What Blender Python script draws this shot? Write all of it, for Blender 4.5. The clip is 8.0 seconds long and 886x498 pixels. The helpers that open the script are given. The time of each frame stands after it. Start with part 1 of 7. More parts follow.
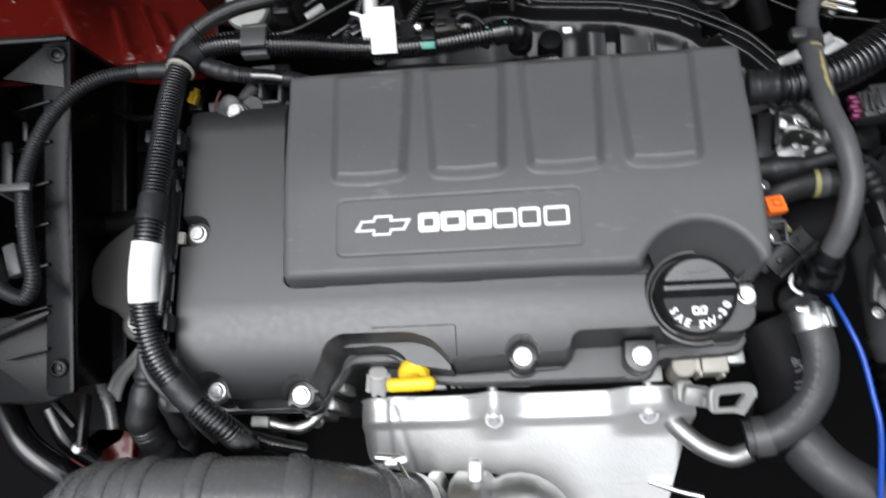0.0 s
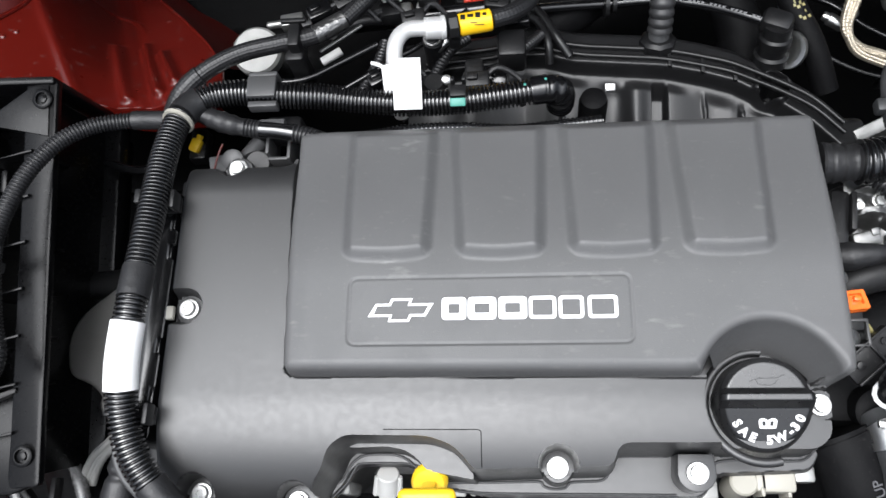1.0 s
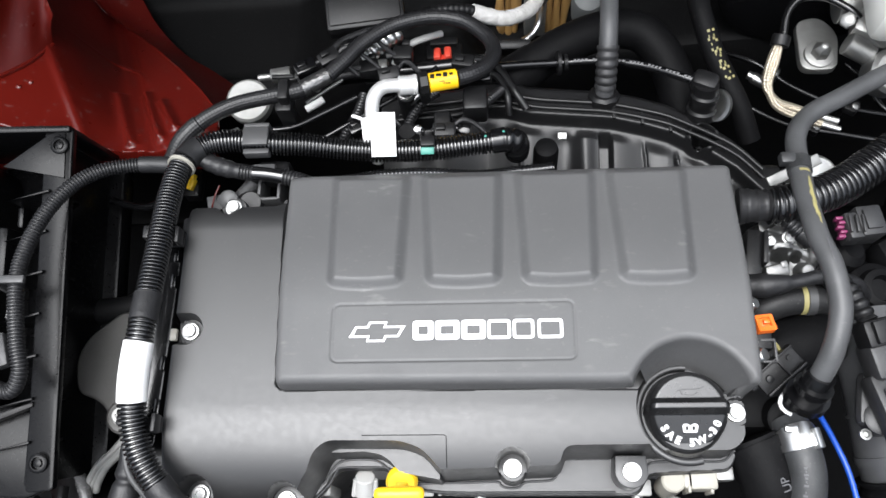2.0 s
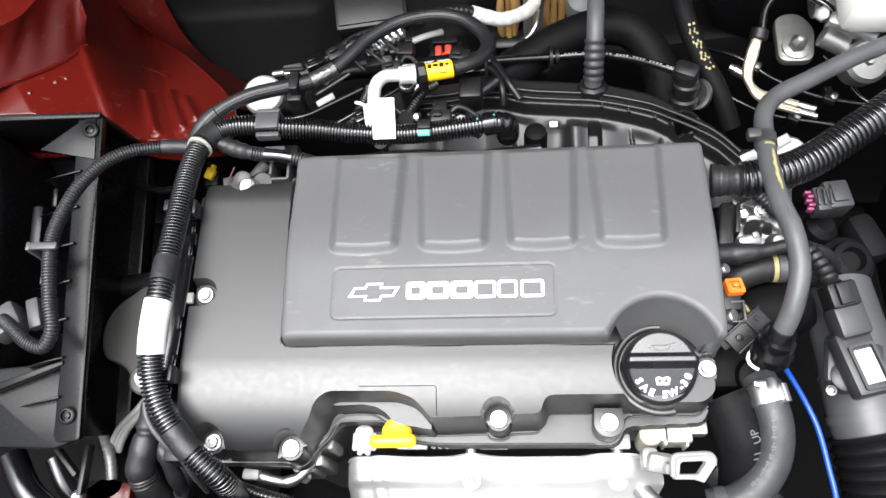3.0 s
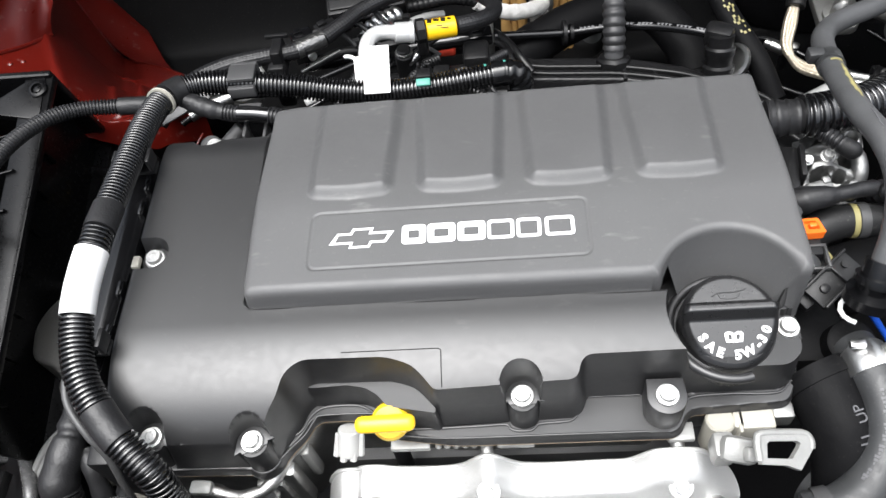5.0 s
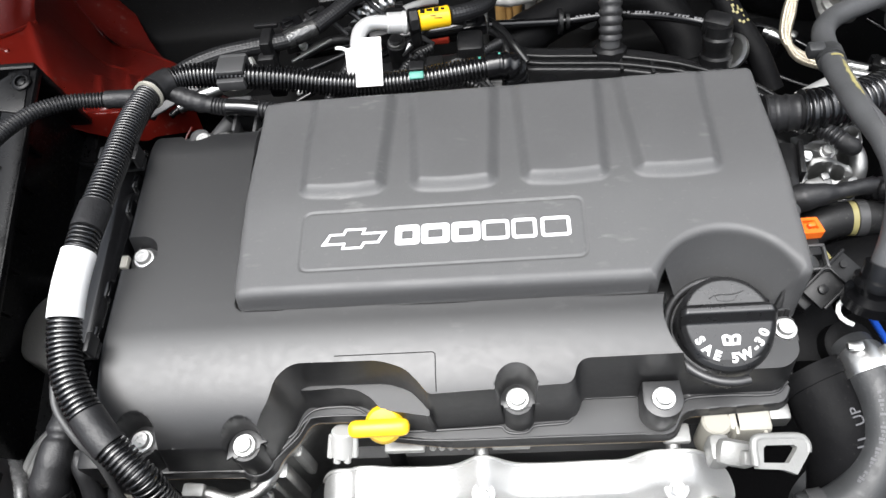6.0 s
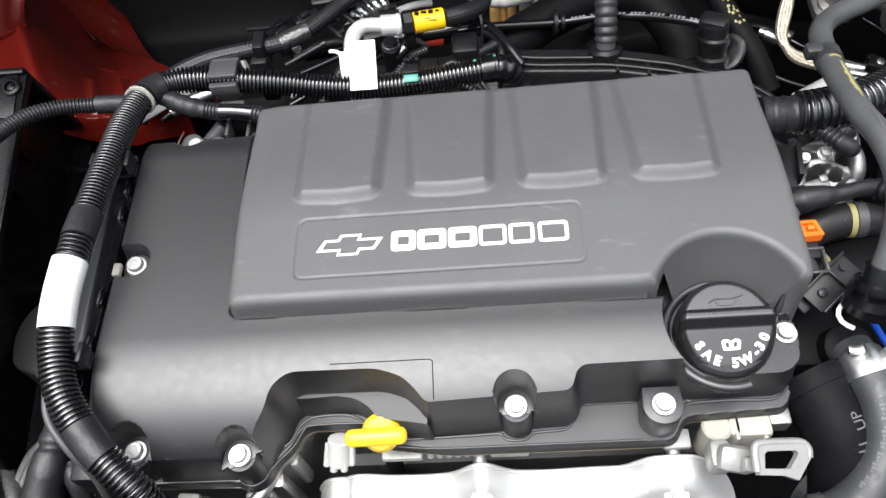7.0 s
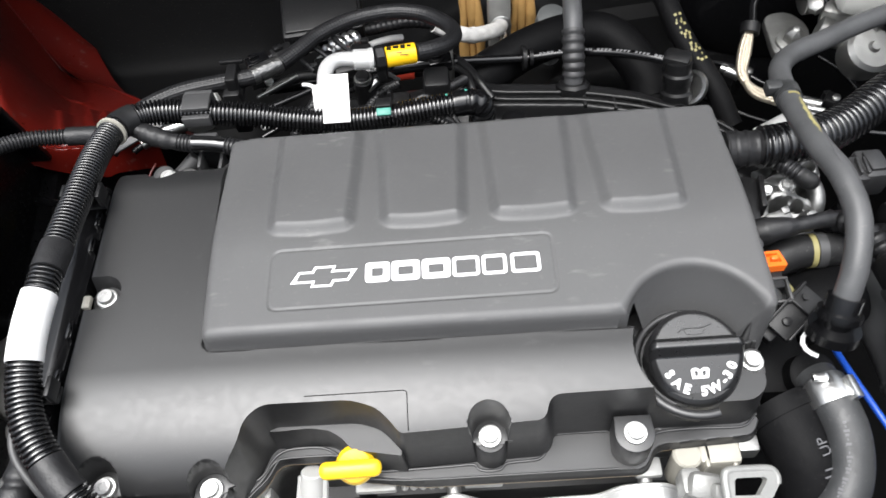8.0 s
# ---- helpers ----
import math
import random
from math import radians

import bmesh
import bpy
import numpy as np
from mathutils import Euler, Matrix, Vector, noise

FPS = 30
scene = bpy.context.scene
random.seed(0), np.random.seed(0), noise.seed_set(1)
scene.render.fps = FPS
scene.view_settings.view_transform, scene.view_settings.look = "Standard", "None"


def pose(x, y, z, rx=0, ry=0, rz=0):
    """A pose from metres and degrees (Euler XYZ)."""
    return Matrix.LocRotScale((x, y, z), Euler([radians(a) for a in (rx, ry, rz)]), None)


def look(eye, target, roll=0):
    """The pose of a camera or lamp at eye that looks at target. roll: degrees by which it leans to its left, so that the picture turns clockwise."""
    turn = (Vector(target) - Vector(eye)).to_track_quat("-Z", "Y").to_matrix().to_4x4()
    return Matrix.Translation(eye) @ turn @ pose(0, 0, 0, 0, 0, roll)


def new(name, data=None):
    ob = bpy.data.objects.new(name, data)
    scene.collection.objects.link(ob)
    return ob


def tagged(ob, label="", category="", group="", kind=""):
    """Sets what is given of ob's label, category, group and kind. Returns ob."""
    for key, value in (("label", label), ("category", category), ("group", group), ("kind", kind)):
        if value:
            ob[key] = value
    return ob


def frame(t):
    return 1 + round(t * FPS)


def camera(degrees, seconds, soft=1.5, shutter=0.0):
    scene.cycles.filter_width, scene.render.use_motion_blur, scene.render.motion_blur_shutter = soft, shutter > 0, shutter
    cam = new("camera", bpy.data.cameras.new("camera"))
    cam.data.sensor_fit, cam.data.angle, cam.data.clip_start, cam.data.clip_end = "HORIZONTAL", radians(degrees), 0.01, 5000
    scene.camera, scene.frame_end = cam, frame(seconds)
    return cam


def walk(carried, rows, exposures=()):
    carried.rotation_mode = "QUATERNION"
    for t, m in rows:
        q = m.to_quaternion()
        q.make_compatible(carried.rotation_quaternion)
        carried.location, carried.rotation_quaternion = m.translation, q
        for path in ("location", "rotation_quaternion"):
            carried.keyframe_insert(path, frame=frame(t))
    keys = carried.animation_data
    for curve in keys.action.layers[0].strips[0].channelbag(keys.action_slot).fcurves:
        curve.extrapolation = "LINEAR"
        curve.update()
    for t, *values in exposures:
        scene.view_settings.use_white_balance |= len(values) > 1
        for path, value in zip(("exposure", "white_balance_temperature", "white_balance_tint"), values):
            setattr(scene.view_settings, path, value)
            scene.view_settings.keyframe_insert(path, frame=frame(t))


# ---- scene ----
cam = camera(58.83, 8.0, shutter=0.3)
PATH = [
    (0, (0.0477, -0.1679, 0.5720), (-0.0489, 0.1154, -0.3821), -21.02),
    (0.2, (0.0497, -0.1357, 0.5702), (-0.0845, 0.1478, -0.3793), -25.29),
    (0.5, (0.0511, -0.1280, 0.5463), (-0.0854, 0.1812, -0.3948), -21.33),
    (0.7, (0.0505, -0.1125, 0.5244), (-0.0983, 0.2057, -0.4119), -23.50),
    (1, (0.0276, -0.1072, 0.5067), (-0.0767, 0.2149, -0.4343), -18.25),
    (1.2, (0.0225, -0.1047, 0.5165), (-0.0583, 0.2185, -0.4264), -15.24),
    (1.5, (0.0182, -0.0943, 0.5349), (-0.0561, 0.2069, -0.4158), -14.98),
    (1.7, (0.0230, -0.1027, 0.5587), (-0.0399, 0.2131, -0.3881), -11.68),
    (2.8, (0.0757, -0.2061, 0.6183), (-0.0298, 0.2235, -0.2785), -15.33),
    (3, (0.0719, -0.2005, 0.6196), (-0.0316, 0.1869, -0.2965), -15.31),
    (3.2, (0.0668, -0.2129, 0.6210), (-0.0359, 0.1932, -0.2870), -14.19),
    (3.5, (0.0668, -0.2477, 0.5906), (-0.0126, 0.2224, -0.2884), -11.17),
    (3.7, (0.0609, -0.2686, 0.5645), (-0.0106, 0.2174, -0.3066), -10.01),
    (4, (0.0579, -0.2700, 0.5209), (-0.0450, 0.2270, -0.3407), -12.73),
    (4.2, (0.0568, -0.2763, 0.4854), (-0.0290, 0.2460, -0.3630), -9.31),
    (4.5, (0.0564, -0.2771, 0.4563), (-0.0654, 0.2515, -0.3838), -12.22),
    (4.7, (0.0515, -0.2822, 0.4317), (-0.0551, 0.2738, -0.3926), -12.53),
    (5.8, (0.0524, -0.2590, 0.4322), (-0.0402, 0.2705, -0.4111), -11.42),
    (6, (0.0511, -0.2593, 0.4339), (-0.0423, 0.2675, -0.4110), -11.83),
    (6.5, (0.0521, -0.2584, 0.4337), (-0.0377, 0.2703, -0.4103), -11.65),
    (7, (0.0495, -0.2528, 0.4312), (-0.0370, 0.2735, -0.4147), -11.62),
    (7.5, (0.0489, -0.2530, 0.4305), (-0.0353, 0.2808, -0.4109), -11.66),
    (7.8, (0.0498, -0.2555, 0.4312), (-0.0192, 0.2953, -0.4005), -10.45),
    (8, (0.0458, -0.2549, 0.4363), (0.0031, 0.3028, -0.3926), -7.64),
]
walk(cam, [(t, look(eye, target, roll)) for t, eye, target, roll in PATH],
     exposures=[(0.0, 0.64, 6200, 10), (0.5, 0.80, 6190, 10), (1.0, 1.15, 6190, 10), (1.5, 1.21, 6200, 10), (2.8, 1.68, 6350, 10), (3.0, 1.80, 6380, 10), (3.5, 1.76, 6380, 10), (4.5, 1.54, 6370, 10), (6.5, 1.40, 6380, 10), (8.0, 1.36, 6400, 10)])

# ---- light: an overcast sky, brighter overhead than at the horizon ----
world = bpy.data.worlds.new("sky")
scene.world = world
world.use_nodes = True
wn, wl = world.node_tree.nodes, world.node_tree.links
sky = wn.new("ShaderNodeTexSky")
sky.sky_type, sky.sun_disc = "NISHITA", False
sky.sun_elevation, sky.sun_rotation = radians(81), radians(198)
sky.dust_density = 4.0
where = wn.new("ShaderNodeTexCoord")
split = wn.new("ShaderNodeSeparateXYZ")
cloud = wn.new("ShaderNodeMapRange")
cloud.inputs[1].default_value, cloud.inputs[2].default_value = 0.0, 1.0
cloud.inputs[3].default_value, cloud.inputs[4].default_value = 0.5, 18.5
soften = wn.new("ShaderNodeMix")
soften.data_type = "RGBA"
soften.inputs[0].default_value = 0.85
wl.new(where.outputs["Generated"], split.inputs[0])
rise = wn.new("ShaderNodeMath")
rise.operation, rise.use_clamp = "POWER", True
rise.inputs[1].default_value = 3.2
wl.new(split.outputs[2], rise.inputs[0])
wl.new(rise.outputs[0], cloud.inputs[0])
wl.new(sky.outputs[0], soften.inputs[6])
wl.new(cloud.outputs[0], soften.inputs[7])
wl.new(soften.outputs[2], wn["Background"].inputs["Color"])
wn["Background"].inputs["Strength"].default_value = 0.15
sun = new("sun", bpy.data.lights.new("sun", "SUN"))
sun.data.energy, sun.data.angle, sun.data.color = 1.5, radians(40), (1.0, 0.98, 0.95)
sun.matrix_world = look((-0.75, -0.45, 3.1), (0, 0, 0))


# ---- materials ----
def mat(name, color, rough=0.5, metal=0.0, fine=0.0, fine_scale=900, vary=0.15, vary_scale=25, coat=0.0, spec=0.5, bump_mid=0.0, mid_scale=120, dust=0.0, smear=0.0, scuff=0.0):
    """A surface with colour and gloss that vary at two scales, fine relief and a little dust."""
    m = bpy.data.materials.new(name)
    m.use_nodes = True
    nt = m.node_tree
    b = nt.nodes["Principled BSDF"]
    tc = nt.nodes.new("ShaderNodeTexCoord")

    def noise_at(scale, detail=3.0):
        n = nt.nodes.new("ShaderNodeTexNoise")
        n.inputs["Scale"].default_value, n.inputs["Detail"].default_value = scale, detail
        nt.links.new(tc.outputs["Object"], n.inputs["Vector"])
        return n

    big, small = noise_at(vary_scale, 5), noise_at(vary_scale * 14, 2)
    mix = nt.nodes.new("ShaderNodeMix")
    mix.data_type = "RGBA"
    lo = [c * (1 - vary) for c in color]
    hi = [min(1, c * (1 + vary)) for c in color]
    mix.inputs[6].default_value, mix.inputs[7].default_value = (*lo, 1), (*hi, 1)
    nt.links.new(big.outputs["Fac"], mix.inputs[0])
    last = mix.outputs[2]
    if dust:
        ramp = nt.nodes.new("ShaderNodeMapRange")
        ramp.inputs[1].default_value, ramp.inputs[2].default_value = 0.64, 0.72
        ramp.inputs[3].default_value, ramp.inputs[4].default_value = 0.0, dust
        nt.links.new(small.outputs["Fac"], ramp.inputs[0])
        dm = nt.nodes.new("ShaderNodeMix")
        dm.data_type = "RGBA"
        dm.inputs[7].default_value = (0.28, 0.27, 0.25, 1)
        nt.links.new(ramp.outputs[0], dm.inputs[0])
        nt.links.new(last, dm.inputs[6])
        last = dm.outputs[2]
    if scuff:
        where, marks = noise_at(22, 2), noise_at(150, 4)
        stretch = nt.nodes.new("ShaderNodeMapping")
        stretch.inputs["Scale"].default_value = (0.35, 1.0, 1.0)
        stretch.inputs["Rotation"].default_value = (0, 0, 0.5)
        nt.links.new(tc.outputs["Object"], stretch.inputs["Vector"])
        nt.links.new(stretch.outputs[0], marks.inputs["Vector"])
        steps = []
        for source, lo_, hi_ in ((where, 0.52, 0.66), (marks, 0.60, 0.72)):
            st = nt.nodes.new("ShaderNodeMapRange")
            st.inputs[1].default_value, st.inputs[2].default_value = lo_, hi_
            nt.links.new(source.outputs["Fac"], st.inputs[0])
            steps.append(st)
        steps[1].inputs[4].default_value = scuff
        both = nt.nodes.new("ShaderNodeMath")
        both.operation = "MULTIPLY"
        nt.links.new(steps[0].outputs[0], both.inputs[0])
        nt.links.new(steps[1].outputs[0], both.inputs[1])
        sm = nt.nodes.new("ShaderNodeMix")
        sm.data_type = "RGBA"
        sm.inputs[7].default_value = (0.26, 0.255, 0.245, 1)
        nt.links.new(both.outputs[0], sm.inputs[0])
        nt.links.new(last, sm.inputs[6])
        last = sm.outputs[2]
    nt.links.new(last, b.inputs["Base Color"])
    rr = nt.nodes.new("ShaderNodeMapRange")
    rr.inputs[3].default_value, rr.inputs[4].default_value = max(0.03, rough * 0.82), min(1, rough * 1.18)
    nt.links.new(small.outputs["Fac"], rr.inputs[0])
    gloss = rr.outputs[0]
    if smear:
        film = noise_at(vary_scale * 1.7, 4)
        film.inputs["Distortion"].default_value = 1.2
        edge = nt.nodes.new("ShaderNodeMapRange")
        edge.inputs[1].default_value, edge.inputs[2].default_value = 0.50, 0.56
        edge.inputs[3].default_value, edge.inputs[4].default_value = 0.0, smear
        nt.links.new(film.outputs["Fac"], edge.inputs[0])
        total = nt.nodes.new("ShaderNodeMath")
        nt.links.new(gloss, total.inputs[0])
        nt.links.new(edge.outputs[0], total.inputs[1])
        gloss = total.outputs[0]
    nt.links.new(gloss, b.inputs["Roughness"])
    b.inputs["Metallic"].default_value = metal
    b.inputs["Specular IOR Level"].default_value = spec
    b.inputs["Coat Weight"].default_value = coat
    b.inputs["Coat Roughness"].default_value = 0.08
    normal = None
    for strength, scale, dist in ((fine, fine_scale, 0.0004), (bump_mid, mid_scale, 0.002)):
        if strength:
            n = noise_at(scale, 2)
            bp = nt.nodes.new("ShaderNodeBump")
            bp.inputs["Strength"].default_value, bp.inputs["Distance"].default_value = strength, dist
            nt.links.new(n.outputs["Fac"], bp.inputs["Height"])
            if normal:
                nt.links.new(normal, bp.inputs["Normal"])
            normal = bp.outputs[0]
    if normal:
        nt.links.new(normal, b.inputs["Normal"])
    return m


COVER_GREY = mat("grained_grey_plastic", (0.075, 0.075, 0.076), 0.50, fine=0.35, fine_scale=1500, vary=0.09, vary_scale=18, spec=0.6, dust=0.06, smear=0.05, scuff=0.24)
CAM_BLACK = mat("satin_black_plastic", (0.0135, 0.0135, 0.0141), 0.41, fine=0.07, fine_scale=1300, vary=0.12, vary_scale=14, spec=0.84, dust=0.02, scuff=0.05)
CAP_BLACK = mat("cap_plastic", (0.0100, 0.0100, 0.0105), 0.29, fine=0.15, fine_scale=1200, spec=0.85)
LOOM = mat("corrugated_black_plastic", (0.0050, 0.0050, 0.0055), 0.21, fine=0.03, spec=1.0, coat=0.3, dust=0.03)
LOOM_GREY = mat("dusty_corrugated_plastic", (0.014, 0.014, 0.015), 0.36, fine=0.1, dust=0.06)
TAPE = mat("black_cloth_tape", (0.012, 0.012, 0.013), 0.47, fine=0.5, fine_scale=700, vary=0.35, vary_scale=60, bump_mid=0.5, mid_scale=90, dust=0.05)
RUBBER = mat("black_rubber", (0.0034, 0.0034, 0.0038), 0.6, fine=0.2, vary=0.3, vary_scale=30, bump_mid=0.25, mid_scale=90, spec=0.11, dust=0.035)
RUBBER_GREY = mat("grey_rubber_hose", (0.030, 0.031, 0.032), 0.42, fine=0.2, vary=0.5, vary_scale=38, bump_mid=0.16, mid_scale=70, dust=0.09, smear=0.12)
BRAID = mat("braided_black_hose", (0.010, 0.010, 0.011), 0.44, fine=0.6, fine_scale=420, spec=0.55, dust=0.06)
PALE_GREY = mat("pale_grey_sheath", (0.42, 0.42, 0.41), 0.45, vary=0.1)
BLACK = mat("black_plastic", (0.0075, 0.0075, 0.008), 0.40, fine=0.2, vary=0.2, spec=0.34, dust=0.05)
BLACK_GLOSS = mat("glossy_black_plastic", (0.004, 0.004, 0.0045), 0.20, fine=0.1, spec=0.6, dust=0.03)
BOX_BLACK = mat("air_box_plastic", (0.0032, 0.0032, 0.0036), 0.29, fine=0.06, vary=0.15, spec=0.20, dust=0.03)
MANIFOLD = mat("manifold_plastic", (0.009, 0.009, 0.0095), 0.34, fine=0.1, vary=0.2, spec=0.38, dust=0.02)
FELT = mat("black_insulation", (0.003, 0.003, 0.0033), 0.85, bump_mid=0.5, mid_scale=60, fine=0.6, fine_scale=600, spec=0.08)
MAT_BLACK = mat("moulded_insulation_mat", (0.0032, 0.0032, 0.0034), 0.60, fine=0.3, fine_scale=700, vary=0.2, vary_scale=30, spec=0.10, dust=0.04, bump_mid=0.3, mid_scale=25)
MOUNT_GREY = mat("dull_mount_casting", (0.075, 0.073, 0.070), 0.45, 0.3, fine=0.5, fine_scale=600, vary=0.3, bump_mid=0.2, mid_scale=100)
ALU = mat("cast_aluminium", (0.45, 0.45, 0.44), 0.40, 1.0, fine=0.7, fine_scale=700, vary=0.3, vary_scale=60, bump_mid=0.3, mid_scale=130)
ALU_BRIGHT = mat("bright_aluminium", (0.82, 0.82, 0.81), 0.30, 1.0, fine=0.2, vary=0.1, vary_scale=40)
SATIN_ALU = mat("satin_aluminium", (0.80, 0.80, 0.79), 0.42, 0.55, fine=0.2, vary=0.08, vary_scale=60)
SHIELD = mat("pressed_heat_shield", (0.68, 0.68, 0.67), 0.50, 0.75, fine=0.5, fine_scale=500, vary=0.06, vary_scale=30, bump_mid=0.25, mid_scale=45)
STEEL = mat("zinc_plated_steel", (0.66, 0.66, 0.65), 0.32, 1.0, fine=0.2, vary=0.15, vary_scale=80)
BOLT_STEEL = mat("grey_zinc_bolt", (0.70, 0.70, 0.69), 0.42, 0.85, fine=0.25, vary=0.25, vary_scale=220)
DULL_STEEL = mat("dull_steel", (0.32, 0.32, 0.31), 0.5, 1.0, fine=0.3, vary=0.25, vary_scale=80)
GREY_PART = mat("grey_painted_metal", (0.06, 0.06, 0.061), 0.45, 0.2, fine=0.3, vary=0.2)
SENSOR_GREY = mat("dark_sensor_plastic", (0.026, 0.026, 0.027), 0.42, fine=0.2, vary=0.2, dust=0.06)
GREY_CAST = mat("pale_grey_casting", (0.34, 0.34, 0.33), 0.42, 0.9, fine=0.5, fine_scale=600, vary=0.25, bump_mid=0.2, mid_scale=100)
PIPE_GREY = mat("grey_moulded_plastic", (0.055, 0.056, 0.058), 0.40, fine=0.2, vary=0.15, vary_scale=30)
PLUG_GREY = mat("dusty_grey_rubber", (0.10, 0.105, 0.105), 0.55, fine=0.2, vary=0.25, vary_scale=40, dust=0.1)
SHINY_CAST = mat("shiny_cast_aluminium", (0.25, 0.25, 0.246), 0.50, 1.0, fine=0.4, fine_scale=600, vary=0.5, vary_scale=90, bump_mid=0.4, mid_scale=120)
DUCT_GREY = mat("dusty_duct_plastic", (0.085, 0.085, 0.085), 0.27, fine=0.2, vary=0.3, vary_scale=20, spec=0.6, dust=0.12)
PALE_CAST = mat("pale_raw_casting", (0.27, 0.27, 0.26), 0.45, 0.35, fine=0.5, fine_scale=600, vary=0.2, vary_scale=80, bump_mid=0.25, mid_scale=110)
FOIL_SLEEVE = mat("crinkled_foil_sleeve", (0.17, 0.17, 0.168), 0.34, 0.9, vary=0.3, vary_scale=120, fine=0.3, bump_mid=0.5, mid_scale=260)
VENT_GREY = mat("pale_grey_rubber", (0.060, 0.061, 0.063), 0.45, fine=0.2, vary=0.4, vary_scale=38, bump_mid=0.16, mid_scale=70, dust=0.10)
RUBBER_DUSTY = mat("dusty_black_rubber", (0.013, 0.013, 0.0135), 0.5, fine=0.2, vary=0.3, vary_scale=30, bump_mid=0.2, mid_scale=90, spec=0.3, dust=0.10)
RED = mat("red_car_paint", (0.082, 0.0052, 0.0031), 0.30, fine=0.12, fine_scale=1500, vary=0.15, vary_scale=9, coat=0.25, spec=0.3, bump_mid=0.03, mid_scale=40, dust=0.09)
RED_PLASTIC = mat("red_plastic", (0.80, 0.085, 0.05), 0.35)
ORANGE = mat("orange_plastic", (0.85, 0.16, 0.015), 0.35)
YELLOW = mat("yellow_plastic", (0.90, 0.58, 0.02), 0.35, vary=0.08)
YELLOW_LABEL = mat("yellow_label", (0.92, 0.55, 0.01), 0.35, vary=0.05)
WHITE = mat("white_label", (0.84, 0.84, 0.83), 0.5, vary=0.03)
WHITE_INK = mat("white_print", (0.80, 0.80, 0.80), 0.5, vary=0.03)
GREEN = mat("green_plastic", (0.05, 0.24, 0.19), 0.4)
CREAM = mat("cream_plastic", (0.35, 0.335, 0.29), 0.42, vary=0.1)
IVORY = mat("white_reservoir_plastic", (0.78, 0.78, 0.74), 0.35, vary=0.05)
BLUE = mat("blue_cable", (0.01, 0.06, 0.36), 0.35)
PINK = mat("pink_plastic", (0.18, 0.025, 0.085), 0.4, vary=0.3, vary_scale=300)
GASKET = mat("tan_gasket", (0.34, 0.25, 0.15), 0.55)
GOLD = mat("tan_seal_foam", (0.46, 0.27, 0.09), 0.65, 0.0, vary=0.25, vary_scale=40, bump_mid=0.6, mid_scale=90)
YELLOW_INK = mat("yellow_print", (0.30, 0.265, 0.11), 0.5)
GREY_INK = mat("grey_print", (0.085, 0.085, 0.09), 0.5)
FOAM = mat("white_foam_sleeve", (0.62, 0.61, 0.59), 0.75, vary=0.25, vary_scale=90, bump_mid=0.8, mid_scale=200)
BRAID_TAN = mat("pale_braided_sleeve", (0.55, 0.49, 0.39), 0.36, 0.8, fine=0.9, fine_scale=700)
ASPHALT = mat("asphalt", (0.05, 0.05, 0.05), 0.9, vary=0.3, vary_scale=3, bump_mid=0.6, mid_scale=80)
BROWN = mat("rusty_brown", (0.10, 0.055, 0.03), 0.7, vary=0.3)


# ---- geometry helpers: every shape is a pair of vertices and faces in world metres ----
def root_of(ob):
    while ob.parent:
        ob = ob.parent
    return ob


def thing(name, base, label, category, group="", kind=""):
    """An empty at a thing's base, which parents its parts."""
    ob = new(name)
    ob.empty_display_size = 0.02
    ob.location = base
    return tagged(ob, label, category, group, kind)


def mesh_of(name, shape, material, off=(0, 0, 0), angle=38):
    v = np.asarray(shape[0], float).reshape(-1, 3) - np.asarray(off, float)
    me = bpy.data.meshes.new(name)
    me.from_pydata(v.tolist(), [], [list(f) for f in shape[1]])
    me.validate()
    me.polygons.foreach_set("use_smooth", [True] * len(me.polygons))
    me.set_sharp_from_angle(angle=radians(angle))
    me.materials.append(material)
    me.update()
    return me


def part(name, shape, material, parent, label="", angle=38):
    """Links a shape as one mesh under a thing or under a part."""
    ob = new(name, mesh_of(name, shape, material, root_of(parent).location, angle))
    ob.parent = parent
    return tagged(ob, label)


def single(name, shape, material, label, category, group="", kind="", angle=38):
    """A thing of one mesh, its origin at the middle of its foot."""
    v = np.asarray(shape[0], float).reshape(-1, 3)
    base = [(v[:, 0].min() + v[:, 0].max()) / 2, (v[:, 1].min() + v[:, 1].max()) / 2, v[:, 2].min()]
    ob = new(name, mesh_of(name, shape, material, base, angle))
    ob.location = base
    return tagged(ob, label, category, group, kind)


def join(*shapes):
    vs, fs, n = [], [], 0
    for v, f in shapes:
        v = np.asarray(v, float).reshape(-1, 3)
        vs.append(v)
        fs += [[i + n for i in face] for face in f]
        n += len(v)
    return np.concatenate(vs), fs


def moved(shape, m):
    v = np.asarray(shape[0], float).reshape(-1, 3)
    a = np.array(m.to_3x3())
    return v @ a.T + np.array(m.translation), shape[1]


def from_bm(bm):
    bm.verts.index_update()
    out = [tuple(v.co) for v in bm.verts], [[v.index for v in f.verts] for f in bm.faces]
    bm.free()
    return out


def box(c, s, bevel=0.0015, m=None, seg=2):
    """A block with rounded edges: its middle, its size, its bevel and a pose that turns it about its middle."""
    bm = bmesh.new()
    bmesh.ops.create_cube(bm, size=1.0)
    bmesh.ops.scale(bm, vec=s, verts=bm.verts)
    if bevel:
        bmesh.ops.bevel(bm, geom=bm.edges[:], offset=min(bevel, min(s) * 0.45), segments=seg, affect="EDGES", profile=0.5)
    return moved(from_bm(bm), Matrix.Translation(c) @ (m or Matrix()))


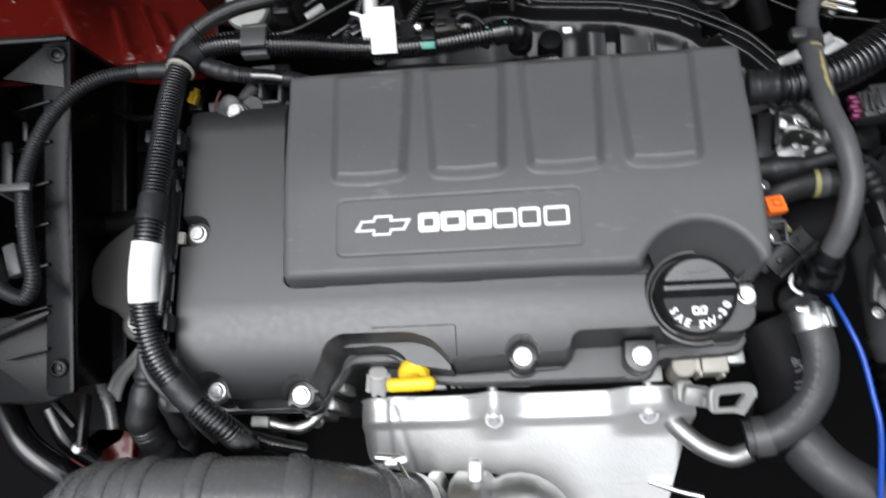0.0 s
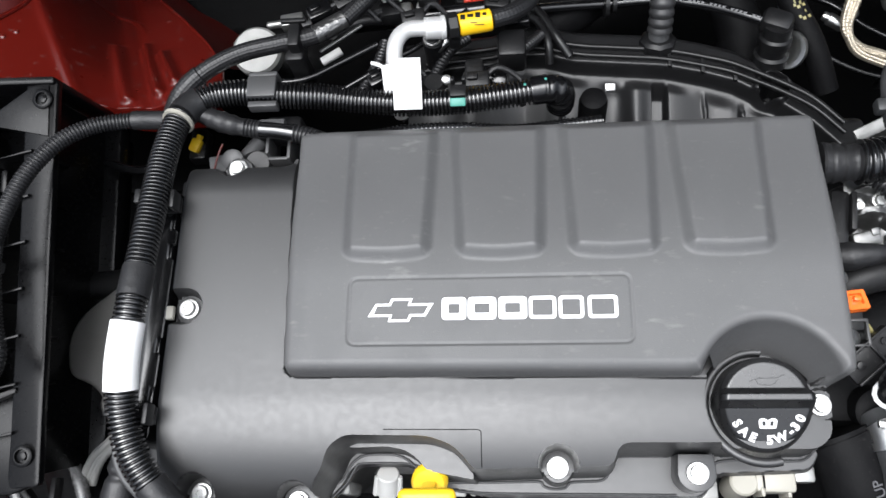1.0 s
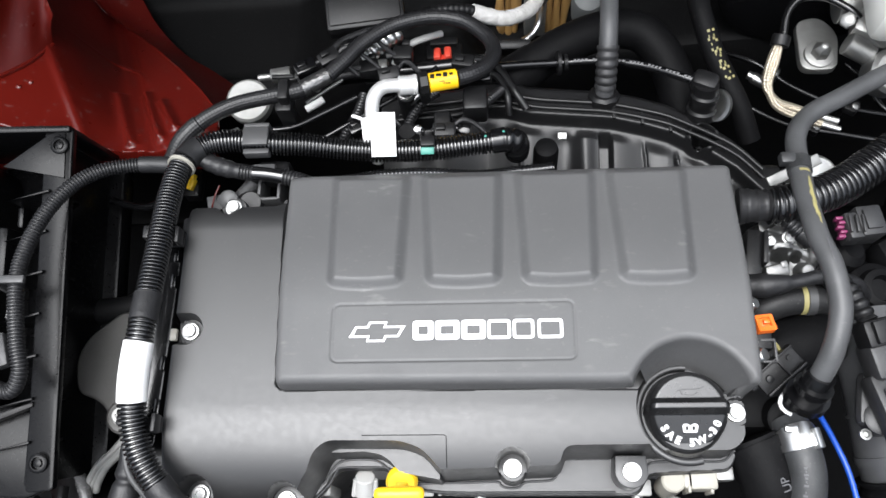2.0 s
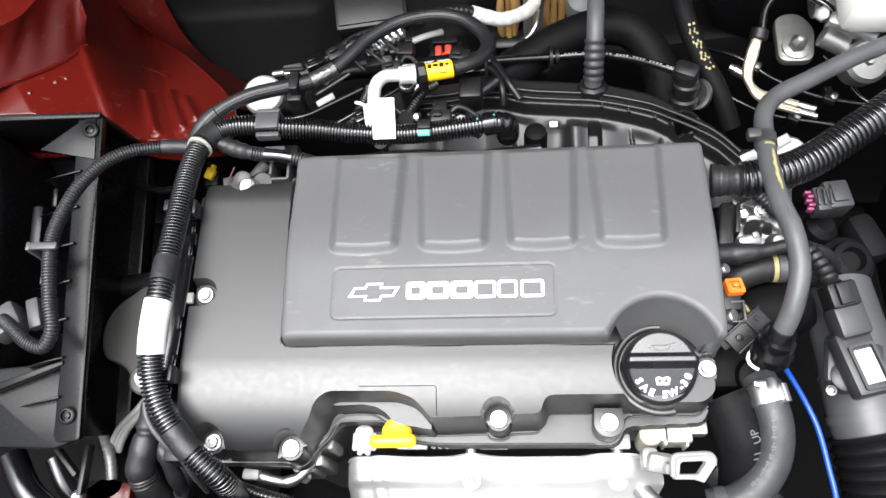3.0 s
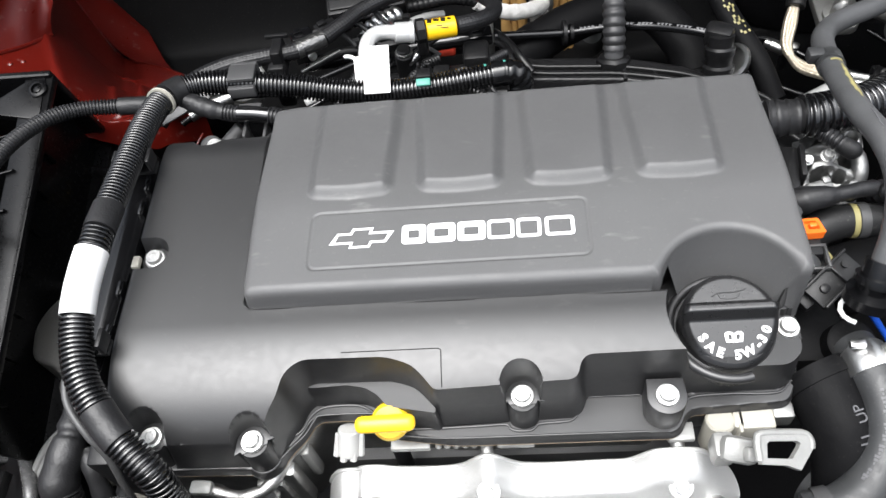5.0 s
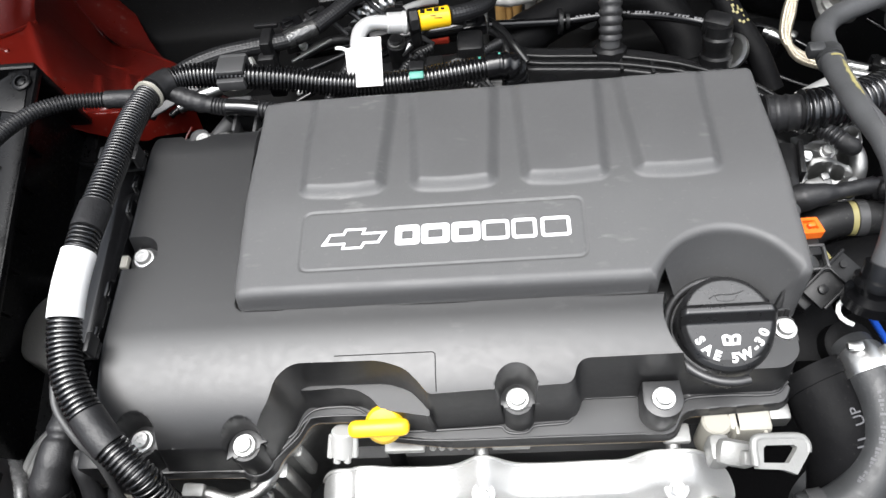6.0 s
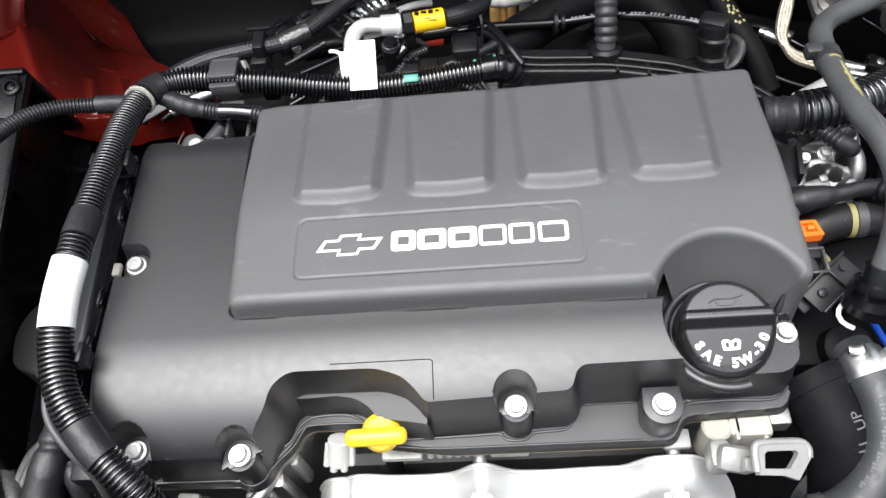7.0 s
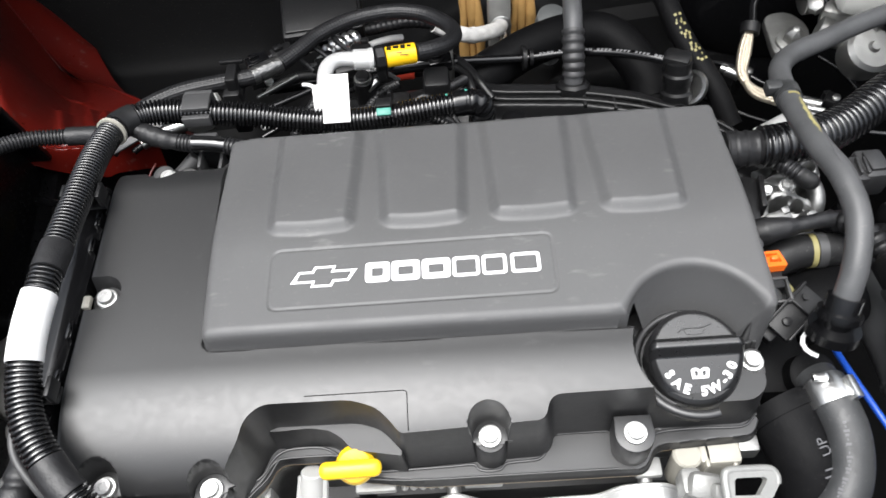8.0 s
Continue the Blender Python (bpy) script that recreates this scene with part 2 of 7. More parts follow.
def plate(points, z0, z1, bevel=0.0012, m=None, seg=2):
    """A flat outline pulled up from z0 to z1, with rounded rims."""
    bm = bmesh.new()
    f = bm.faces.new([bm.verts.new((x, y, z0)) for x, y in points])
    top = bmesh.ops.extrude_face_region(bm, geom=[f])
    bmesh.ops.translate(bm, vec=(0, 0, z1 - z0), verts=[v for v in top["geom"] if isinstance(v, bmesh.types.BMVert)])
    bmesh.ops.recalc_face_normals(bm, faces=bm.faces)
    if bevel:
        bmesh.ops.bevel(bm, geom=[e for e in bm.edges if abs(e.verts[0].co.z - e.verts[1].co.z) < 1e-7], offset=bevel, segments=seg, affect="EDGES", profile=0.5)
    return moved(from_bm(bm), m or Matrix())


def lathe(profile, origin=(0, 0, 0), axis=(0, 0, 1), seg=32):
    """A turned body: pairs of height along the axis and radius."""
    q = Vector(axis).to_track_quat("Z", "Y").to_matrix()
    a = np.linspace(0, 2 * np.pi, seg, endpoint=False)
    ring = np.stack([np.cos(a), np.sin(a)], 1)
    v, f = [], []
    for h, r in profile:
        v.append(np.c_[ring * max(r, 1e-5), np.full(seg, h)])
    v = np.concatenate(v) @ np.array(q).T + np.array(origin)
    for k in range(len(profile) - 1):
        for i in range(seg):
            j = (i + 1) % seg
            f.append([k * seg + i, k * seg + j, (k + 1) * seg + j, (k + 1) * seg + i])
    f.append(list(range(seg))[::-1])
    f.append([(len(profile) - 1) * seg + i for i in range(seg)])
    return v, f


def rod(a, b, r, r2=None, seg=20, bevel=0.0008):
    a, b = Vector(a), Vector(b)
    r2 = r if r2 is None else r2
    n = (b - a).length
    return lathe([(0, r - bevel), (bevel, r), (n - bevel, r2), (n, r2 - bevel)], a, b - a, seg)


class Run:
    """A smooth line through points, measured along its length."""

    def __init__(self, points, step=0.001):
        p = np.array(points, float)
        p = np.concatenate([[2 * p[0] - p[1]], p, [2 * p[-1] - p[-2]]])
        out = []
        for k in range(1, len(p) - 2):
            p0, p1, p2, p3 = p[k - 1 : k + 3]
            n = max(4, int(np.linalg.norm(p2 - p1) / step))
            t = np.linspace(0, 1, n, endpoint=False)[:, None]
            out.append(0.5 * (2 * p1 + (p2 - p0) * t + (2 * p0 - 5 * p1 + 4 * p2 - p3) * t**2 + (3 * p1 - p0 - 3 * p2 + p3) * t**3))
        out.append(p[-2:-1])
        self.p = np.concatenate(out)
        self.s = np.r_[0, np.cumsum(np.linalg.norm(np.diff(self.p, axis=0), axis=1))]
        self.length = self.s[-1]

    def at(self, s):
        s = np.atleast_1d(s)
        return np.stack([np.interp(s, self.s, self.p[:, k]) for k in range(3)], 1)

    def near(self, point):
        return self.s[np.argmin(np.linalg.norm(self.p - np.array(point), axis=1))]

    def way(self, s):
        d = self.at(s + 0.002) - self.at(s - 0.002)
        return d / np.maximum(np.linalg.norm(d, axis=1, keepdims=True), 1e-9)

    def tube(self, radius, a=0.0, b=None, seg=18, step=0.004, ribs=0.0, pitch=0.0042, sharp=0.6, caps=True, wobble=0.0, braid=0.0):
        """A hose along the line from a to b; ribs: how far its rings stand out."""
        b = self.length if b is None else b
        step = pitch / (10 if sharp > 1 else 6) if ribs else step
        n = max(2, int(round((b - a) / step)) + 1)
        s = np.linspace(a, b, n)
        pts, d = self.at(s), self.way(s)
        r = np.array([radius(x) for x in s]) if callable(radius) else np.full(n, float(radius))
        if ribs:
            w = 0.5 + 0.5 * np.cos(2 * np.pi * (s - a) / pitch)
            w = smooth(0.02, 0.62, w) if sharp > 1 else w**sharp
            r = r + ribs * w
        if wobble:
            r = r * (1 + wobble * np.sin(s * 310) * np.sin(s * 127 + 1))
        up = np.array([0.0, 0.0, 1.0]) if abs(d[0][2]) < 0.9 else np.array([1.0, 0.0, 0.0])
        ang = np.linspace(0, 2 * np.pi, seg, endpoint=False)
        c, sn = np.cos(ang)[:, None], np.sin(ang)[:, None]
        v = []
        for k in range(n):
            side = np.cross(up, d[k])
            side /= np.linalg.norm(side)
            up = np.cross(d[k], side)
            weave = braid * np.cos(9 * ang + s[k] * 1000)[:, None] * np.cos(9 * ang - s[k] * 1000)[:, None] if braid else 0.0
            v.append(pts[k] + (r[k] + weave) * (c * side + sn * up))
        f = [[k * seg + i, k * seg + (i + 1) % seg, (k + 1) * seg + (i + 1) % seg, (k + 1) * seg + i] for k in range(n - 1) for i in range(seg)]
        if caps:
            f.append(list(range(seg))[::-1])
            f.append([(n - 1) * seg + i for i in range(seg)])
        return np.concatenate(v), f


def smooth(a, b, x):
    t = np.clip((x - a) / (b - a), 0, 1)
    return t * t * (3 - 2 * t)


def sd_poly(X, Y, pts):
    """Signed distance to a closed outline, negative inside."""
    d = np.full(X.shape, 1e9)
    inside = np.zeros(X.shape, bool)
    n = len(pts)
    for i in range(n):
        (ax, ay), (bx, by) = pts[i], pts[(i + 1) % n]
        ex, ey = bx - ax, by - ay
        t = np.clip(((X - ax) * ex + (Y - ay) * ey) / (ex * ex + ey * ey), 0, 1)
        d = np.minimum(d, np.hypot(X - ax - t * ex, Y - ay - t * ey))
        cross = ((ay > Y) != (by > Y)) & (X < ex * (Y - ay) / (ey if abs(ey) > 1e-12 else 1e-12) + ax)
        inside ^= cross
    return np.where(inside, -d, d)


def rounded(points, r, n=5):
    """The same outline with its corners rounded."""
    out = []
    k = len(points)
    for i in range(k):
        p, a, b = Vector(points[i]), Vector(points[i - 1]), Vector(points[(i + 1) % k])
        u, w = (a - p), (b - p)
        cut = min(r, u.length * 0.45, w.length * 0.45)
        s, e = p + u.normalized() * cut, p + w.normalized() * cut
        for j in range(n + 1):
            t = j / n
            out.append(tuple((1 - t) ** 2 * s + 2 * t * (1 - t) * p + t * t * e))
    return out


def relief(x0, x1, y0, y1, step, height, edge, creases=()):
    """A moulded sheet: height(X, Y) over a fine grid inside the outline edge(X, Y) < 0, its rim drawn in to that outline.
    Near each crease, a line where a function of X and Y is nought, the grid's points are drawn on to the line."""
    xs, ys = np.arange(x0, x1 + step / 2, step), np.arange(y0, y1 + step / 2, step)
    X, Y = np.meshgrid(xs, ys)
    D = edge(X, Y)
    w = len(xs)
    i = np.arange(len(xs) * len(ys)).reshape(len(ys), w)
    q = np.stack([i[:-1, :-1], i[:-1, 1:], i[1:, 1:], i[1:, :-1]], -1).reshape(-1, 4)
    q = q[(D.ravel()[q] < 0).any(1)]
    used, inv = np.unique(q, return_inverse=True)
    x, y, d = X.ravel()[used], Y.ravel()[used], D.ravel()[used]
    quads = inv.reshape(-1, 4)
    e = step * 0.25

    def drawn(f, x, y, off):
        gx, gy = (f(x + e, y) - f(x - e, y)) / (2 * e), (f(x, y + e) - f(x, y - e)) / (2 * e)
        n = np.maximum(gx**2 + gy**2, 0.2)
        return x - off * gx / n, y - off * gy / n

    for _ in range(2):
        x, y = drawn(edge, x, y, np.maximum(edge(x, y), 0))
    on = np.zeros(len(x), bool)
    for f in creases:
        near = np.abs(f(x, y)) < 0.6 * step
        near &= ~on
        px, py = x[near], y[near]
        for _ in range(2):
            px, py = drawn(f, px, py, np.clip(f(px, py), -step, step))
        x[near], y[near] = px, py
        on |= near
    faces = quads
    if creases:
        a = on[quads[:, 0]] & on[quads[:, 2]]
        b = on[quads[:, 1]] & on[quads[:, 3]]
        s, t = quads[a & ~b], quads[b & ~a]
        faces = quads[a == b].tolist() + s[:, [0, 1, 2]].tolist() + s[:, [0, 2, 3]].tolist() + t[:, [0, 1, 3]].tolist() + t[:, [1, 2, 3]].tolist()
        return np.stack([x, y, height(x, y)], 1), faces
    return np.stack([x, y, height(x, y)], 1), faces.tolist()


def letters(text, size, m, depth=0.0004, bold=0.0):
    """Raised writing in the built-in font, centred at the pose m."""
    cu = bpy.data.curves.new("writing", "FONT")
    cu.body, cu.size, cu.extrude, cu.align_x = text, size, depth, "CENTER"
    cu.resolution_u, cu.offset = 3, size * bold
    ob = bpy.data.objects.new("writing", cu)
    me = bpy.data.meshes.new_from_object(ob)
    out = [tuple(v.co) for v in me.vertices], [list(p.vertices) for p in me.polygons]
    bpy.data.objects.remove(ob)
    bpy.data.meshes.remove(me)
    bpy.data.curves.remove(cu)
    return moved(out, m)


def on_run(run, s, r, turn, flip=0):
    """A pose on a hose's skin: x along the hose, z away from its axis. turn: degrees round it from the top."""
    p, d = Vector(run.at(s)[0]), Vector(run.way(np.array([s]))[0])
    side = d.cross(Vector((0, 0, 1))).normalized()
    n = (side.cross(d) * math.cos(radians(turn)) + side * math.sin(radians(turn))).normalized()
    y = n.cross(d)
    m = Matrix((d, y, n)).transposed().to_4x4()
    return Matrix.Translation(p + n * r) @ m @ pose(0, 0, 0, 0, 0, flip)


def stroke(m, sx, sy, h=0.0005):
    return box((0, 0, 0), (sx, sy, h), 0) if m is None else moved(box((0, 0, 0), (sx, sy, h), 0), m)


# ---- the car's body round the engine ----
def surface(x0, x1, y0, y1, nx, ny, height, thick=0.0):
    X, Y = np.meshgrid(np.linspace(x0, x1, nx), np.linspace(y0, y1, ny))
    Z = height(X, Y)
    i = np.arange(nx * ny).reshape(ny, nx)
    f = np.stack([i[:-1, :-1], i[:-1, 1:], i[1:, 1:], i[1:, :-1]], -1).reshape(-1, 4).tolist()
    top = np.stack([X.ravel(), Y.ravel(), Z.ravel()], 1)
    if not thick:
        return top, f
    edge = np.r_[i[0], i[1:, -1], i[-1, -2::-1], i[-2:0:-1, 0]].tolist()
    n = nx * ny
    low = top - (0, 0, thick)
    sides = [[edge[k], edge[k - 1], edge[k - 1] + n, edge[k] + n] for k in range(len(edge))]
    return np.concatenate([top, low]), f + [[j + n for j in q[::-1]] for q in f] + sides


GROUND_Z = -0.86
single("ground", surface(-300, 300, -300, 300, 40, 40, lambda X, Y: 0 * X + GROUND_Z), ASPHALT, "grey asphalt under the car", "ground", kind="structure")


def shelf_height(X, Y):
    return -0.065 - 0.36 * (X + 0.432) - 0.26 * (Y - 0.308)


def tower_height(X, Y):
    """The pressed strut tower: a shelf, and beyond its rounded edge a lower panel with three ribs, which falls away to the back and rolls down to the engine."""
    low = -0.169 + 0.09 * (X + 0.434) - 0.60 * (Y - 0.369)
    roll = -0.092 + 0.09 * (X + 0.434) - 4.5 * np.maximum(0, 0.236 - Y)
    k = 0.008
    low = -k * np.log(np.exp(-low / k) + np.exp(-roll / k))
    for ax, ay, bx, by in ((-0.376, 0.336, -0.327, 0.247), (-0.349, 0.338, -0.299, 0.253), (-0.321, 0.318, -0.287, 0.267)):
        t = np.clip(((X - ax) * (bx - ax) + (Y - ay) * (by - ay)) / ((bx - ax) ** 2 + (by - ay) ** 2), 0, 1)
        d = np.hypot(X - ax - t * (bx - ax), Y - ay - t * (by - ay))
        low = low + 0.0075 * np.exp(-((d / 0.0050) ** 2))
    low = low + 0.003 * smooth(0.004, 0.0, np.abs(np.hypot(X + 0.44, Y - 0.33) - 0.085)) * smooth(0.36, 0.40, Y)
    edge = X - (-0.402 - 0.55 * (Y - 0.325))
    side = smooth(-0.010, 0.040, edge)
    high = np.minimum(shelf_height(X, Y), -0.045 - 2.5 * np.maximum(0, 0.25 - Y))
    z = high + (low - high) * side
    return z + 0.0035 * np.exp(-(((edge + 0.008) / 0.006) ** 2)) - 0.004 * np.exp(-(((edge - 0.052) / 0.008) ** 2))


tower = thing("strut_tower", (-0.5, 0.36, -0.25), "dark red painted inner wing and strut tower", "car body", kind="structure")


def columns(xs, front, back, rows, height):
    """A sheet of columns in x, each from front(x) to back(x)."""
    X = np.repeat(xs[:, None], rows, 1)
    t = np.linspace(0, 1, rows)[None, :]
    Y = front(xs)[:, None] * (1 - t) + back(xs)[:, None] * t
    n, r = X.shape
    i = np.arange(n * r).reshape(n, r)
    f = np.stack([i[:-1, :-1], i[1:, :-1], i[1:, 1:], i[:-1, 1:]], -1).reshape(-1, 4).tolist()
    return np.stack([X.ravel(), Y.ravel(), height(X, Y).ravel()], 1), f


LIP = np.array([(-0.80, 0.80), (-0.67, 0.710), (-0.594, 0.647), (-0.521, 0.584), (-0.445, 0.512), (-0.374, 0.440), (-0.323, 0.383), (-0.282, 0.334), (-0.25, 0.29), (-0.236, 0.25)])


def lip_line(x):
    return np.interp(x, LIP[:, 0], LIP[:, 1])


def ruled(lines, n):
    """A sheet drawn through lines of points, n points along each."""
    rows = [Run(l).at(np.linspace(0, Run(l).length, n)) for l in lines]
    v = np.concatenate(rows)
    return v, [[r * n + i, r * n + i + 1, (r + 1) * n + i + 1, (r + 1) * n + i] for r in range(len(rows) - 1) for i in range(n - 1)]


part("tower_panel", columns(np.linspace(-0.80, -0.237, 300), lambda x: 0.228 + 0 * x, lip_line, 190, tower_height), RED, tower, angle=70)
tx = np.linspace(-0.70, -0.24, 60)
part("panel_edge", Run([(x, y, z - 0.0004) for x, y, z in zip(tx, lip_line(tx), tower_height(tx, lip_line(tx)))]).tube(0.0016, seg=8), RED, tower)
fold = Run([(-0.60, 0.19, -0.005), (-0.511, 0.253, -0.021), (-0.489, 0.278, -0.035), (-0.471, 0.296, -0.046), (-0.455, 0.314, -0.057), (-0.439, 0.337, -0.069), (-0.428, 0.366, -0.082)])
crest = Run([(-0.58, 0.26, 0.012), (-0.503, 0.306, 0.010), (-0.473, 0.324, 0.005), (-0.455, 0.348, -0.004), (-0.447, 0.378, -0.012), (-0.435, 0.398, -0.022), (-0.423, 0.402, -0.036), (-0.416, 0.382, -0.054)])
flank = []
for k in range(14):
    t = k / 13
    row = []
    for s in np.linspace(0, 1, 90):
        a, c = fold.at(s * fold.length)[0], crest.at(s * crest.length)[0]
        p = a + (c - a) * t
        flute = 0.0011 * math.sin(s * 46) * smooth(0.0, 0.3, t) * smooth(1.05, 0.75, t) - 0.010 * math.sin(t * math.pi) * 0.6
        row.append(p + np.array([-0.5, 0.6, 0.0]) * -flute * 1.2)
    flank.append([tuple(p) for p in row])
flank.append([(x - 0.02, y + 0.012, z + 0.004) for x, y, z in flank[-1]])
flank.append([(x - 0.10, y + 0.15, z - 0.01) for x, y, z in flank[-1]])
part("tower_flank", (np.array(flank).reshape(-1, 3), [[r * 90 + i, r * 90 + i + 1, (r + 1) * 90 + i + 1, (r + 1) * 90 + i] for r in range(15) for i in range(89)]), RED, tower, angle=70)
part("fold_bead", fold.tube(0.0022, seg=8), RED, tower)
for px, py in ((-0.432, 0.308), (-0.458, 0.279), (-0.440, 0.300)):
    part("sealer_drop", lathe([(0, 0.0030), (0.0012, 0.0026), (0.0020, 0.0012)], (px, py, float(tower_height(np.array(px), np.array(py))) - 0.0003), (0, -0.2, 1), 12), RED, tower)
COWL = [(-0.560, 0.760, -0.300), (-0.508, 0.683, -0.304), (-0.488, 0.646, -0.304), (-0.461, 0.599, -0.304), (-0.437, 0.560, -0.304), (-0.409, 0.526, -0.304), (-0.379, 0.498, -0.304), (-0.345, 0.476, -0.304), (-0.27, 0.42, -0.304)]
lower_lip = [(x, float(lip_line(x)) - 0.001, float(tower_height(np.array(x), lip_line(np.array(x)))) - 0.002) for x in (-0.74, -0.67, -0.594, -0.521, -0.445, -0.374, -0.323, -0.282, -0.25)]
part("wing_panel", ruled([lower_lip, [(x + 0.002, y + 0.008, z - 0.020) for x, y, z in lower_lip], [(0.4 * a[0] + 0.6 * c[0], 0.4 * a[1] + 0.6 * c[1], 0.35 * a[2] + 0.65 * c[2] - 0.006) for a, c in zip(lower_lip, COWL)], COWL], 60), RED, tower, angle=70)
part("side_rail", surface(-0.80, -0.30, -0.42, 0.1, 40, 40, lambda X, Y: -0.38 - 0.18 * smooth(-0.42, -0.34, X), 0.0015), FELT, tower)

firewall = thing("firewall", (0, 0.56, GROUND_Z), "black insulated bulkhead behind the engine", "car body", kind="structure")


def mat_height(X, Y):
    z = -0.335 + 0.42 * smooth(0.60, 0.80, Y) + 0.10 * smooth(-0.25, -0.12, X) * smooth(0.36, 0.42, Y) - 0.22 * smooth(0.44, 0.36, Y)
    z += 0.018 * np.sin(X * 9 + 1.2) * np.sin(Y * 11) * smooth(-0.30, -0.10, X) + 0.012 * smooth(0.012, 0.0, np.abs(Y - 0.50 - 0.03 * np.sin(X * 6)))
    return z - 0.045 * smooth(0.105, 0.065, np.hypot(X - 0.095, (Y - 0.505) * 1.3))


part("insulation_mat", surface(-0.75, 0.75, 0.36, 0.80, 140, 60, mat_height, 0.006), MAT_BLACK, firewall)
part("bulkhead", box((0, 0.585, -0.61), (1.5, 0.02, 0.50), 0.004), FELT, firewall)
bay = thing("engine_bay", (0, 0, GROUND_Z), "dark lower bay round the engine", "car body", kind="structure")
part("undertray", box((0, 0.05, -0.62), (1.5, 1.1, 0.01), 0.002), FELT, bay)
part("far_rail", box((0.66, 0.05, -0.445), (0.06, 1.1, 0.83), 0.01), FELT, bay)
part("near_rail", box((-0.82, 0.05, -0.4675), (0.05, 1.1, 0.785), 0.01), RED, bay)
part("radiator_support", box((0, -0.50, -0.415), (1.5, 0.08, 0.89), 0.015), BLACK, bay)
# Out of view: this hood is added to block sky and darken reflections.
hood = thing("hood", (0, 0.78, 0.12), "unseen raised hood with dark padded underside, added to darken the back", "car body", kind="structure")
part("hood_panel", box((0, 0.565, 0.60), (1.5, 0.02, 1.10), 0.008, pose(0, 0, 0, 26)), MAT_BLACK, hood)

# ---- the engine block ----
engine = thing("engine_block", (0, 0, -0.60), "cast aluminium engine block and head under the covers", "engine")
part("crankcase", box((-0.01, 0.03, -0.36), (0.42, 0.22, 0.40), 0.02), GREY_PART, engine)
head_pts = rounded([(-0.225, 0.15), (0.225, 0.15), (0.225, -0.055), (0.15, -0.060), (0.14, -0.070), (0.0, -0.070), (-0.04, -0.066), (-0.055, -0.066), (-0.095, -0.066), (-0.115, -0.088), (-0.13, -0.10), (-0.225, -0.098)], 0.008)
part("cylinder_head", plate(head_pts, -0.19, -0.083, 0.003), ALU, engine, "pale cast aluminium")
for cx, sx in ((-0.0335, 0.028), (0.0395, 0.026), (0.150, 0.018)):
    part("head_pad", box((cx, -0.0870, -0.0935), (sx, 0.013, 0.006), 0.0015), PALE_CAST, engine)
for k in range(6):
    part("casting_nub", lathe([(0, 0.0024 + 0.0008 * (k % 2)), (0.007, 0.0024), (0.0080, 0.0013)], (-0.014 + 0.0062 * k, -0.0850, -0.0935), (0, -1, 0.1), 12), PALE_CAST, engine)
for cx in (-0.035, 0.105):
    part("stud_boss", rod((cx, -0.06, -0.112), (cx, -0.078, -0.112), 0.006), BROWN, engine)
# front corner casting under the left end of the cover
band = Run([(-0.175, -0.1160, -0.0965), (-0.161, -0.1200, -0.0965), (-0.146, -0.1215, -0.0960), (-0.134, -0.1160, -0.0955), (-0.1265, -0.1050, -0.0950), (-0.1195, -0.0920, -0.0945), (-0.1105, -0.0810, -0.0940)])
part("casting_edge", band.tube(lambda q: 0.0050 + 0.0006 * math.sin(q * 260), seg=14, step=0.002, wobble=0.06), ALU, engine, "pale machined edge")
part("casting_tab", box((-0.1790, -0.1160, -0.0930), (0.0160, 0.0100, 0.0110), 0.0025, pose(0, 0, 0, 0, 0, -4)), PALE_CAST, engine)
part("casting_leg", box((-0.1225, -0.1020, -0.130), (0.0135, 0.012, 0.068), 0.0035), ALU, engine)
part("casting_leg", box((-0.1110, -0.0880, -0.120), (0.0080, 0.010, 0.046), 0.0030), PALE_CAST, engine)
part("casting_web", box((-0.1350, -0.1090, -0.128), (0.020, 0.008, 0.050), 0.003), DULL_STEEL, engine)
part("casting_knob", lathe([(0, 0.0055), (0.004, 0.0055), (0.006, 0.004), (0.006, 0.001)], (-0.1350, -0.1145, -0.114), (0, -0.7, 1), 16), ALU, engine)
part("small_plug", join(box((-0.2510, -0.1030, -0.1065), (0.0130, 0.0070, 0.0070), 0.0015, pose(0, 0, 0, 0, 0, 12)), rod((-0.246, -0.105, -0.112), (-0.240, -0.110, -0.130), 0.0045, seg=12)), CREAM, engine, "small cream plug on a short lead")
LUG_A, LUG_B = Vector((-0.0770, -0.0775, -0.0890)), Vector((-0.0795, -0.0895, -0.1045))
lug = [rod(tuple(LUG_A), tuple(LUG_B), 0.0082, 0.0090, seg=20)] + [rod(tuple(LUG_A + Vector((0.0085 * math.sin(a), -0.0060 * math.cos(a), -0.002))), tuple(LUG_B + Vector((0.0095 * math.sin(a), -0.0075 * math.cos(a), 0.001))), 0.0026, seg=8) for a in (-1.2, -0.4, 0.4, 1.2)]
part("dipstick_bracket", join(*lug), PALE_GREY, engine, "cast aluminium lug")
# No opening is cut: a black disc gives the dark of the hole.
part("lug_hole_disc", lathe([(0, 0.0035), (0.001, 0.0035)], (-0.0807, -0.0908, -0.1056), (-0.1, -0.35, -0.93), 14), BLACK, engine)
part("timing_case", box((-0.238, 0.02, -0.15), (0.022, 0.26, 0.19), 0.004), BLACK, engine)
for cy in (-0.07, -0.03, 0.02, 0.075, 0.12):
    part("case_rib", box((-0.2475, cy, -0.09), (0.006, 0.006, 0.07), 0.0015), BLACK, engine)

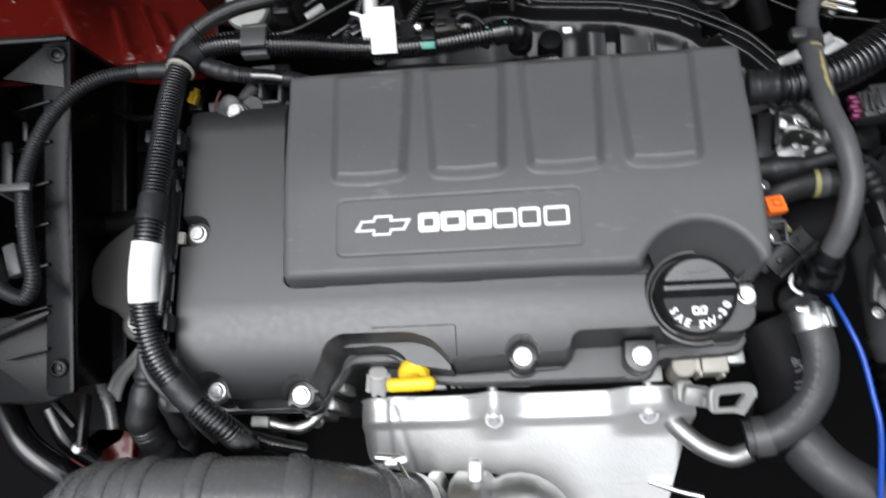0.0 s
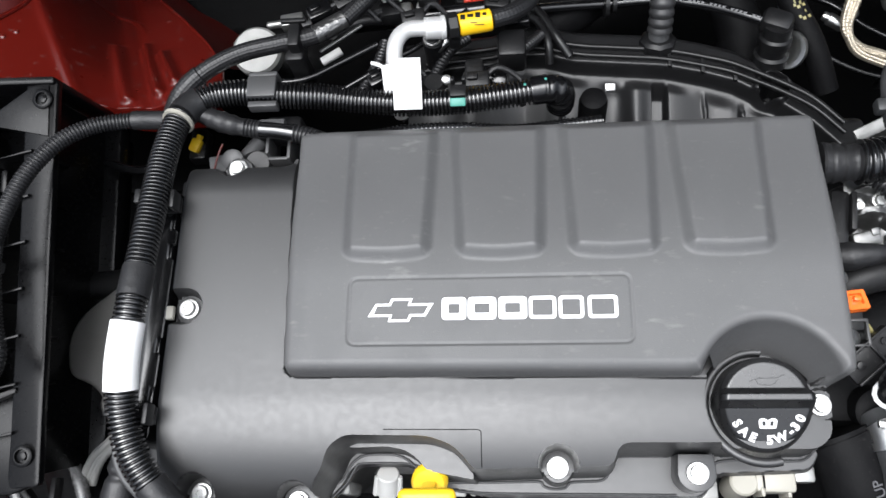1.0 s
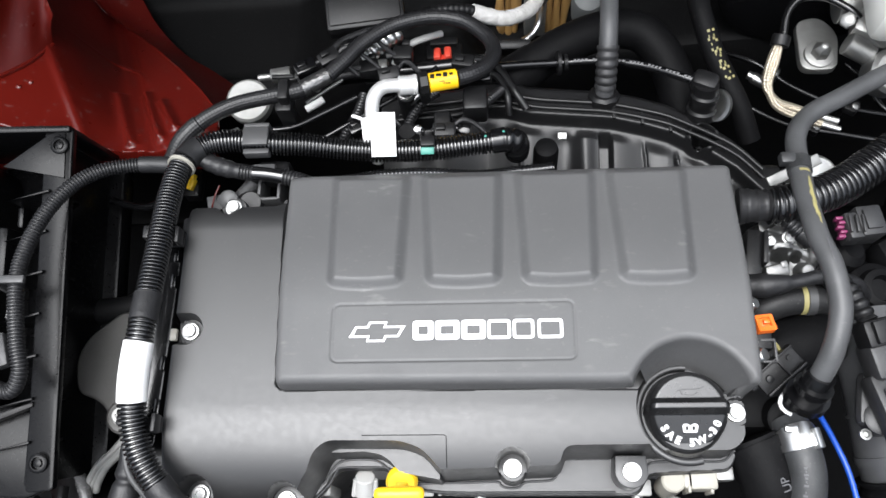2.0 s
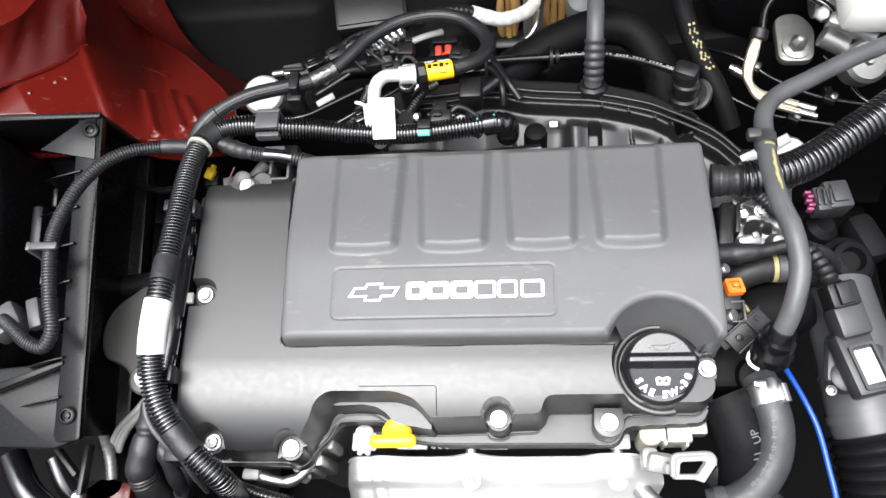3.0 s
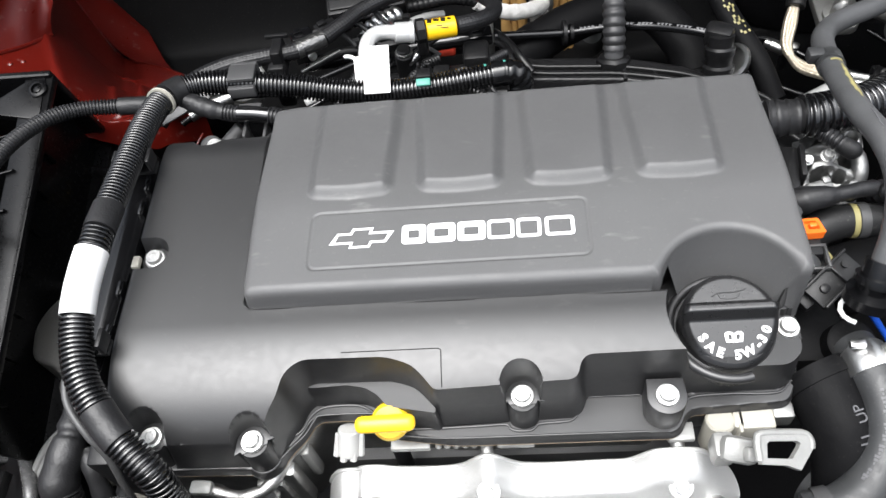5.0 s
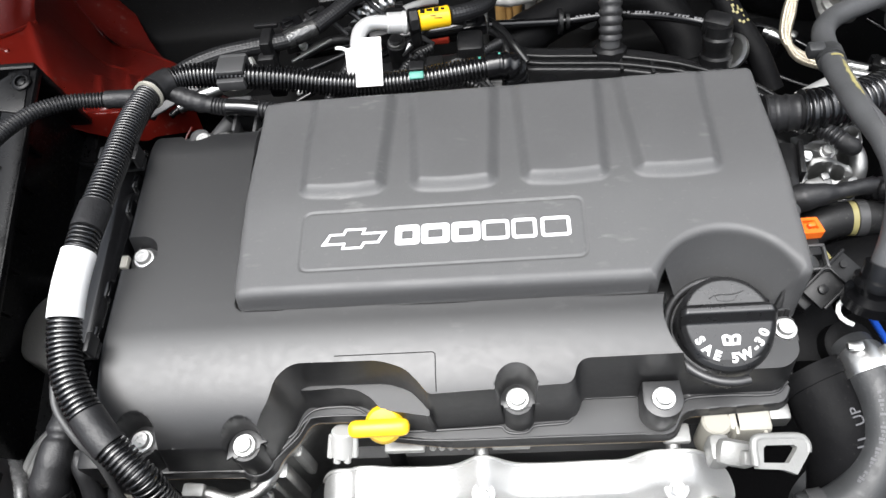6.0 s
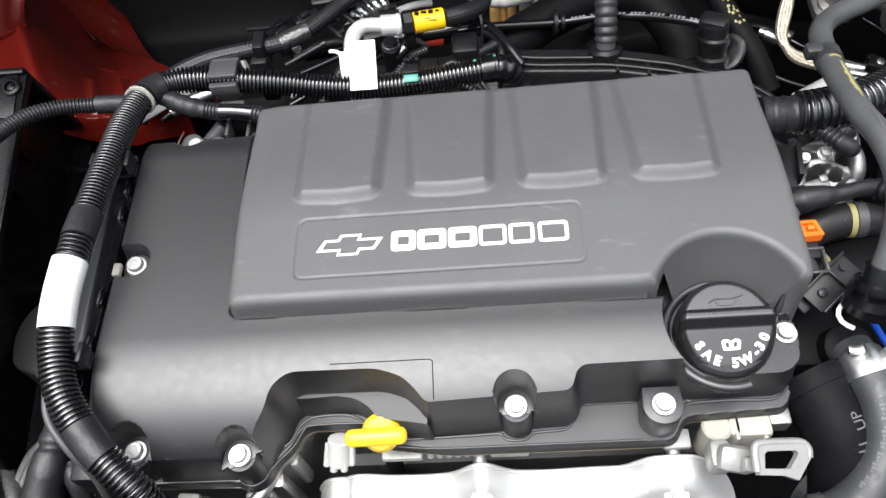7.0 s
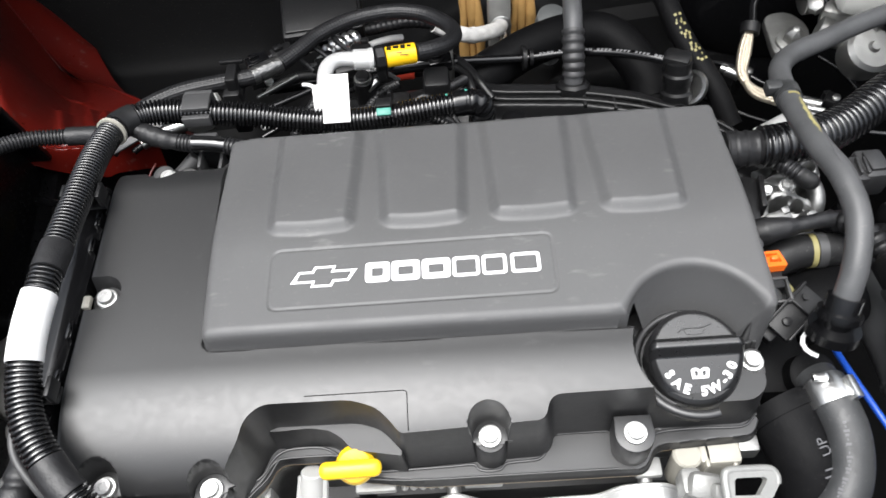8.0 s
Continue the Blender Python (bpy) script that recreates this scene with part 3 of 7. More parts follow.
# ---- cam cover ----
CAPC, R = (0.1815, -0.0350), 0.0318
COIL = rounded([(-0.1365, -0.0158), (-0.1415, 0.169), (0.2335, 0.168), (0.2318, -0.0200), (0.205, -0.0180)], 0.006)
BOLTS = {"front_a": (-0.202, -0.094, -0.051), "front_b": (-0.132, -0.099, -0.051), "front_c": (0.046, -0.075, -0.050), "front_d": (0.138, -0.078, -0.051),
         "side_l": (-0.216, 0.033, -0.026), "side_r": (0.2225, -0.033, -0.053), "rear": (-0.1945, 0.1485, -0.037)}
BODY = rounded([(-0.228, 0.1440), (-0.150, 0.1440), (-0.146, 0.152), (0.225, 0.152), (0.225, -0.02), (0.168, -0.02), (0.164, -0.0615), (0.086, -0.062), (0.082, -0.076), (-0.010, -0.079),
                (-0.0155, -0.072), (-0.024, -0.0635), (-0.040, -0.0580), (-0.096, -0.0575), (-0.1065, -0.065), (-0.1110, -0.078), (-0.118, -0.088), (-0.124, -0.103), (-0.215, -0.102), (-0.228, -0.085)], 0.007)
RIM = rounded([(-0.232, 0.1485), (-0.150, 0.1485), (-0.146, 0.156), (0.232, 0.156), (0.231, -0.055), (0.221, -0.0745), (0.155, -0.0775), (0.147, -0.093), (0.0, -0.093), (-0.043, -0.087), (-0.049, -0.0765), (-0.060, -0.0722),
               (-0.095, -0.0720), (-0.1015, -0.0755), (-0.107, -0.0865), (-0.1165, -0.0960), (-0.1225, -0.109), (-0.19, -0.108), (-0.222, -0.108), (-0.231, -0.095)], 0.007)
SHELF = rounded([(-0.105, -0.0632), (-0.096, -0.050), (-0.036, -0.050), (-0.020, -0.055), (-0.0105, -0.068), (-0.0095, -0.0850), (-0.044, -0.0790), (-0.0520, -0.0700), (-0.060, -0.0650), (-0.072, -0.0628), (-0.094, -0.0638)], 0.003)
DECK = rounded([(0.125, 0.05), (0.2285, 0.05), (0.2285, -0.054), (0.217, -0.0645), (0.136, -0.0645), (0.134, -0.05)], 0.008)


FLANGE = -0.0780


def rim_distance(X, Y):
    """Signed distance to the flange's outline with the swellings at its bolts."""
    sr = sd_poly(X, Y, RIM)
    for key in ("front_b", "front_d", "rear"):
        bx, by, bz = BOLTS[key]
        sr = np.minimum(sr, np.hypot(X - bx, Y - by) - 0.0132)
    return sr


def wall_distance(X, Y):
    """Signed distance to the foot of the raised body: its outline less the bolt pockets and the filler's well."""
    sb = sd_poly(X, Y, BODY)
    for key, (bx, by, bz) in BOLTS.items():
        r = 0.0122 if key != "front_d" else 0.004
        pocket = np.hypot(X - bx, Y - by) - r
        if key.startswith("front"):
            pocket = np.minimum(pocket, np.maximum(np.abs(X - bx) - r, np.maximum(Y - by, by - 0.04 - Y)))
        if key == "side_l":
            pocket = np.minimum(pocket, np.maximum(np.abs(Y - by) - r, np.maximum(X - bx, bx - 0.04 - X)))
        sb = np.maximum(sb, -pocket)
    well = np.hypot(X - CAPC[0] + 0.001, Y - CAPC[1]) - 0.0395
    well = np.minimum(well, np.maximum(np.hypot(X - 0.180, Y + 0.030) - 0.0475, sd_poly(X, Y, COIL) + 0.001))
    return np.maximum(sb, -well)


def cam_height(X, Y):
    u = np.clip((-Y - 0.028) / 0.082, 0, 0.985)
    zb = -0.016 - 0.055 * (1 - np.sqrt(1 - u**2))
    v = np.clip((-X - 0.2240) / 0.0042, 0, 0.98)
    zb = zb - 0.003 * (1 - np.sqrt(1 - v**2))
    v = np.clip((Y - 0.119) / 0.028, 0, 0.98)
    zb = zb - 0.012 * (1 - np.sqrt(1 - v**2))
    zb = zb - 0.0045 * smooth(0.0028, 0.0016, sd_poly(X, Y, COIL))
    sb = wall_distance(X, Y)
    sr = rim_distance(X, Y)
    zf = np.full(X.shape, FLANGE)
    lower = np.maximum(zf, np.where(X < -0.2, -0.056, zf))
    side_floor = np.where((X < -0.195) & (Y > -0.02) & (Y < 0.1), -0.0285, lower)
    side_floor = np.where((X < -0.17) & (Y > 0.12), -0.0395, side_floor)
    lower = np.where(Y < -0.03, zf, np.maximum(lower, np.where(sr < -0.004, side_floor, -0.09)))
    ramp = np.clip((0.0040 - sb) / 0.0052, 0, 1)
    z = lower + (zb - lower) * (0.55 * ramp + 0.45 * ramp * ramp * (3 - 2 * ramp))

    def raise_to(z, sd, level, w=0.003):
        return np.maximum(z, FLANGE + (level - FLANGE) * np.clip((0.0008 - sd) / w, 0, 1))

    z = raise_to(z, sd_poly(X, Y, SHELF), -0.0515 + 0.03 * np.minimum(0, Y + 0.060), 0.0024)
    z = raise_to(z, sd_poly(X, Y, DECK), -0.046)
    for key in ("side_l", "side_r", "rear"):
        bx, by, bz = BOLTS[key]
        d = np.hypot(X - bx, Y - by)
        z = np.where(d < 0.0106, bz - 0.0005, z)
        ring = smooth(0.0132, 0.0106, d)
        z = np.where((d >= 0.0106) & (d < 0.0132), np.maximum(z, FLANGE + (bz - FLANGE) * ring), z)
    return np.where(sr > -0.0010, FLANGE - 0.0075 * smooth(-0.0010, 0.0010, sr), z)


def cam_edge(X, Y):
    return rim_distance(X, Y) - 0.0012


def widened(points, d):
    out = []
    for k in range(len(points)):
        a, b = Vector(points[k - 1]), Vector(points[(k + 1) % len(points)])
        w = (b - a).normalized()
        out.append((points[k][0] - w.y * d, points[k][1] + w.x * d))
    return out


part("gasket", plate(widened(RIM, 0.0006), -0.0885, -0.0850, 0.0), GASKET, engine, "thin tan gasket edge")


def shelf_line(d):
    """A crease round the crescent shelf where it stands free of the body's wall."""
    return lambda X, Y: np.where(wall_distance(X, Y) > 0.0018, sd_poly(X, Y, SHELF) - d, 1.0)


def shelf_meets_wall(X, Y):
    return np.where(sd_poly(X, Y, SHELF) < 0.0005, wall_distance(X, Y) - 0.0018, 1.0)


cam_cover = thing("cam_cover", (0, 0.03, -0.0825), "satin black plastic cam cover bolted to the engine", "engine cover")
part("cover_shell", relief(-0.238, 0.238, -0.120, 0.162, 0.0008, cam_height, cam_edge,
                           [lambda X, Y: wall_distance(X, Y) + 0.0012, shelf_line(-0.0016), shelf_meets_wall, lambda X, Y: np.where(wall_distance(X, Y) > 0, sd_poly(X, Y, DECK) + 0.0022, 1), lambda X, Y: wall_distance(X, Y) - 0.0040, shelf_line(0.0008)]), CAM_BLACK, cam_cover, angle=55)
collar = Run([(CAPC[0] + 0.0365 * math.cos(radians(a)), CAPC[1] + 0.0365 * math.sin(radians(a)), -0.0440) for a in range(85, 286, 10)])
part("filler_collar", collar.tube(0.0032, seg=14, step=0.002), CAM_BLACK, cam_cover)
# a thin bead where the front wall meets its flange, and another along the flange's edge
LIP_LINE = [(-0.1245, -0.0900), (-0.113, -0.086), (-0.107, -0.081), (-0.103, -0.073), (-0.097, -0.0672), (-0.088, -0.0650), (-0.071, -0.0650), (-0.062, -0.068), (-0.054, -0.0740), (-0.043, -0.0815), (-0.030, -0.0840), (0.012, -0.0835), (0.0335, -0.0830),
            (0.036, -0.0855), (0.040, -0.0875), (0.046, -0.0880), (0.052, -0.0870), (0.056, -0.0835), (0.072, -0.0825), (0.078, -0.0815), (0.0820, -0.0775), (0.0838, -0.0695), (0.0878, -0.0662), (0.098, -0.0653), (0.1245, -0.0653)]
LIP_RIGHT = [(0.1518, -0.0765), (0.1550, -0.0705), (0.162, -0.0680), (0.185, -0.0672), (0.207, -0.0680), (0.217, -0.0665), (0.224, -0.0600)]
for run_ in (LIP_LINE, LIP_RIGHT):
    part("flange_bead", Run([(x, y, FLANGE + 0.0004) for x, y in run_]).tube(0.0010, seg=8, step=0.002), CAM_BLACK, cam_cover)
EDGE_LINE = [(-0.121, -0.1030), (-0.1135, -0.0945), (-0.1050, -0.0855), (-0.0995, -0.0755), (-0.0940, -0.0722), (-0.060, -0.0722), (-0.0495, -0.0765), (-0.0435, -0.0868), (-0.030, -0.0900), (0.0, -0.0920), (0.07, -0.0920), (0.128, -0.0920)]
part("flange_bead", Run([(x, y + 0.0008, FLANGE + 0.0002) for x, y in EDGE_LINE]).tube(0.0008, seg=8, step=0.002), CAM_BLACK, cam_cover)
# The groove's shade is drawn as a thin black thread, half sunk in the cover.
seam = [(-0.0690, -0.0530)] + [(x, -0.0530) for x in (-0.052, -0.035, -0.020, -0.0075)] + [(-0.0045, -0.0535), (-0.0040, -0.0560), (-0.0040, -0.0640), (-0.0040, -0.0720), (-0.0040, -0.0765)]
part("parting_line", Run([(x, y, float(cam_height(np.array([[x]]), np.array([[y]]))[0, 0]) - 0.00005) for x, y in seam]).tube(0.00035, seg=6, step=0.002), RUBBER, cam_cover)
# the bolt towers of the front edge: a round post, and a thin collar with two pointed wings
for key, turn in (("front_a", -12), ("front_b", 24), ("front_c", 0)):
    bx, by, bz = BOLTS[key]
    part("bolt_tower", lathe([(FLANGE, 0.0116), (FLANGE + 0.004, 0.0112), (bz - 0.0022, 0.0104), (bz - 0.0012, 0.0098)], (bx, by, 0), (0, 0, 1), 40), CAM_BLACK, cam_cover)
    wing = [(-0.0142, -0.0036), (-0.0118, 0.0010)] + [(0.0112 * math.cos(radians(a)), 0.0112 * math.sin(radians(a))) for a in range(160, 15, -15)] + [(0.0118, 0.0010), (0.0142, -0.0036), (0.0096, -0.0030), (0.0088, -0.0052), (-0.0088, -0.0052), (-0.0096, -0.0030)]
    part("bolt_collar", plate(wing[::-1], -0.0030, -0.0004, 0.0003, Matrix.Translation((bx, by, bz)) @ pose(0, 0, 0, 0, 0, turn)), CAM_BLACK, cam_cover)
bx, by, bz = BOLTS["front_d"]
tab = [(bx + 0.0128 * math.cos(radians(a)), by + 0.0128 * math.sin(radians(a)) * 0.95) for a in range(180, 361, 12)] + [(bx + 0.0118, by + 0.0125), (bx - 0.0118, by + 0.0125)]
part("bolt_tower", plate(tab, FLANGE - 0.004, bz - 0.0004, 0.0010), CAM_BLACK, cam_cover)


def bolt_shape(at_, tilt=(0, 0, 1), r=0.0094, k=1.0):
    washer = lathe([(0, r), (0.0012, r), (0.0022, r * 0.93), (0.0024, r * 0.78)], at_, tilt, 28)
    n = 24
    a0, ax = Vector(at_), Vector(tilt).normalized()
    q = ax.to_track_quat("Z", "Y").to_matrix()
    v, f = [], []
    levels = [(0.0022, 0.74), (0.0056, 0.72), (0.0062, 0.66), (0.0062, 0.36), (0.0056, 0.30)]
    for i, (h, w) in enumerate(levels):
        for j in range(n):
            a = 2 * math.pi * j / n
            rr = r * w * (1 + (0.16 * math.cos(6 * a) if i >= 3 else 0.0))
            p = q @ Vector((rr * math.cos(a), rr * math.sin(a), h * k)) + a0
            v.append(tuple(p))
    for i in range(len(levels) - 1):
        for j in range(n):
            f.append([i * n + j, i * n + (j + 1) % n, (i + 1) * n + (j + 1) % n, (i + 1) * n + j])
    f.append([(len(levels) - 1) * n + j for j in range(n)])
    return washer, (v, f)


def bolt(name, at_, parent, material, label="", tilt=(0, 0, 1), r=0.0076, k=1.0):
    """A flanged bolt under a thing: its flange and, one level deeper, its head."""
    flange, head = bolt_shape(at_, tilt, r, k)
    ob = part(name, flange, material, parent, label)
    part("head", head, material, ob)
    return ob


for key, (bx, by, bz) in BOLTS.items():
    bolt("bolt", (bx, by, bz), cam_cover, BOLT_STEEL, "bright flanged star-head bolt", (0, -0.05, 1))
part("seal_tag", box((-0.2295, 0.030, -0.024), (0.0055, 0.010, 0.005), 0.001), CREAM, cam_cover, "small white tag at the edge")

# ---- coil cover ----
PADS = [(-0.0975, -0.0385, -0.1005, -0.0355), (-0.018, 0.0395, -0.0245, 0.0425), (0.0585, 0.1155, 0.0545, 0.1200), (0.1345, 0.1900, 0.1310, 0.1950)]
PANEL = rounded([(-0.0925, 0.0005), (0.0962, 0.0005), (0.0962, 0.0462), (-0.0925, 0.0462)], 0.006)


def coil_sd(X, Y):
    return np.maximum(sd_poly(X, Y, COIL), 0.0440 - np.hypot(X - 0.180, Y + 0.030))


def coil_rim(X, Y):
    """The outline of the skirt: under the arch the wall slopes in to the filler cap."""
    rim = np.maximum(sd_poly(X, Y, COIL) - 0.0024, R + 0.0032 - np.hypot(X - CAPC[0], Y - CAPC[1]))
    bare = np.maximum(X - 0.1548, 0.0430 - np.hypot(X - 0.180, Y + 0.030))
    return np.maximum(rim, np.where(X < 0.1548, bare, -1.0))


def coil_height(X, Y):
    arch = np.hypot(X - 0.180, Y + 0.030) - 0.0440
    base = -0.0005 - 0.0165 * smooth(0.045, 0.185, Y) - 0.002 * smooth(0.02, 0.0, X + 0.14)
    sd = coil_sd(X, Y)
    near = smooth(0.012, 0.004, arch)
    r = 0.006 + 0.0035 * smooth(0.014, 0.0, Y + 0.0185)
    d = np.clip(-sd, 0, r)
    z = base - (0.62 + 0.28 * near) * (r - np.sqrt(np.maximum(r**2 - (r - d) ** 2, 0)))
    for xa, xb, xc, xd in PADS:
        t = np.clip((Y - 0.060) / 0.098, 0, 1.2)
        lo, hi = xa + (xc - xa) * t, xb + (xd - xb) * t
        rc = 0.0085
        qx = np.abs(X - (lo + hi) / 2) - ((hi - lo) / 2 + 0.0022 - rc)
        qy = 0.0610 + rc - Y - 0.0028 * np.cos(np.clip((X - (lo + hi) / 2) / 0.021, -1.5, 1.5))
        pad = np.hypot(np.maximum(qx, 0), np.maximum(qy, 0)) + np.minimum(np.maximum(qx, qy), 0) - rc
        z = z + 0.0062 * smooth(0.0012, -0.0095, pad) * smooth(0.168, 0.158, Y)
    sp = sd_poly(X, Y, PANEL)
    z = z - 0.0008 * smooth(0.0011, 0.0003, np.abs(sp)) - 0.0003 * smooth(0.0, -0.001, sp)
    outer = sd_poly(X, Y, COIL)
    drop = smooth(-0.0002, 0.0022, outer)
    slope = np.clip((sd + 0.0002) / 0.0135, 0, 1)
    z = z + (-0.046 - z) * (1 - (1 - slope) ** 1.2) * (sd > outer)
    low = np.where((Y < 0.0) & (arch > 0.004) & (X < 0.2), -0.0195, -0.060)
    return z + (low - z) * drop


coil_cover = thing("coil_cover", (0.045, 0.07, -0.016), "matte dark grey plastic coil cover with four raised pads", "engine cover")
part("cover_top", relief(-0.146, 0.238, -0.028, 0.174, 0.00085, coil_height, coil_rim), COVER_GREY, coil_cover, angle=80)


def flat_ring(pts, inner, z0, z1):
    n = len(pts)
    v = [(x, y, z0) for x, y in pts] + [(x, y, z1) for x, y in pts] + [(x, y, z1) for x, y in inner] + [(x, y, z0) for x, y in inner]
    f = []
    for k in range(3):
        f += [[k * n + i, k * n + (i + 1) % n, (k + 1) * n + (i + 1) % n, (k + 1) * n + i] for i in range(n)]
    return v, f


# the badge: a slanted white outline with a broader middle, and six plain blocks where the name stands
ez0, ez1 = -0.0010, -0.0003
outer = [(-0.0790, 0.0192), (-0.0738, 0.0282), (-0.0648, 0.0282), (-0.0632, 0.0318), (-0.0488, 0.0318), (-0.0500, 0.0282), (-0.0345, 0.0282), (-0.0398, 0.0192), (-0.0494, 0.0192), (-0.0510, 0.0156), (-0.0652, 0.0156), (-0.0642, 0.0192)]
inner = [(-0.0752, 0.0208), (-0.0728, 0.0266), (-0.0636, 0.0266), (-0.0620, 0.0302), (-0.0508, 0.0302), (-0.0520, 0.0266), (-0.0380, 0.0266), (-0.0410, 0.0208), (-0.0506, 0.0208), (-0.0522, 0.0172), (-0.0634, 0.0172), (-0.0624, 0.0208)]
part("badge_emblem", flat_ring(outer, inner, ez0, ez1), WHITE_INK, coil_cover, "white outlined emblem")
GLYPHS = [(-0.0290, 0.0165, 0.0045), (-0.0115, 0.0190, 0.0045), (0.0088, 0.0190, 0.0045), (0.0290, 0.0180, 0.0024), (0.0485, 0.0165, 0.0024), (0.0675, 0.0195, 0.0024)]
for gx, gw, gs in GLYPHS:
    a, b, c, d = gx, gx + gw, 0.0165, 0.0320
    corners = rounded([(a, c), (b, c), (b, d), (a, d)], 0.003)
    hole = rounded([(a + gs, c + gs), (b - gs, c + gs), (b - gs, d - gs), (a + gs, d - gs)], 0.001)
    part("badge_block", flat_ring(corners, hole, ez0, ez1), WHITE_INK, coil_cover, "plain white block")

# ---- oil filler cap ----
cap = thing("oil_filler_cap", (CAPC[0], CAPC[1], -0.041), "round black oil filler cap with white writing", "oil cap")
cx, cy = CAPC


def cap_height(X, Y):
    x, y = X - cx, Y - cy
    r = np.hypot(x, y)
    upper = -0.0275 + 0.13 * (y - 0.006)
    lower = -0.0285 - 0.58 * np.maximum(0, -y - 0.0032)
    z = np.where(y > 0.0008, upper, lower)
    bar = -0.0208 - 0.5 * np.maximum(0, np.abs(x) - 0.0285) - 1.8 * np.maximum(0, 0.0012 - y) - 1.6 * np.maximum(0, y - 0.0052) + 0.10 * np.clip(y - 0.0012, 0, 0.004)
    z = np.maximum(z, bar) - 0.0026 * smooth(R - 0.0060, R - 0.0018, r)
    return z - 0.018 * smooth(R - 0.0022, R + 0.0004, r)


top = part("cap_top", relief(cx - 0.036, cx + 0.036, cy - 0.036, cy + 0.036, 0.0007, cap_height, lambda X, Y: np.hypot(X - cx, Y - cy) - R - 0.0004), CAP_BLACK, cap, angle=75)
part("cap_skirt", lathe([(-0.050, R - 0.0012), (-0.044, R - 0.0012), (-0.042, R - 0.002), (-0.040, R - 0.004)], (cx, cy, 0), (0, 0, 1), 64), CAP_BLACK, cap)


def on_cap(x, y):
    return float(cap_height(np.array([[x]]), np.array([[y]]))[0, 0])


def arc_writing(text, start, step, radius, size):
    shapes = []
    a = start
    for ch in text:
        ang = radians(a)
        x, y = cx + radius * math.cos(ang), cy + radius * math.sin(ang)
        m = Matrix.Translation((x, y, on_cap(x, y) + 0.0009)) @ pose(0, 0, 0, 27, 0, 0) @ pose(0, 0, 0, 0, 0, a + 90) @ Matrix.Translation((0, -size * 0.32, 0))
        shapes.append(letters(ch, size, m, bold=0.045))
        a += step * (1.28 if ch == "W" else 0.72 if ch == "-" else 1.22 if ch == "5" else 1.0)
    return join(*shapes)


part("cap_writing", join(arc_writing("SAE", 213, 17.0, 0.0226, 0.0082), arc_writing("5W-30", 275, 14.4, 0.0226, 0.0082)), WHITE_INK, top, "white raised lettering")
bx0, by0 = cx + 0.0005, cy - 0.0135
book = []
for side in (-1, 1):
    page = [(0.0003, -0.0033), (0.0060, -0.0030), (0.0070, 0.0030), (0.0058, 0.0046), (0.0030, 0.0050), (0.0003, 0.0036)]
    hole = [(0.0016, -0.0012), (0.0040, -0.0010), (0.0044, 0.0020), (0.0040, 0.0026), (0.0030, 0.0029), (0.0016, 0.0020)]
    tip = Matrix.Translation((bx0, by0 + 0.0005, on_cap(bx0, by0) + 0.0006)) @ pose(0, 0, 0, 27) @ Matrix.Scale(0.85, 4)
    book.append(moved(flat_ring([(side * x, y) for x, y in page][::side], [(side * x, y) for x, y in hole][::side], -0.0003, 0.0003), tip))
part("book_mark", join(*book), WHITE_INK, top, "white open-book mark")
can = Run([(x, y, on_cap(x, y) - 0.0002) for x, y in ((cx - 0.010, cy + 0.0135), (cx - 0.006, cy + 0.0160), (cx + 0.005, cy + 0.0160), (cx + 0.012, cy + 0.0180))])
can_low = Run([(x, y, on_cap(x, y) - 0.0002) for x, y in ((cx - 0.006, cy + 0.0155), (cx - 0.004, cy + 0.0120), (cx + 0.005, cy + 0.0120), (cx + 0.008, cy + 0.0155))])
part("can_mark", join(can.tube(0.0005, seg=6), can_low.tube(0.0005, seg=6)), CAP_BLACK, top)

# ---- dipstick and front of the engine ----
dip = thing("dipstick", (-0.045, -0.088, -0.083), "yellow plastic dipstick handle on its tube", "dipstick")
part("handle", join(lathe([(0, 0.0105), (0.002, 0.0128), (0.007, 0.0128), (0.010, 0.0105), (0.011, 0.001)], (-0.0425, -0.0820, -0.0655), (0, -0.45, 0.89), 28),
                    box((-0.042, -0.0905, -0.0480), (0.010, 0.006, 0.030), 0.0025, pose(0, 0, 0, 25)),
                    box((-0.0415, -0.0950, -0.0375), (0.039, 0.011, 0.0105), 0.0045, pose(0, 0, 0, 25, 0, 1), seg=3)), YELLOW, dip, "bright yellow pull handle")
part("tube", rod((-0.045, -0.088, -0.20), (-0.045, -0.080, -0.072), 0.006), BLACK, dip)

shield = thing("exhaust_heat_shield", (0.05, -0.14, -0.30), "bright pressed aluminium heat shield over the exhaust", "heat shield")


def shield_height(X, Y):
    swell = 0.020 * np.exp(-(((X - 0.0195) / 0.0145) ** 2)) + 0.022 * np.exp(-(((X - 0.1465) / 0.024) ** 4))
    top = -0.118 + swell * smooth(-0.136, -0.108, Y) + 0.0012 * np.sin(X * 75) - 0.018 * smooth(0.172, 0.196, X) + 0.004 * smooth(-0.076, -0.070, X) * smooth(-0.045, -0.062, X)
    z = top - 0.004 * smooth(-0.100, -0.118, Y) - 0.55 * np.maximum(0, -Y - 0.1215) - 0.010 * smooth(-0.117, -0.1235, Y)
    z = z - 0.060 * np.clip((-0.084 - X) / 0.026, 0, 1) ** 2.2
    z = z - 0.0022 * np.exp(-(((X + 0.070 + 0.25 * (Y + 0.10)) / 0.0035) ** 2)) * smooth(-0.098, -0.108, Y)
    return z


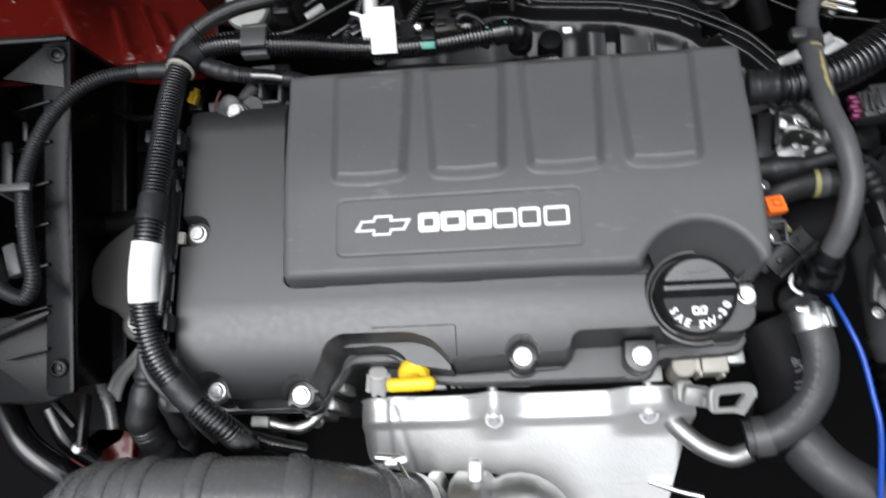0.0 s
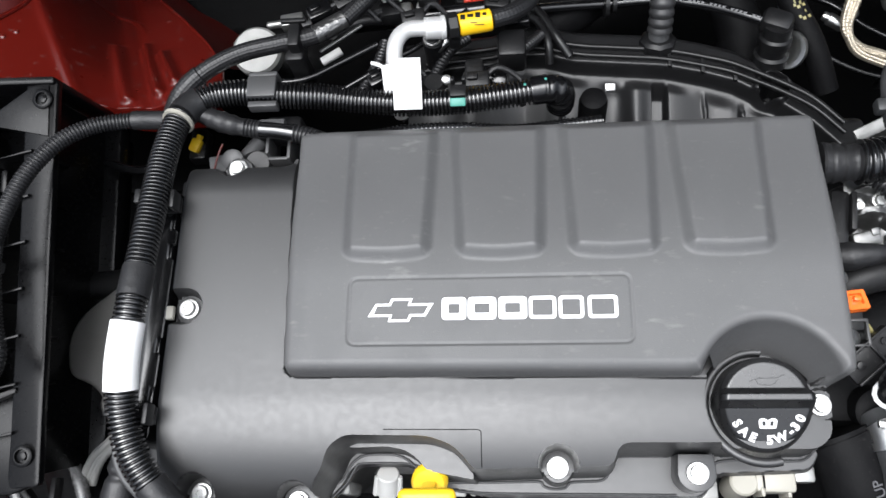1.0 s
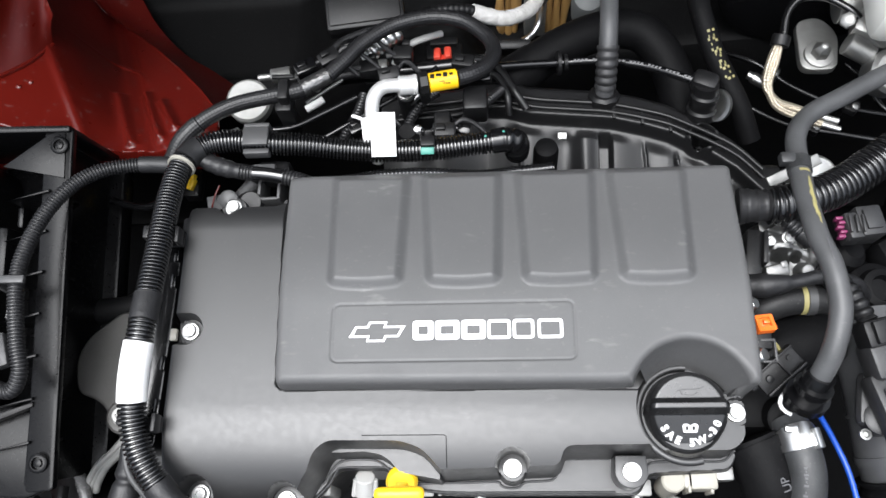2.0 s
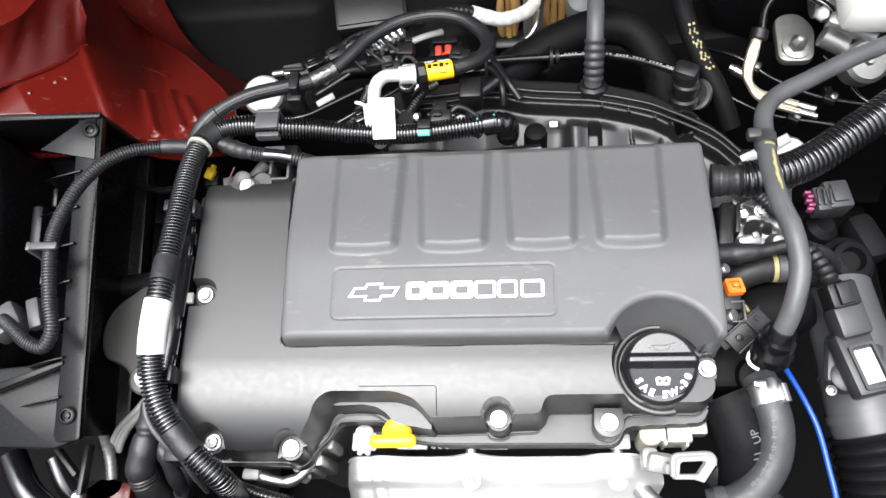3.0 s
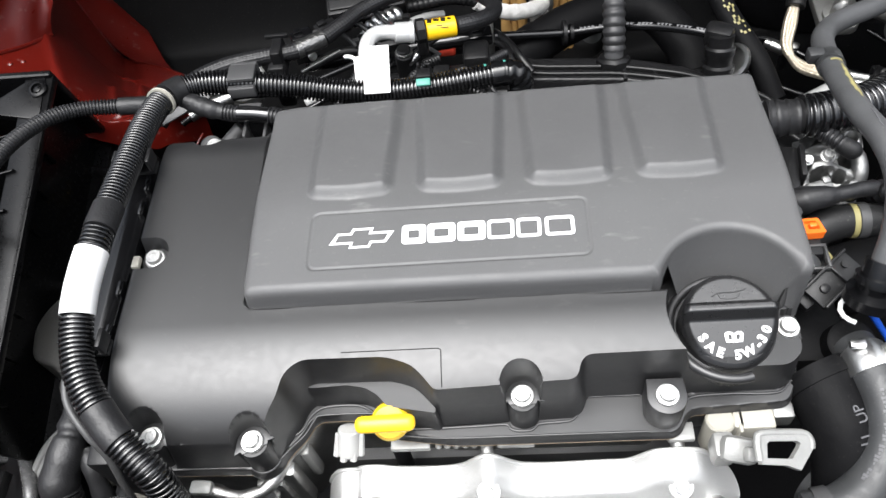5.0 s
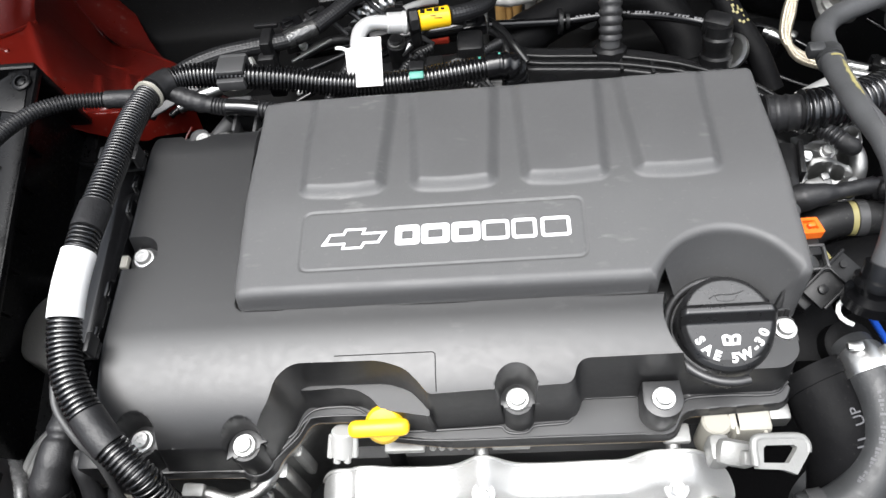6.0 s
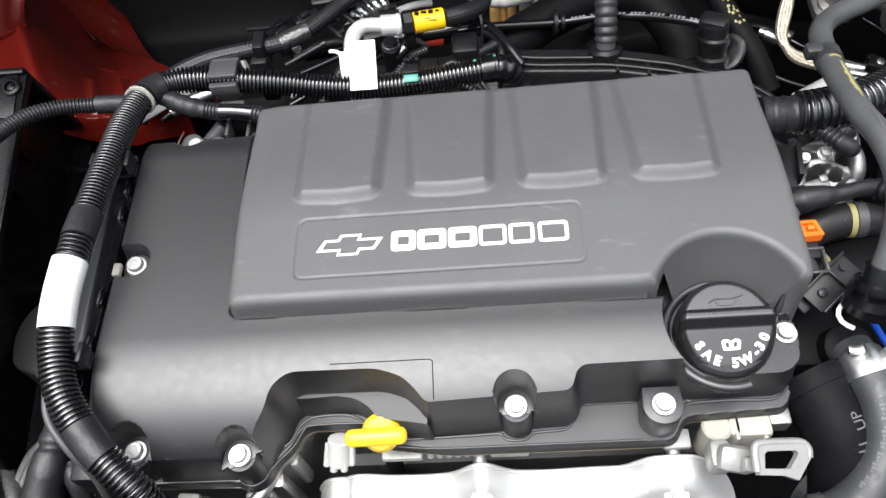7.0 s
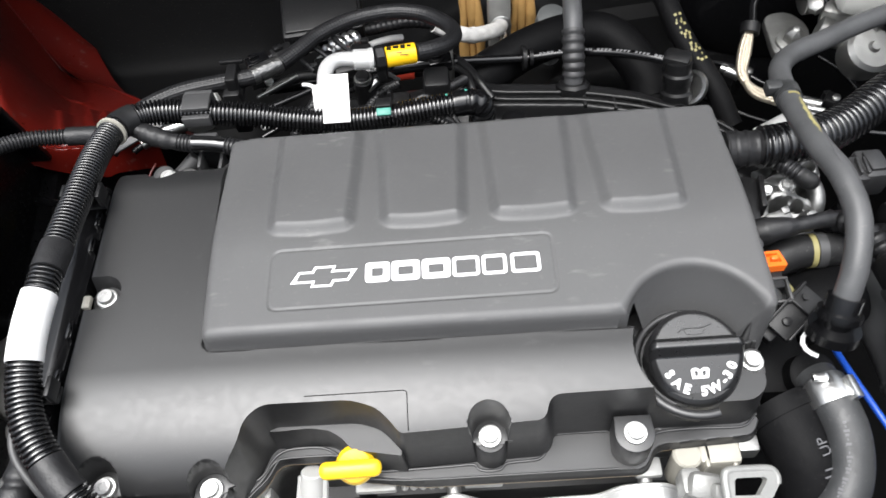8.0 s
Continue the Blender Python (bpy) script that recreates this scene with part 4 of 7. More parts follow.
def shield_edge(X, Y):
    out = rounded([(-0.104, -0.097), (0.186, -0.098), (0.194, -0.116), (0.180, -0.138), (0.150, -0.25), (0.06, -0.25), (0.045, -0.180), (0.020, -0.162), (-0.06, -0.160), (-0.100, -0.150), (-0.109, -0.120)], 0.012)
    return sd_poly(X, Y, out)


panel = part("shield_panel", relief(-0.114, 0.200, -0.245, -0.092, 0.0016, shield_height, shield_edge), SHIELD, shield, angle=60)
ex = np.linspace(-0.101, 0.186, 70)
part("rolled_edge", Run([(x, -0.0975, float(z) - 0.0004) for x, z in zip(ex, shield_height(ex, 0 * ex - 0.0975))]).tube(0.0018, seg=10), SHIELD, panel)
for sx, sy in ((0.0190, -0.1185), (0.1480, -0.1185)):
    sz = float(shield_height(np.array(sx), np.array(sy)))
    part("bolt_dimple", lathe([(0, 0.0078), (0.0010, 0.0085), (0.0018, 0.0078), (0.0018, 0.0060)], (sx, sy, sz - 0.0012), (0, -0.6, 1), 28), SHIELD, panel)
    bolt("shield_bolt", (sx, sy, sz), shield, STEEL, "zinc flanged bolt", (0, -0.6, 1), 0.0055)
    part("shield_stud", rod((sx, -0.084, -0.098), (sx, -0.096, -0.100), 0.0048), DULL_STEEL, shield)
pipe = thing("heater_pipe", (0.20, -0.15, -0.18), "bright bent metal coolant pipe beside the heat shield", "pipe")
part("pipe_body", Run([(0.164, -0.112, -0.138), (0.173, -0.127, -0.131), (0.191, -0.144, -0.130), (0.213, -0.154, -0.127), (0.228, -0.150, -0.120)]).tube(0.0085, seg=16), GREY_CAST, pipe)
part("thin_line", Run([(0.150, -0.172, -0.16), (0.175, -0.181, -0.16), (0.195, -0.186, -0.16)]).tube(0.0025, seg=10), ALU_BRIGHT, pipe)
turbo = thing("turbocharger", (0.0, -0.20, -0.30), "grey cast turbocharger housing under the shield", "turbocharger")
part("compressor_housing", lathe([(0, 0.030), (0.004, 0.036), (0.03, 0.038), (0.036, 0.032), (0.05, 0.030)], (-0.022, -0.195, -0.130), (0.9, -0.1, 0.1), 36), ALU, turbo)
part("inlet_flange", join(lathe([(0, 0.031), (0.002, 0.034), (0.010, 0.034), (0.012, 0.031)], (-0.040, -0.193, -0.128), (0.95, -0.05, 0.1), 36), box((0.002, -0.160, -0.105), (0.012, 0.02, 0.02), 0.004)), ALU_BRIGHT, turbo)
part("elbow", Run([(0.01, -0.20, -0.13), (0.04, -0.19, -0.12), (0.06, -0.21, -0.14), (0.065, -0.24, -0.18)]).tube(0.028, seg=24), ALU, turbo)

duct = thing("air_intake_duct", (-0.15, -0.19, -0.12), "black ribbed plastic air intake duct", "air duct")
dr = Run([(-0.335, -0.198, -0.085), (-0.297, -0.188, -0.048), (-0.262, -0.183, -0.028), (-0.220, -0.1815, -0.021), (-0.170, -0.1815, -0.021), (-0.132, -0.183, -0.026), (-0.102, -0.187, -0.042), (-0.076, -0.193, -0.070), (-0.045, -0.200, -0.110)])
body = part("duct_body", dr.tube(0.0350, seg=40), DUCT_GREY, duct)
for s in [dr.near((x, -0.183, -0.030)) for x in (-0.305, -0.282, -0.258, -0.234, -0.192, -0.130)] + [dr.near((-0.080, -0.192, -0.066))]:
    part("duct_rib", dr.tube(lambda q, s=s: 0.0354 + 0.0030 * math.cos((q - s) / 0.0070 * math.pi / 2) ** 0.5, s - 0.0068, s + 0.0068, seg=40, step=0.001), DUCT_GREY, body)
band_clip = part("hose_clip", join(dr.tube(0.0380, dr.length - 0.022, dr.length - 0.013, seg=40), box((-0.062, -0.152, -0.088), (0.02, 0.008, 0.008), 0.002, pose(0, 0, 0, 0, 0, 20))), STEEL, duct, "bright worm-drive clip")
part("clip_screw", join(rod((-0.080, -0.148, -0.090), (-0.056, -0.150, -0.092), 0.004), Run([(-0.060, -0.152, -0.084), (-0.050, -0.166, -0.076), (-0.044, -0.180, -0.080)]).tube(0.0015, seg=8)), STEEL, band_clip)

sensor = thing("cam_sensor_connector", (0.185, -0.082, -0.10), "cream plastic sensor connector under the cover", "connector")
part("connector_body", box((0.199, -0.080, -0.101), (0.026, 0.018, 0.030), 0.003), CREAM, sensor)
part("connector_barrel", join(rod((0.1765, -0.0815, -0.086), (0.1755, -0.0850, -0.120), 0.0098, seg=28, bevel=0.0014), box((0.1885, -0.0815, -0.100), (0.008, 0.013, 0.028), 0.002)), CREAM, sensor)
part("connector_rib", join(box((0.1885, -0.0885, -0.098), (0.0026, 0.006, 0.026), 0.001), box((0.207, -0.0895, -0.100), (0.0026, 0.005, 0.024), 0.0008)), CREAM, sensor)
part("back_shell", box((0.218, -0.076, -0.094), (0.014, 0.012, 0.016), 0.002), DULL_STEEL, sensor)

hook = thing("lifting_hook", (0.19, -0.11, -0.12), "pale metal lifting bracket with a slotted end", "bracket")
part("bracket_arm", join(box((0.180, -0.108, -0.071), (0.024, 0.017, 0.012), 0.005, pose(0, 0, 0, 25, 12, -8)), box((0.172, -0.104, -0.080), (0.014, 0.018, 0.022), 0.004), box((0.186, -0.113, -0.066), (0.010, 0.010, 0.008), 0.003, pose(0, 0, 0, 20, 20, 0))), PALE_CAST, hook)
hook_x = Vector((0.033, 0.003, -0.0105)).normalized()
hook_y = Vector((-0.0035, 0.020, 0.0075))
hook_y = (hook_y - hook_x * hook_y.dot(hook_x)).normalized()
hook_m = Matrix.Translation((0.1870, -0.1055, -0.0500)) @ Matrix((hook_x, hook_y, hook_x.cross(hook_y))).transposed().to_4x4()
loop_out = [(0.0, -0.002), (0.003, 0.0), (0.032, 0.0), (0.036, -0.003), (0.0365, -0.009), (0.026, -0.022), (0.017, -0.019), (0.0, -0.018)]
loop_in = [(0.005, -0.006), (0.007, -0.0045), (0.026, -0.0045), (0.028, -0.006), (0.027, -0.008), (0.021, -0.0150), (0.017, -0.0150), (0.004, -0.0145)]
part("bracket_loop", moved(flat_ring(loop_out, loop_in, -0.0022, 0.0022), hook_m), PALE_CAST, hook)
part("loop_edge", moved(Run([(0.0, -0.016, 0), (0.0, -0.004, 0), (0.003, 0.0, 0), (0.018, 0.0005, 0), (0.032, 0.0, 0), (0.0365, -0.004, 0), (0.0362, -0.009, 0)]).tube(0.0026, seg=12, step=0.001), hook_m), PALE_CAST, hook)

# ---- coolant hoses at the thermostat ----
rad = thing("coolant_hose", (0.262, -0.11, -0.18), "thick grey-black rubber coolant hose with spring clamp", "hose")
hr = Run([(0.271, -0.036, -0.080), (0.275, -0.055, -0.074), (0.279, -0.078, -0.078), (0.276, -0.103, -0.088), (0.262, -0.125, -0.098), (0.243, -0.137, -0.104), (0.223, -0.140, -0.108)])
body = part("hose_body", hr.tube(0.0150, seg=32, step=0.002), RUBBER_GREY, rad)
part("spring_clamp", join(hr.tube(0.0165, 0.010, 0.024, seg=32, step=0.002), box((0.285, -0.052, -0.060), (0.006, 0.016, 0.006), 0.001, pose(0, 0, 0, 0, 30, 10)), box((0.265, -0.045, -0.0575), (0.010, 0.005, 0.005), 0.001)), STEEL, rad, "bright spring clamp")
part("end_clamp", hr.tube(0.0165, hr.length - 0.018, hr.length - 0.006, seg=32, step=0.002), GREY_PART, rad)
part("hose_printing", join(*[stroke(on_run(hr, 0.034 + 0.0026 * k, 0.01515, 22), 0.0017, 0.0034 - 0.0012 * (k * 7 % 3)) for k in range(26) if k % 7]), GREY_INK, body)
elbow = thing("water_outlet_boot", (0.25, -0.07, -0.20), "dull black rubber boot marked with direction", "hose")
er = Run([(0.243, -0.048, -0.090), (0.250, -0.066, -0.092), (0.257, -0.090, -0.100), (0.260, -0.115, -0.125), (0.262, -0.14, -0.17)])
body = part("boot_body", er.tube(lambda s: 0.024 - 0.002 * s / 0.1, seg=36, step=0.003), RUBBER, elbow)
part("boot_collar", er.tube(0.0255, 0.004, 0.012, seg=36, step=0.002), RUBBER, elbow)
part("boot_marking", letters("UP", 0.0100, on_run(er, 0.035, 0.0236, -8, 180) @ Matrix.Translation((0, -0.004, 0))), GREY_INK, body)
part("boot_print", join(*[stroke(on_run(er, 0.044 + 0.003 * k, 0.0234, -8 + 4 * (k % 2)), 0.0011, 0.008 - 0.002 * (k % 3)) for k in range(4)]), GREY_INK, body)
lower = thing("lower_radiator_hose", (0.30, -0.14, -0.25), "thick black rubber lower hose", "hose")
part("hose_body", Run([(0.255, -0.10, -0.17), (0.275, -0.13, -0.16), (0.30, -0.165, -0.155), (0.34, -0.19, -0.16), (0.40, -0.205, -0.18)]).tube(0.022, seg=28), RUBBER_GREY, lower)
stat = thing("thermostat_housing", (0.255, -0.02, -0.20), "black plastic thermostat housing", "housing")
part("housing_body", join(box((0.252, -0.012, -0.125), (0.050, 0.06, 0.07), 0.012), lathe([(0, 0.016), (0.03, 0.016), (0.032, 0.013)], (0.270, -0.026, -0.105), (0, -0.3, 1), 28)), RUBBER, stat)
part("retaining_bracket", join(box((0.250, 0.003, -0.062), (0.034, 0.020, 0.010), 0.002, pose(0, 0, 0, 10, -12, 35)), box((0.2465, -0.003, -0.0565), (0.002, 0.012, 0.003), 0.0005, pose(0, 0, 0, 0, 0, 35))), BLACK, stat)
part("flange_cover", lathe([(0, 0.024), (0.010, 0.027), (0.05, 0.027), (0.058, 0.024)], (0.272, 0.026, -0.105), (1, 0.3, 0.0), 36), RUBBER, stat)
part("retaining_bracket", moved(join(box((0, 0, 0), (0.040, 0.020, 0.004), 0.001), box((0, 0.009, 0.003), (0.040, 0.002, 0.006), 0.0006), box((0, -0.009, 0.003), (0.040, 0.002, 0.006), 0.0006), box((0.004, 0, 0.003), (0.002, 0.018, 0.005), 0.0006), lathe([(0, 0.0032), (0.004, 0.0032), (0.0045, 0.002)], (-0.010, 0, 0.001), (0, 0, 1), 14), lathe([(0, 0.0026), (0.003, 0.0026)], (0.013, 0.002, 0.001), (0, 0, 1), 14)), Matrix.Translation((0.259, 0.000, -0.050)) @ pose(0, 0, 0, 14, -10, 40)), BLACK, stat)

grey = thing("vent_hose", (0.285, 0.10, -0.10), "grey rubber vent hose with yellow paint marks", "hose")
gr = Run([(0.50, 0.315, -0.05), (0.419, 0.275, -0.035), (0.379, 0.255, -0.028), (0.339, 0.232, -0.022), (0.306, 0.212, -0.016), (0.289, 0.190, -0.010), (0.284, 0.160, -0.004), (0.280, 0.125, 0.008), (0.280, 0.088, 0.018), (0.285, 0.060, 0.022), (0.287, 0.030, 0.018), (0.281, 0.002, 0.006), (0.273, -0.018, -0.015), (0.270, -0.027, -0.034)])
vent = part("hose_body", gr.tube(0.0082, seg=28, step=0.002, wobble=0.012), VENT_GREY, grey)
sb = gr.near((0.286, 0.156, -0.003))
part("rubber_band", join(gr.tube(0.0096, sb - 0.007, sb + 0.007, seg=28, step=0.001), box((0.274, 0.162, 0.0), (0.012, 0.010, 0.010), 0.002)), RUBBER_GREY, grey, "grey-blue joint band")
part("paint_mark", join(*[stroke(on_run(gr, sb + 0.011, 0.0083, -30 + 9 * k), 0.0022, 0.0020) for k in range(6)]), YELLOW_INK, vent, "pale yellow paint ring")


def smear_patch(run, s1, s2, r, a1, a2, seed):
    """A thin coat on a hose's skin between two ragged edges."""
    rng = random.Random(seed)
    n, w = int((s2 - s1) / 0.0011), 7
    v, f = [], []
    lo, hi = a1, a2
    for i in range(n + 1):
        lo += rng.uniform(-2.5, 2.5) + 0.15 * (a1 - lo)
        hi += rng.uniform(-3.5, 3.5) + 0.15 * (a2 - hi)
        pinch = min(1.0, 0.25 + 4.0 * min(i, n - i) / n)
        mid = (lo + hi) / 2
        for k in range(w):
            v.append(tuple(on_run(run, s1 + (s2 - s1) * i / n, r, mid + (hi - lo) * pinch * (k / (w - 1) - 0.5)).translation))
    for i in range(n):
        for k in range(w - 1):
            if rng.random() > 0.10 or 1 < k < 4:
                f.append([i * w + k, i * w + k + 1, (i + 1) * w + k + 1, (i + 1) * w + k])
    return v, f


part("paint_mark", smear_patch(gr, sb + 0.018, sb + 0.066, 0.00835, -30, -6, 3), YELLOW_INK, vent, "smeared pale yellow paint")
part("scuff_mark", join(*[stroke(on_run(gr, sb + 0.082 + 0.004 * k, 0.0083, -10 + 5 * k), 0.005, 0.0007) for k in range(4)]), GREY_INK, vent)
qs = gr.length
coupling = part("quick_coupling", join(gr.tube(0.0112, qs - 0.030, qs - 0.002, seg=32, step=0.002), gr.tube(0.0142, qs - 0.020, qs - 0.016, seg=32, step=0.001), gr.tube(0.0165, qs - 0.008, qs, seg=32, step=0.002)), BLACK_GLOSS, grey)

part("locking_clip", Run([(0.262, -0.0360, -0.0439), (0.2559, -0.0326, -0.0425), (0.2539, -0.0265, -0.0412), (0.2573, -0.0210, -0.0405), (0.262, -0.0190, -0.0405)]).tube(0.0016, seg=10), WHITE, coupling, "white locking clip")

cable = thing("blue_cable", (0.31, -0.06, -0.30), "thin blue cable beside the hoses", "cable")
part("cable_sheath", Run([(0.285, -0.018, -0.068), (0.300, -0.030, -0.088), (0.314, -0.052, -0.100), (0.322, -0.076, -0.103), (0.326, -0.108, -0.105), (0.329, -0.140, -0.11), (0.33, -0.20, -0.14)]).tube(0.0024, seg=12), BLUE, cable)

# ---- charge pipe with pressure sensor ----
charge = thing("charge_air_pipe", (0.35, -0.06, -0.25), "black charge air pipe with ribbed boot", "air duct")
cr = Run([(0.363, 0.06, -0.12), (0.368, 0, -0.115), (0.371, -0.055, -0.12), (0.38, -0.1, -0.13), (0.388, -0.15, -0.15), (0.393, -0.22, -0.19)])
part("pipe_body", join(cr.tube(0.033, 0.0, 0.135, seg=36, step=0.004), cr.tube(0.0345, 0.118, 0.124, seg=36, step=0.002), cr.tube(0.0345, 0.085, 0.088, seg=36, step=0.001)), PIPE_GREY, charge)
part("ribbed_boot", cr.tube(0.034, 0.135, cr.length, seg=36, ribs=0.0045, pitch=0.011), RUBBER, charge, "ribbed black rubber boot")
part("sensor_boss", join(box((0.354, -0.022, -0.085), (0.050, 0.045, 0.014), 0.006, pose(0, 0, 0, 0, 6, -12)), lathe([(0, 0.013), (0.012, 0.013), (0.014, 0.010)], (0.343, -0.035, -0.088), (0, 0, 1), 24)), SENSOR_GREY, charge)
mapsensor = thing("pressure_sensor", (0.347, -0.013, -0.08), "dark grey pressure sensor with white label on the pipe", "sensor")
body = part("sensor_body", join(box((0.352, -0.027, -0.066), (0.032, 0.055, 0.020), 0.004, pose(0, 0, 0, 0, 4, 14)), box((0.345, 0.009, -0.058), (0.028, 0.030, 0.024), 0.004, pose(0, 0, 0, 8, 4, 14))), SENSOR_GREY, mapsensor)
part("sensor_label", box((0.355, -0.031, -0.0557), (0.0150, 0.029, 0.001), 0.0003, pose(0, 0, 0, 0, 4, 14)), WHITE, body, "blank white label")
part("label_rim", moved(flat_ring(rounded([(-0.0115, -0.0195), (0.0115, -0.0195), (0.0115, 0.0195), (-0.0115, 0.0195)], 0.003), rounded([(-0.0092, -0.0170), (0.0092, -0.0170), (0.0092, 0.0170), (-0.0092, 0.0170)], 0.002), -0.002, 0.002), Matrix.Translation((0.355, -0.031, -0.0555)) @ pose(0, 0, 0, 0, 4, 14)), SENSOR_GREY, body)
part("connector", join(box((0.339, 0.029, -0.05), (0.026, 0.022, 0.022), 0.003, pose(0, 0, 0, 10, 4, 14)), box((0.339, 0.027, -0.037), (0.012, 0.018, 0.005), 0.001, pose(0, 0, 0, 10, 4, 14))), BLACK, mapsensor)
part("lead", Run([(0.335, 0.039, -0.05), (0.329, 0.057, -0.05), (0.322, 0.073, -0.055), (0.312, 0.087, -0.07)]).tube(0.007, seg=16, ribs=0.0018, pitch=0.007), BLACK, mapsensor)
part("fixing_screw", lathe([(0, 0.0045), (0.003, 0.0045), (0.0035, 0.003), (0.002, 0.002)], (0.327, -0.048, -0.074), (0, 0, 1), 16), DULL_STEEL, body)

# ---- right end of the engine: throttle and coils ----
coil = thing("coil_connector", (0.245, 0.03, -0.07), "black coil connector with orange locking tab", "connector")
body = part("connector_body", join(box((0.246, 0.028, -0.050), (0.020, 0.026, 0.018), 0.003), box((0.244, 0.006, -0.055), (0.014, 0.014, 0.014), 0.003)), BLACK, coil)
part("connector_rim", join(box((0.2515, 0.0225, -0.0415), (0.012, 0.002, 0.003), 0.0006), box((0.2570, 0.0145, -0.0440), (0.002, 0.018, 0.006), 0.0006), box((0.2515, 0.0055, -0.0440), (0.012, 0.002, 0.004), 0.0006)), GREY_PART, body)
part("locking_tab", join(moved(flat_ring(rounded([(-0.0075, -0.0070), (0.0075, -0.0070), (0.0075, 0.0070), (-0.0075, 0.0070)], 0.0015), rounded([(-0.0045, -0.0035), (0.0045, -0.0035), (0.0045, 0.0045), (-0.0045, 0.0045)], 0.0008), -0.003, 0.003), Matrix.Translation((0.2500, 0.0350, -0.0385)) @ pose(0, 0, 0, -8, 10, 8)), box((0.2500, 0.0355, -0.0405), (0.012, 0.010, 0.003), 0.0008), box((0.2515, 0.0365, -0.0375), (0.005, 0.0035, 0.004), 0.0008)), ORANGE, body, "bright orange tab")
part("bolt_head", lathe([(0, 0.0065), (0.008, 0.0065), (0.010, 0.005)], (0.2425, 0.011, -0.050), (0.6, 0, 0.8), 16), STEEL, coil)
part("bolt_head", lathe([(0, 0.0055), (0.008, 0.0055), (0.010, 0.004)], (0.2405, 0.053, -0.048), (0.6, 0, 0.8), 16), STEEL, coil)
part("wire", Run([(0.254, 0.025, -0.045), (0.262, 0.018, -0.05), (0.266, 0.008, -0.06)]).tube(0.0015, seg=8), YELLOW_INK, coil)

throttle = thing("throttle_body", (0.29, 0.09, -0.20), "cast aluminium throttle and coolant casting", "casting")
def cast_height(X, Y):
    z = -0.072 + 0.0015 * np.sin(X * 260 + Y * 190) - 0.25 * np.maximum(0, 0.112 - Y)
    z = z + 0.007 * smooth(0.0, -0.004, sd_poly(X, Y, [(0.272, 0.128), (0.300, 0.148), (0.322, 0.150), (0.320, 0.128), (0.300, 0.122), (0.286, 0.127)]))
    d = np.abs((X - 0.279) * 0.0 + Y - 0.112 + 0.55 * np.maximum(0, X - 0.292))
    z = z + 0.006 * smooth(0.0045, 0.0020, d) * smooth(0.272, 0.278, X) * smooth(0.312, 0.304, X)
    for px, py, r, h in ((0.283, 0.102, 0.0085, -0.022), (0.296, 0.103, 0.0050, -0.020), (0.290, 0.119, 0.0065, 0.004), (0.306, 0.118, 0.0070, -0.018), (0.276, 0.120, 0.0040, 0.006), (0.312, 0.136, 0.0050, -0.010)):
        z = z + h * smooth(r, r - 0.0025, np.hypot(X - px, Y - py))
    return z


part("casting_body", relief(0.255, 0.335, 0.080, 0.160, 0.0009, cast_height, lambda X, Y: sd_poly(X, Y, rounded([(0.266, 0.084), (0.300, 0.083), (0.312, 0.094), (0.318, 0.120), (0.326, 0.150), (0.300, 0.152), (0.268, 0.140), (0.270, 0.110)], 0.006))), SHINY_CAST, throttle, angle=45)
part("casting_core", box((0.294, 0.118, -0.135), (0.050, 0.062, 0.08), 0.012), GREY_PART, throttle)
part("casting_lug", moved(join(box((0, 0, 0), (0.020, 0.012, 0.012), 0.003), box((0.006, 0.004, 0.005), (0.006, 0.006, 0.005), 0.0015)), Matrix.Translation((0.2765, 0.0895, -0.068)) @ pose(0, 0, 0, 14, -6, 12)), SHINY_CAST, throttle)
part("casting_boss", lathe([(0, 0.008), (0.010, 0.0075), (0.013, 0.005), (0.0135, 0.001)], (0.301, 0.092, -0.078), (0.1, -0.3, 1), 18), SHINY_CAST, throttle)
part("side_tube", Run([(0.309, 0.098, -0.085), (0.312, 0.106, -0.072), (0.3125, 0.118, -0.068), (0.312, 0.132, -0.075)]).tube(0.0062, seg=16), SHINY_CAST, throttle)
bolt("casting_bolt", (0.290, 0.119, -0.0655), throttle, BOLT_STEEL, "", (-0.1, -0.3, 1), 0.0058, 1.2)
bolt("casting_bolt", (0.2745, 0.1165, -0.066), throttle, BOLT_STEEL, "", (-0.1, -0.5, 1), 0.0042, 1.1)
part("black_clip", join(box((0.256, 0.100, -0.066), (0.014, 0.050, 0.02), 0.003, pose(0, 0, 0, 0, 0, -10)), box((0.2655, 0.1065, -0.058), (0.004, 0.030, 0.014), 0.001, pose(0, 0, 0, 0, 0, -8))), BLACK, throttle)
neck = part("water_neck", Run([(0.252, 0.050, -0.098), (0.266, 0.060, -0.086), (0.283, 0.0655, -0.080), (0.300, 0.067, -0.079), (0.318, 0.066, -0.080), (0.340, 0.062, -0.084)]).tube(0.0128, seg=28, step=0.003), RUBBER_DUSTY, throttle)
part("neck_label", lathe([(0, 0.0131), (0.004, 0.0131)], (0.2955, 0.0668, -0.0790), (1, 0.0, 0.0), 30), YELLOW_INK, neck, "pale yellow ring")
part("neck_clamp", lathe([(0, 0.0138), (0.007, 0.0138)], (0.3000, 0.0668, -0.0790), (1, 0.0, 0.0), 30), GREY_PART, neck)
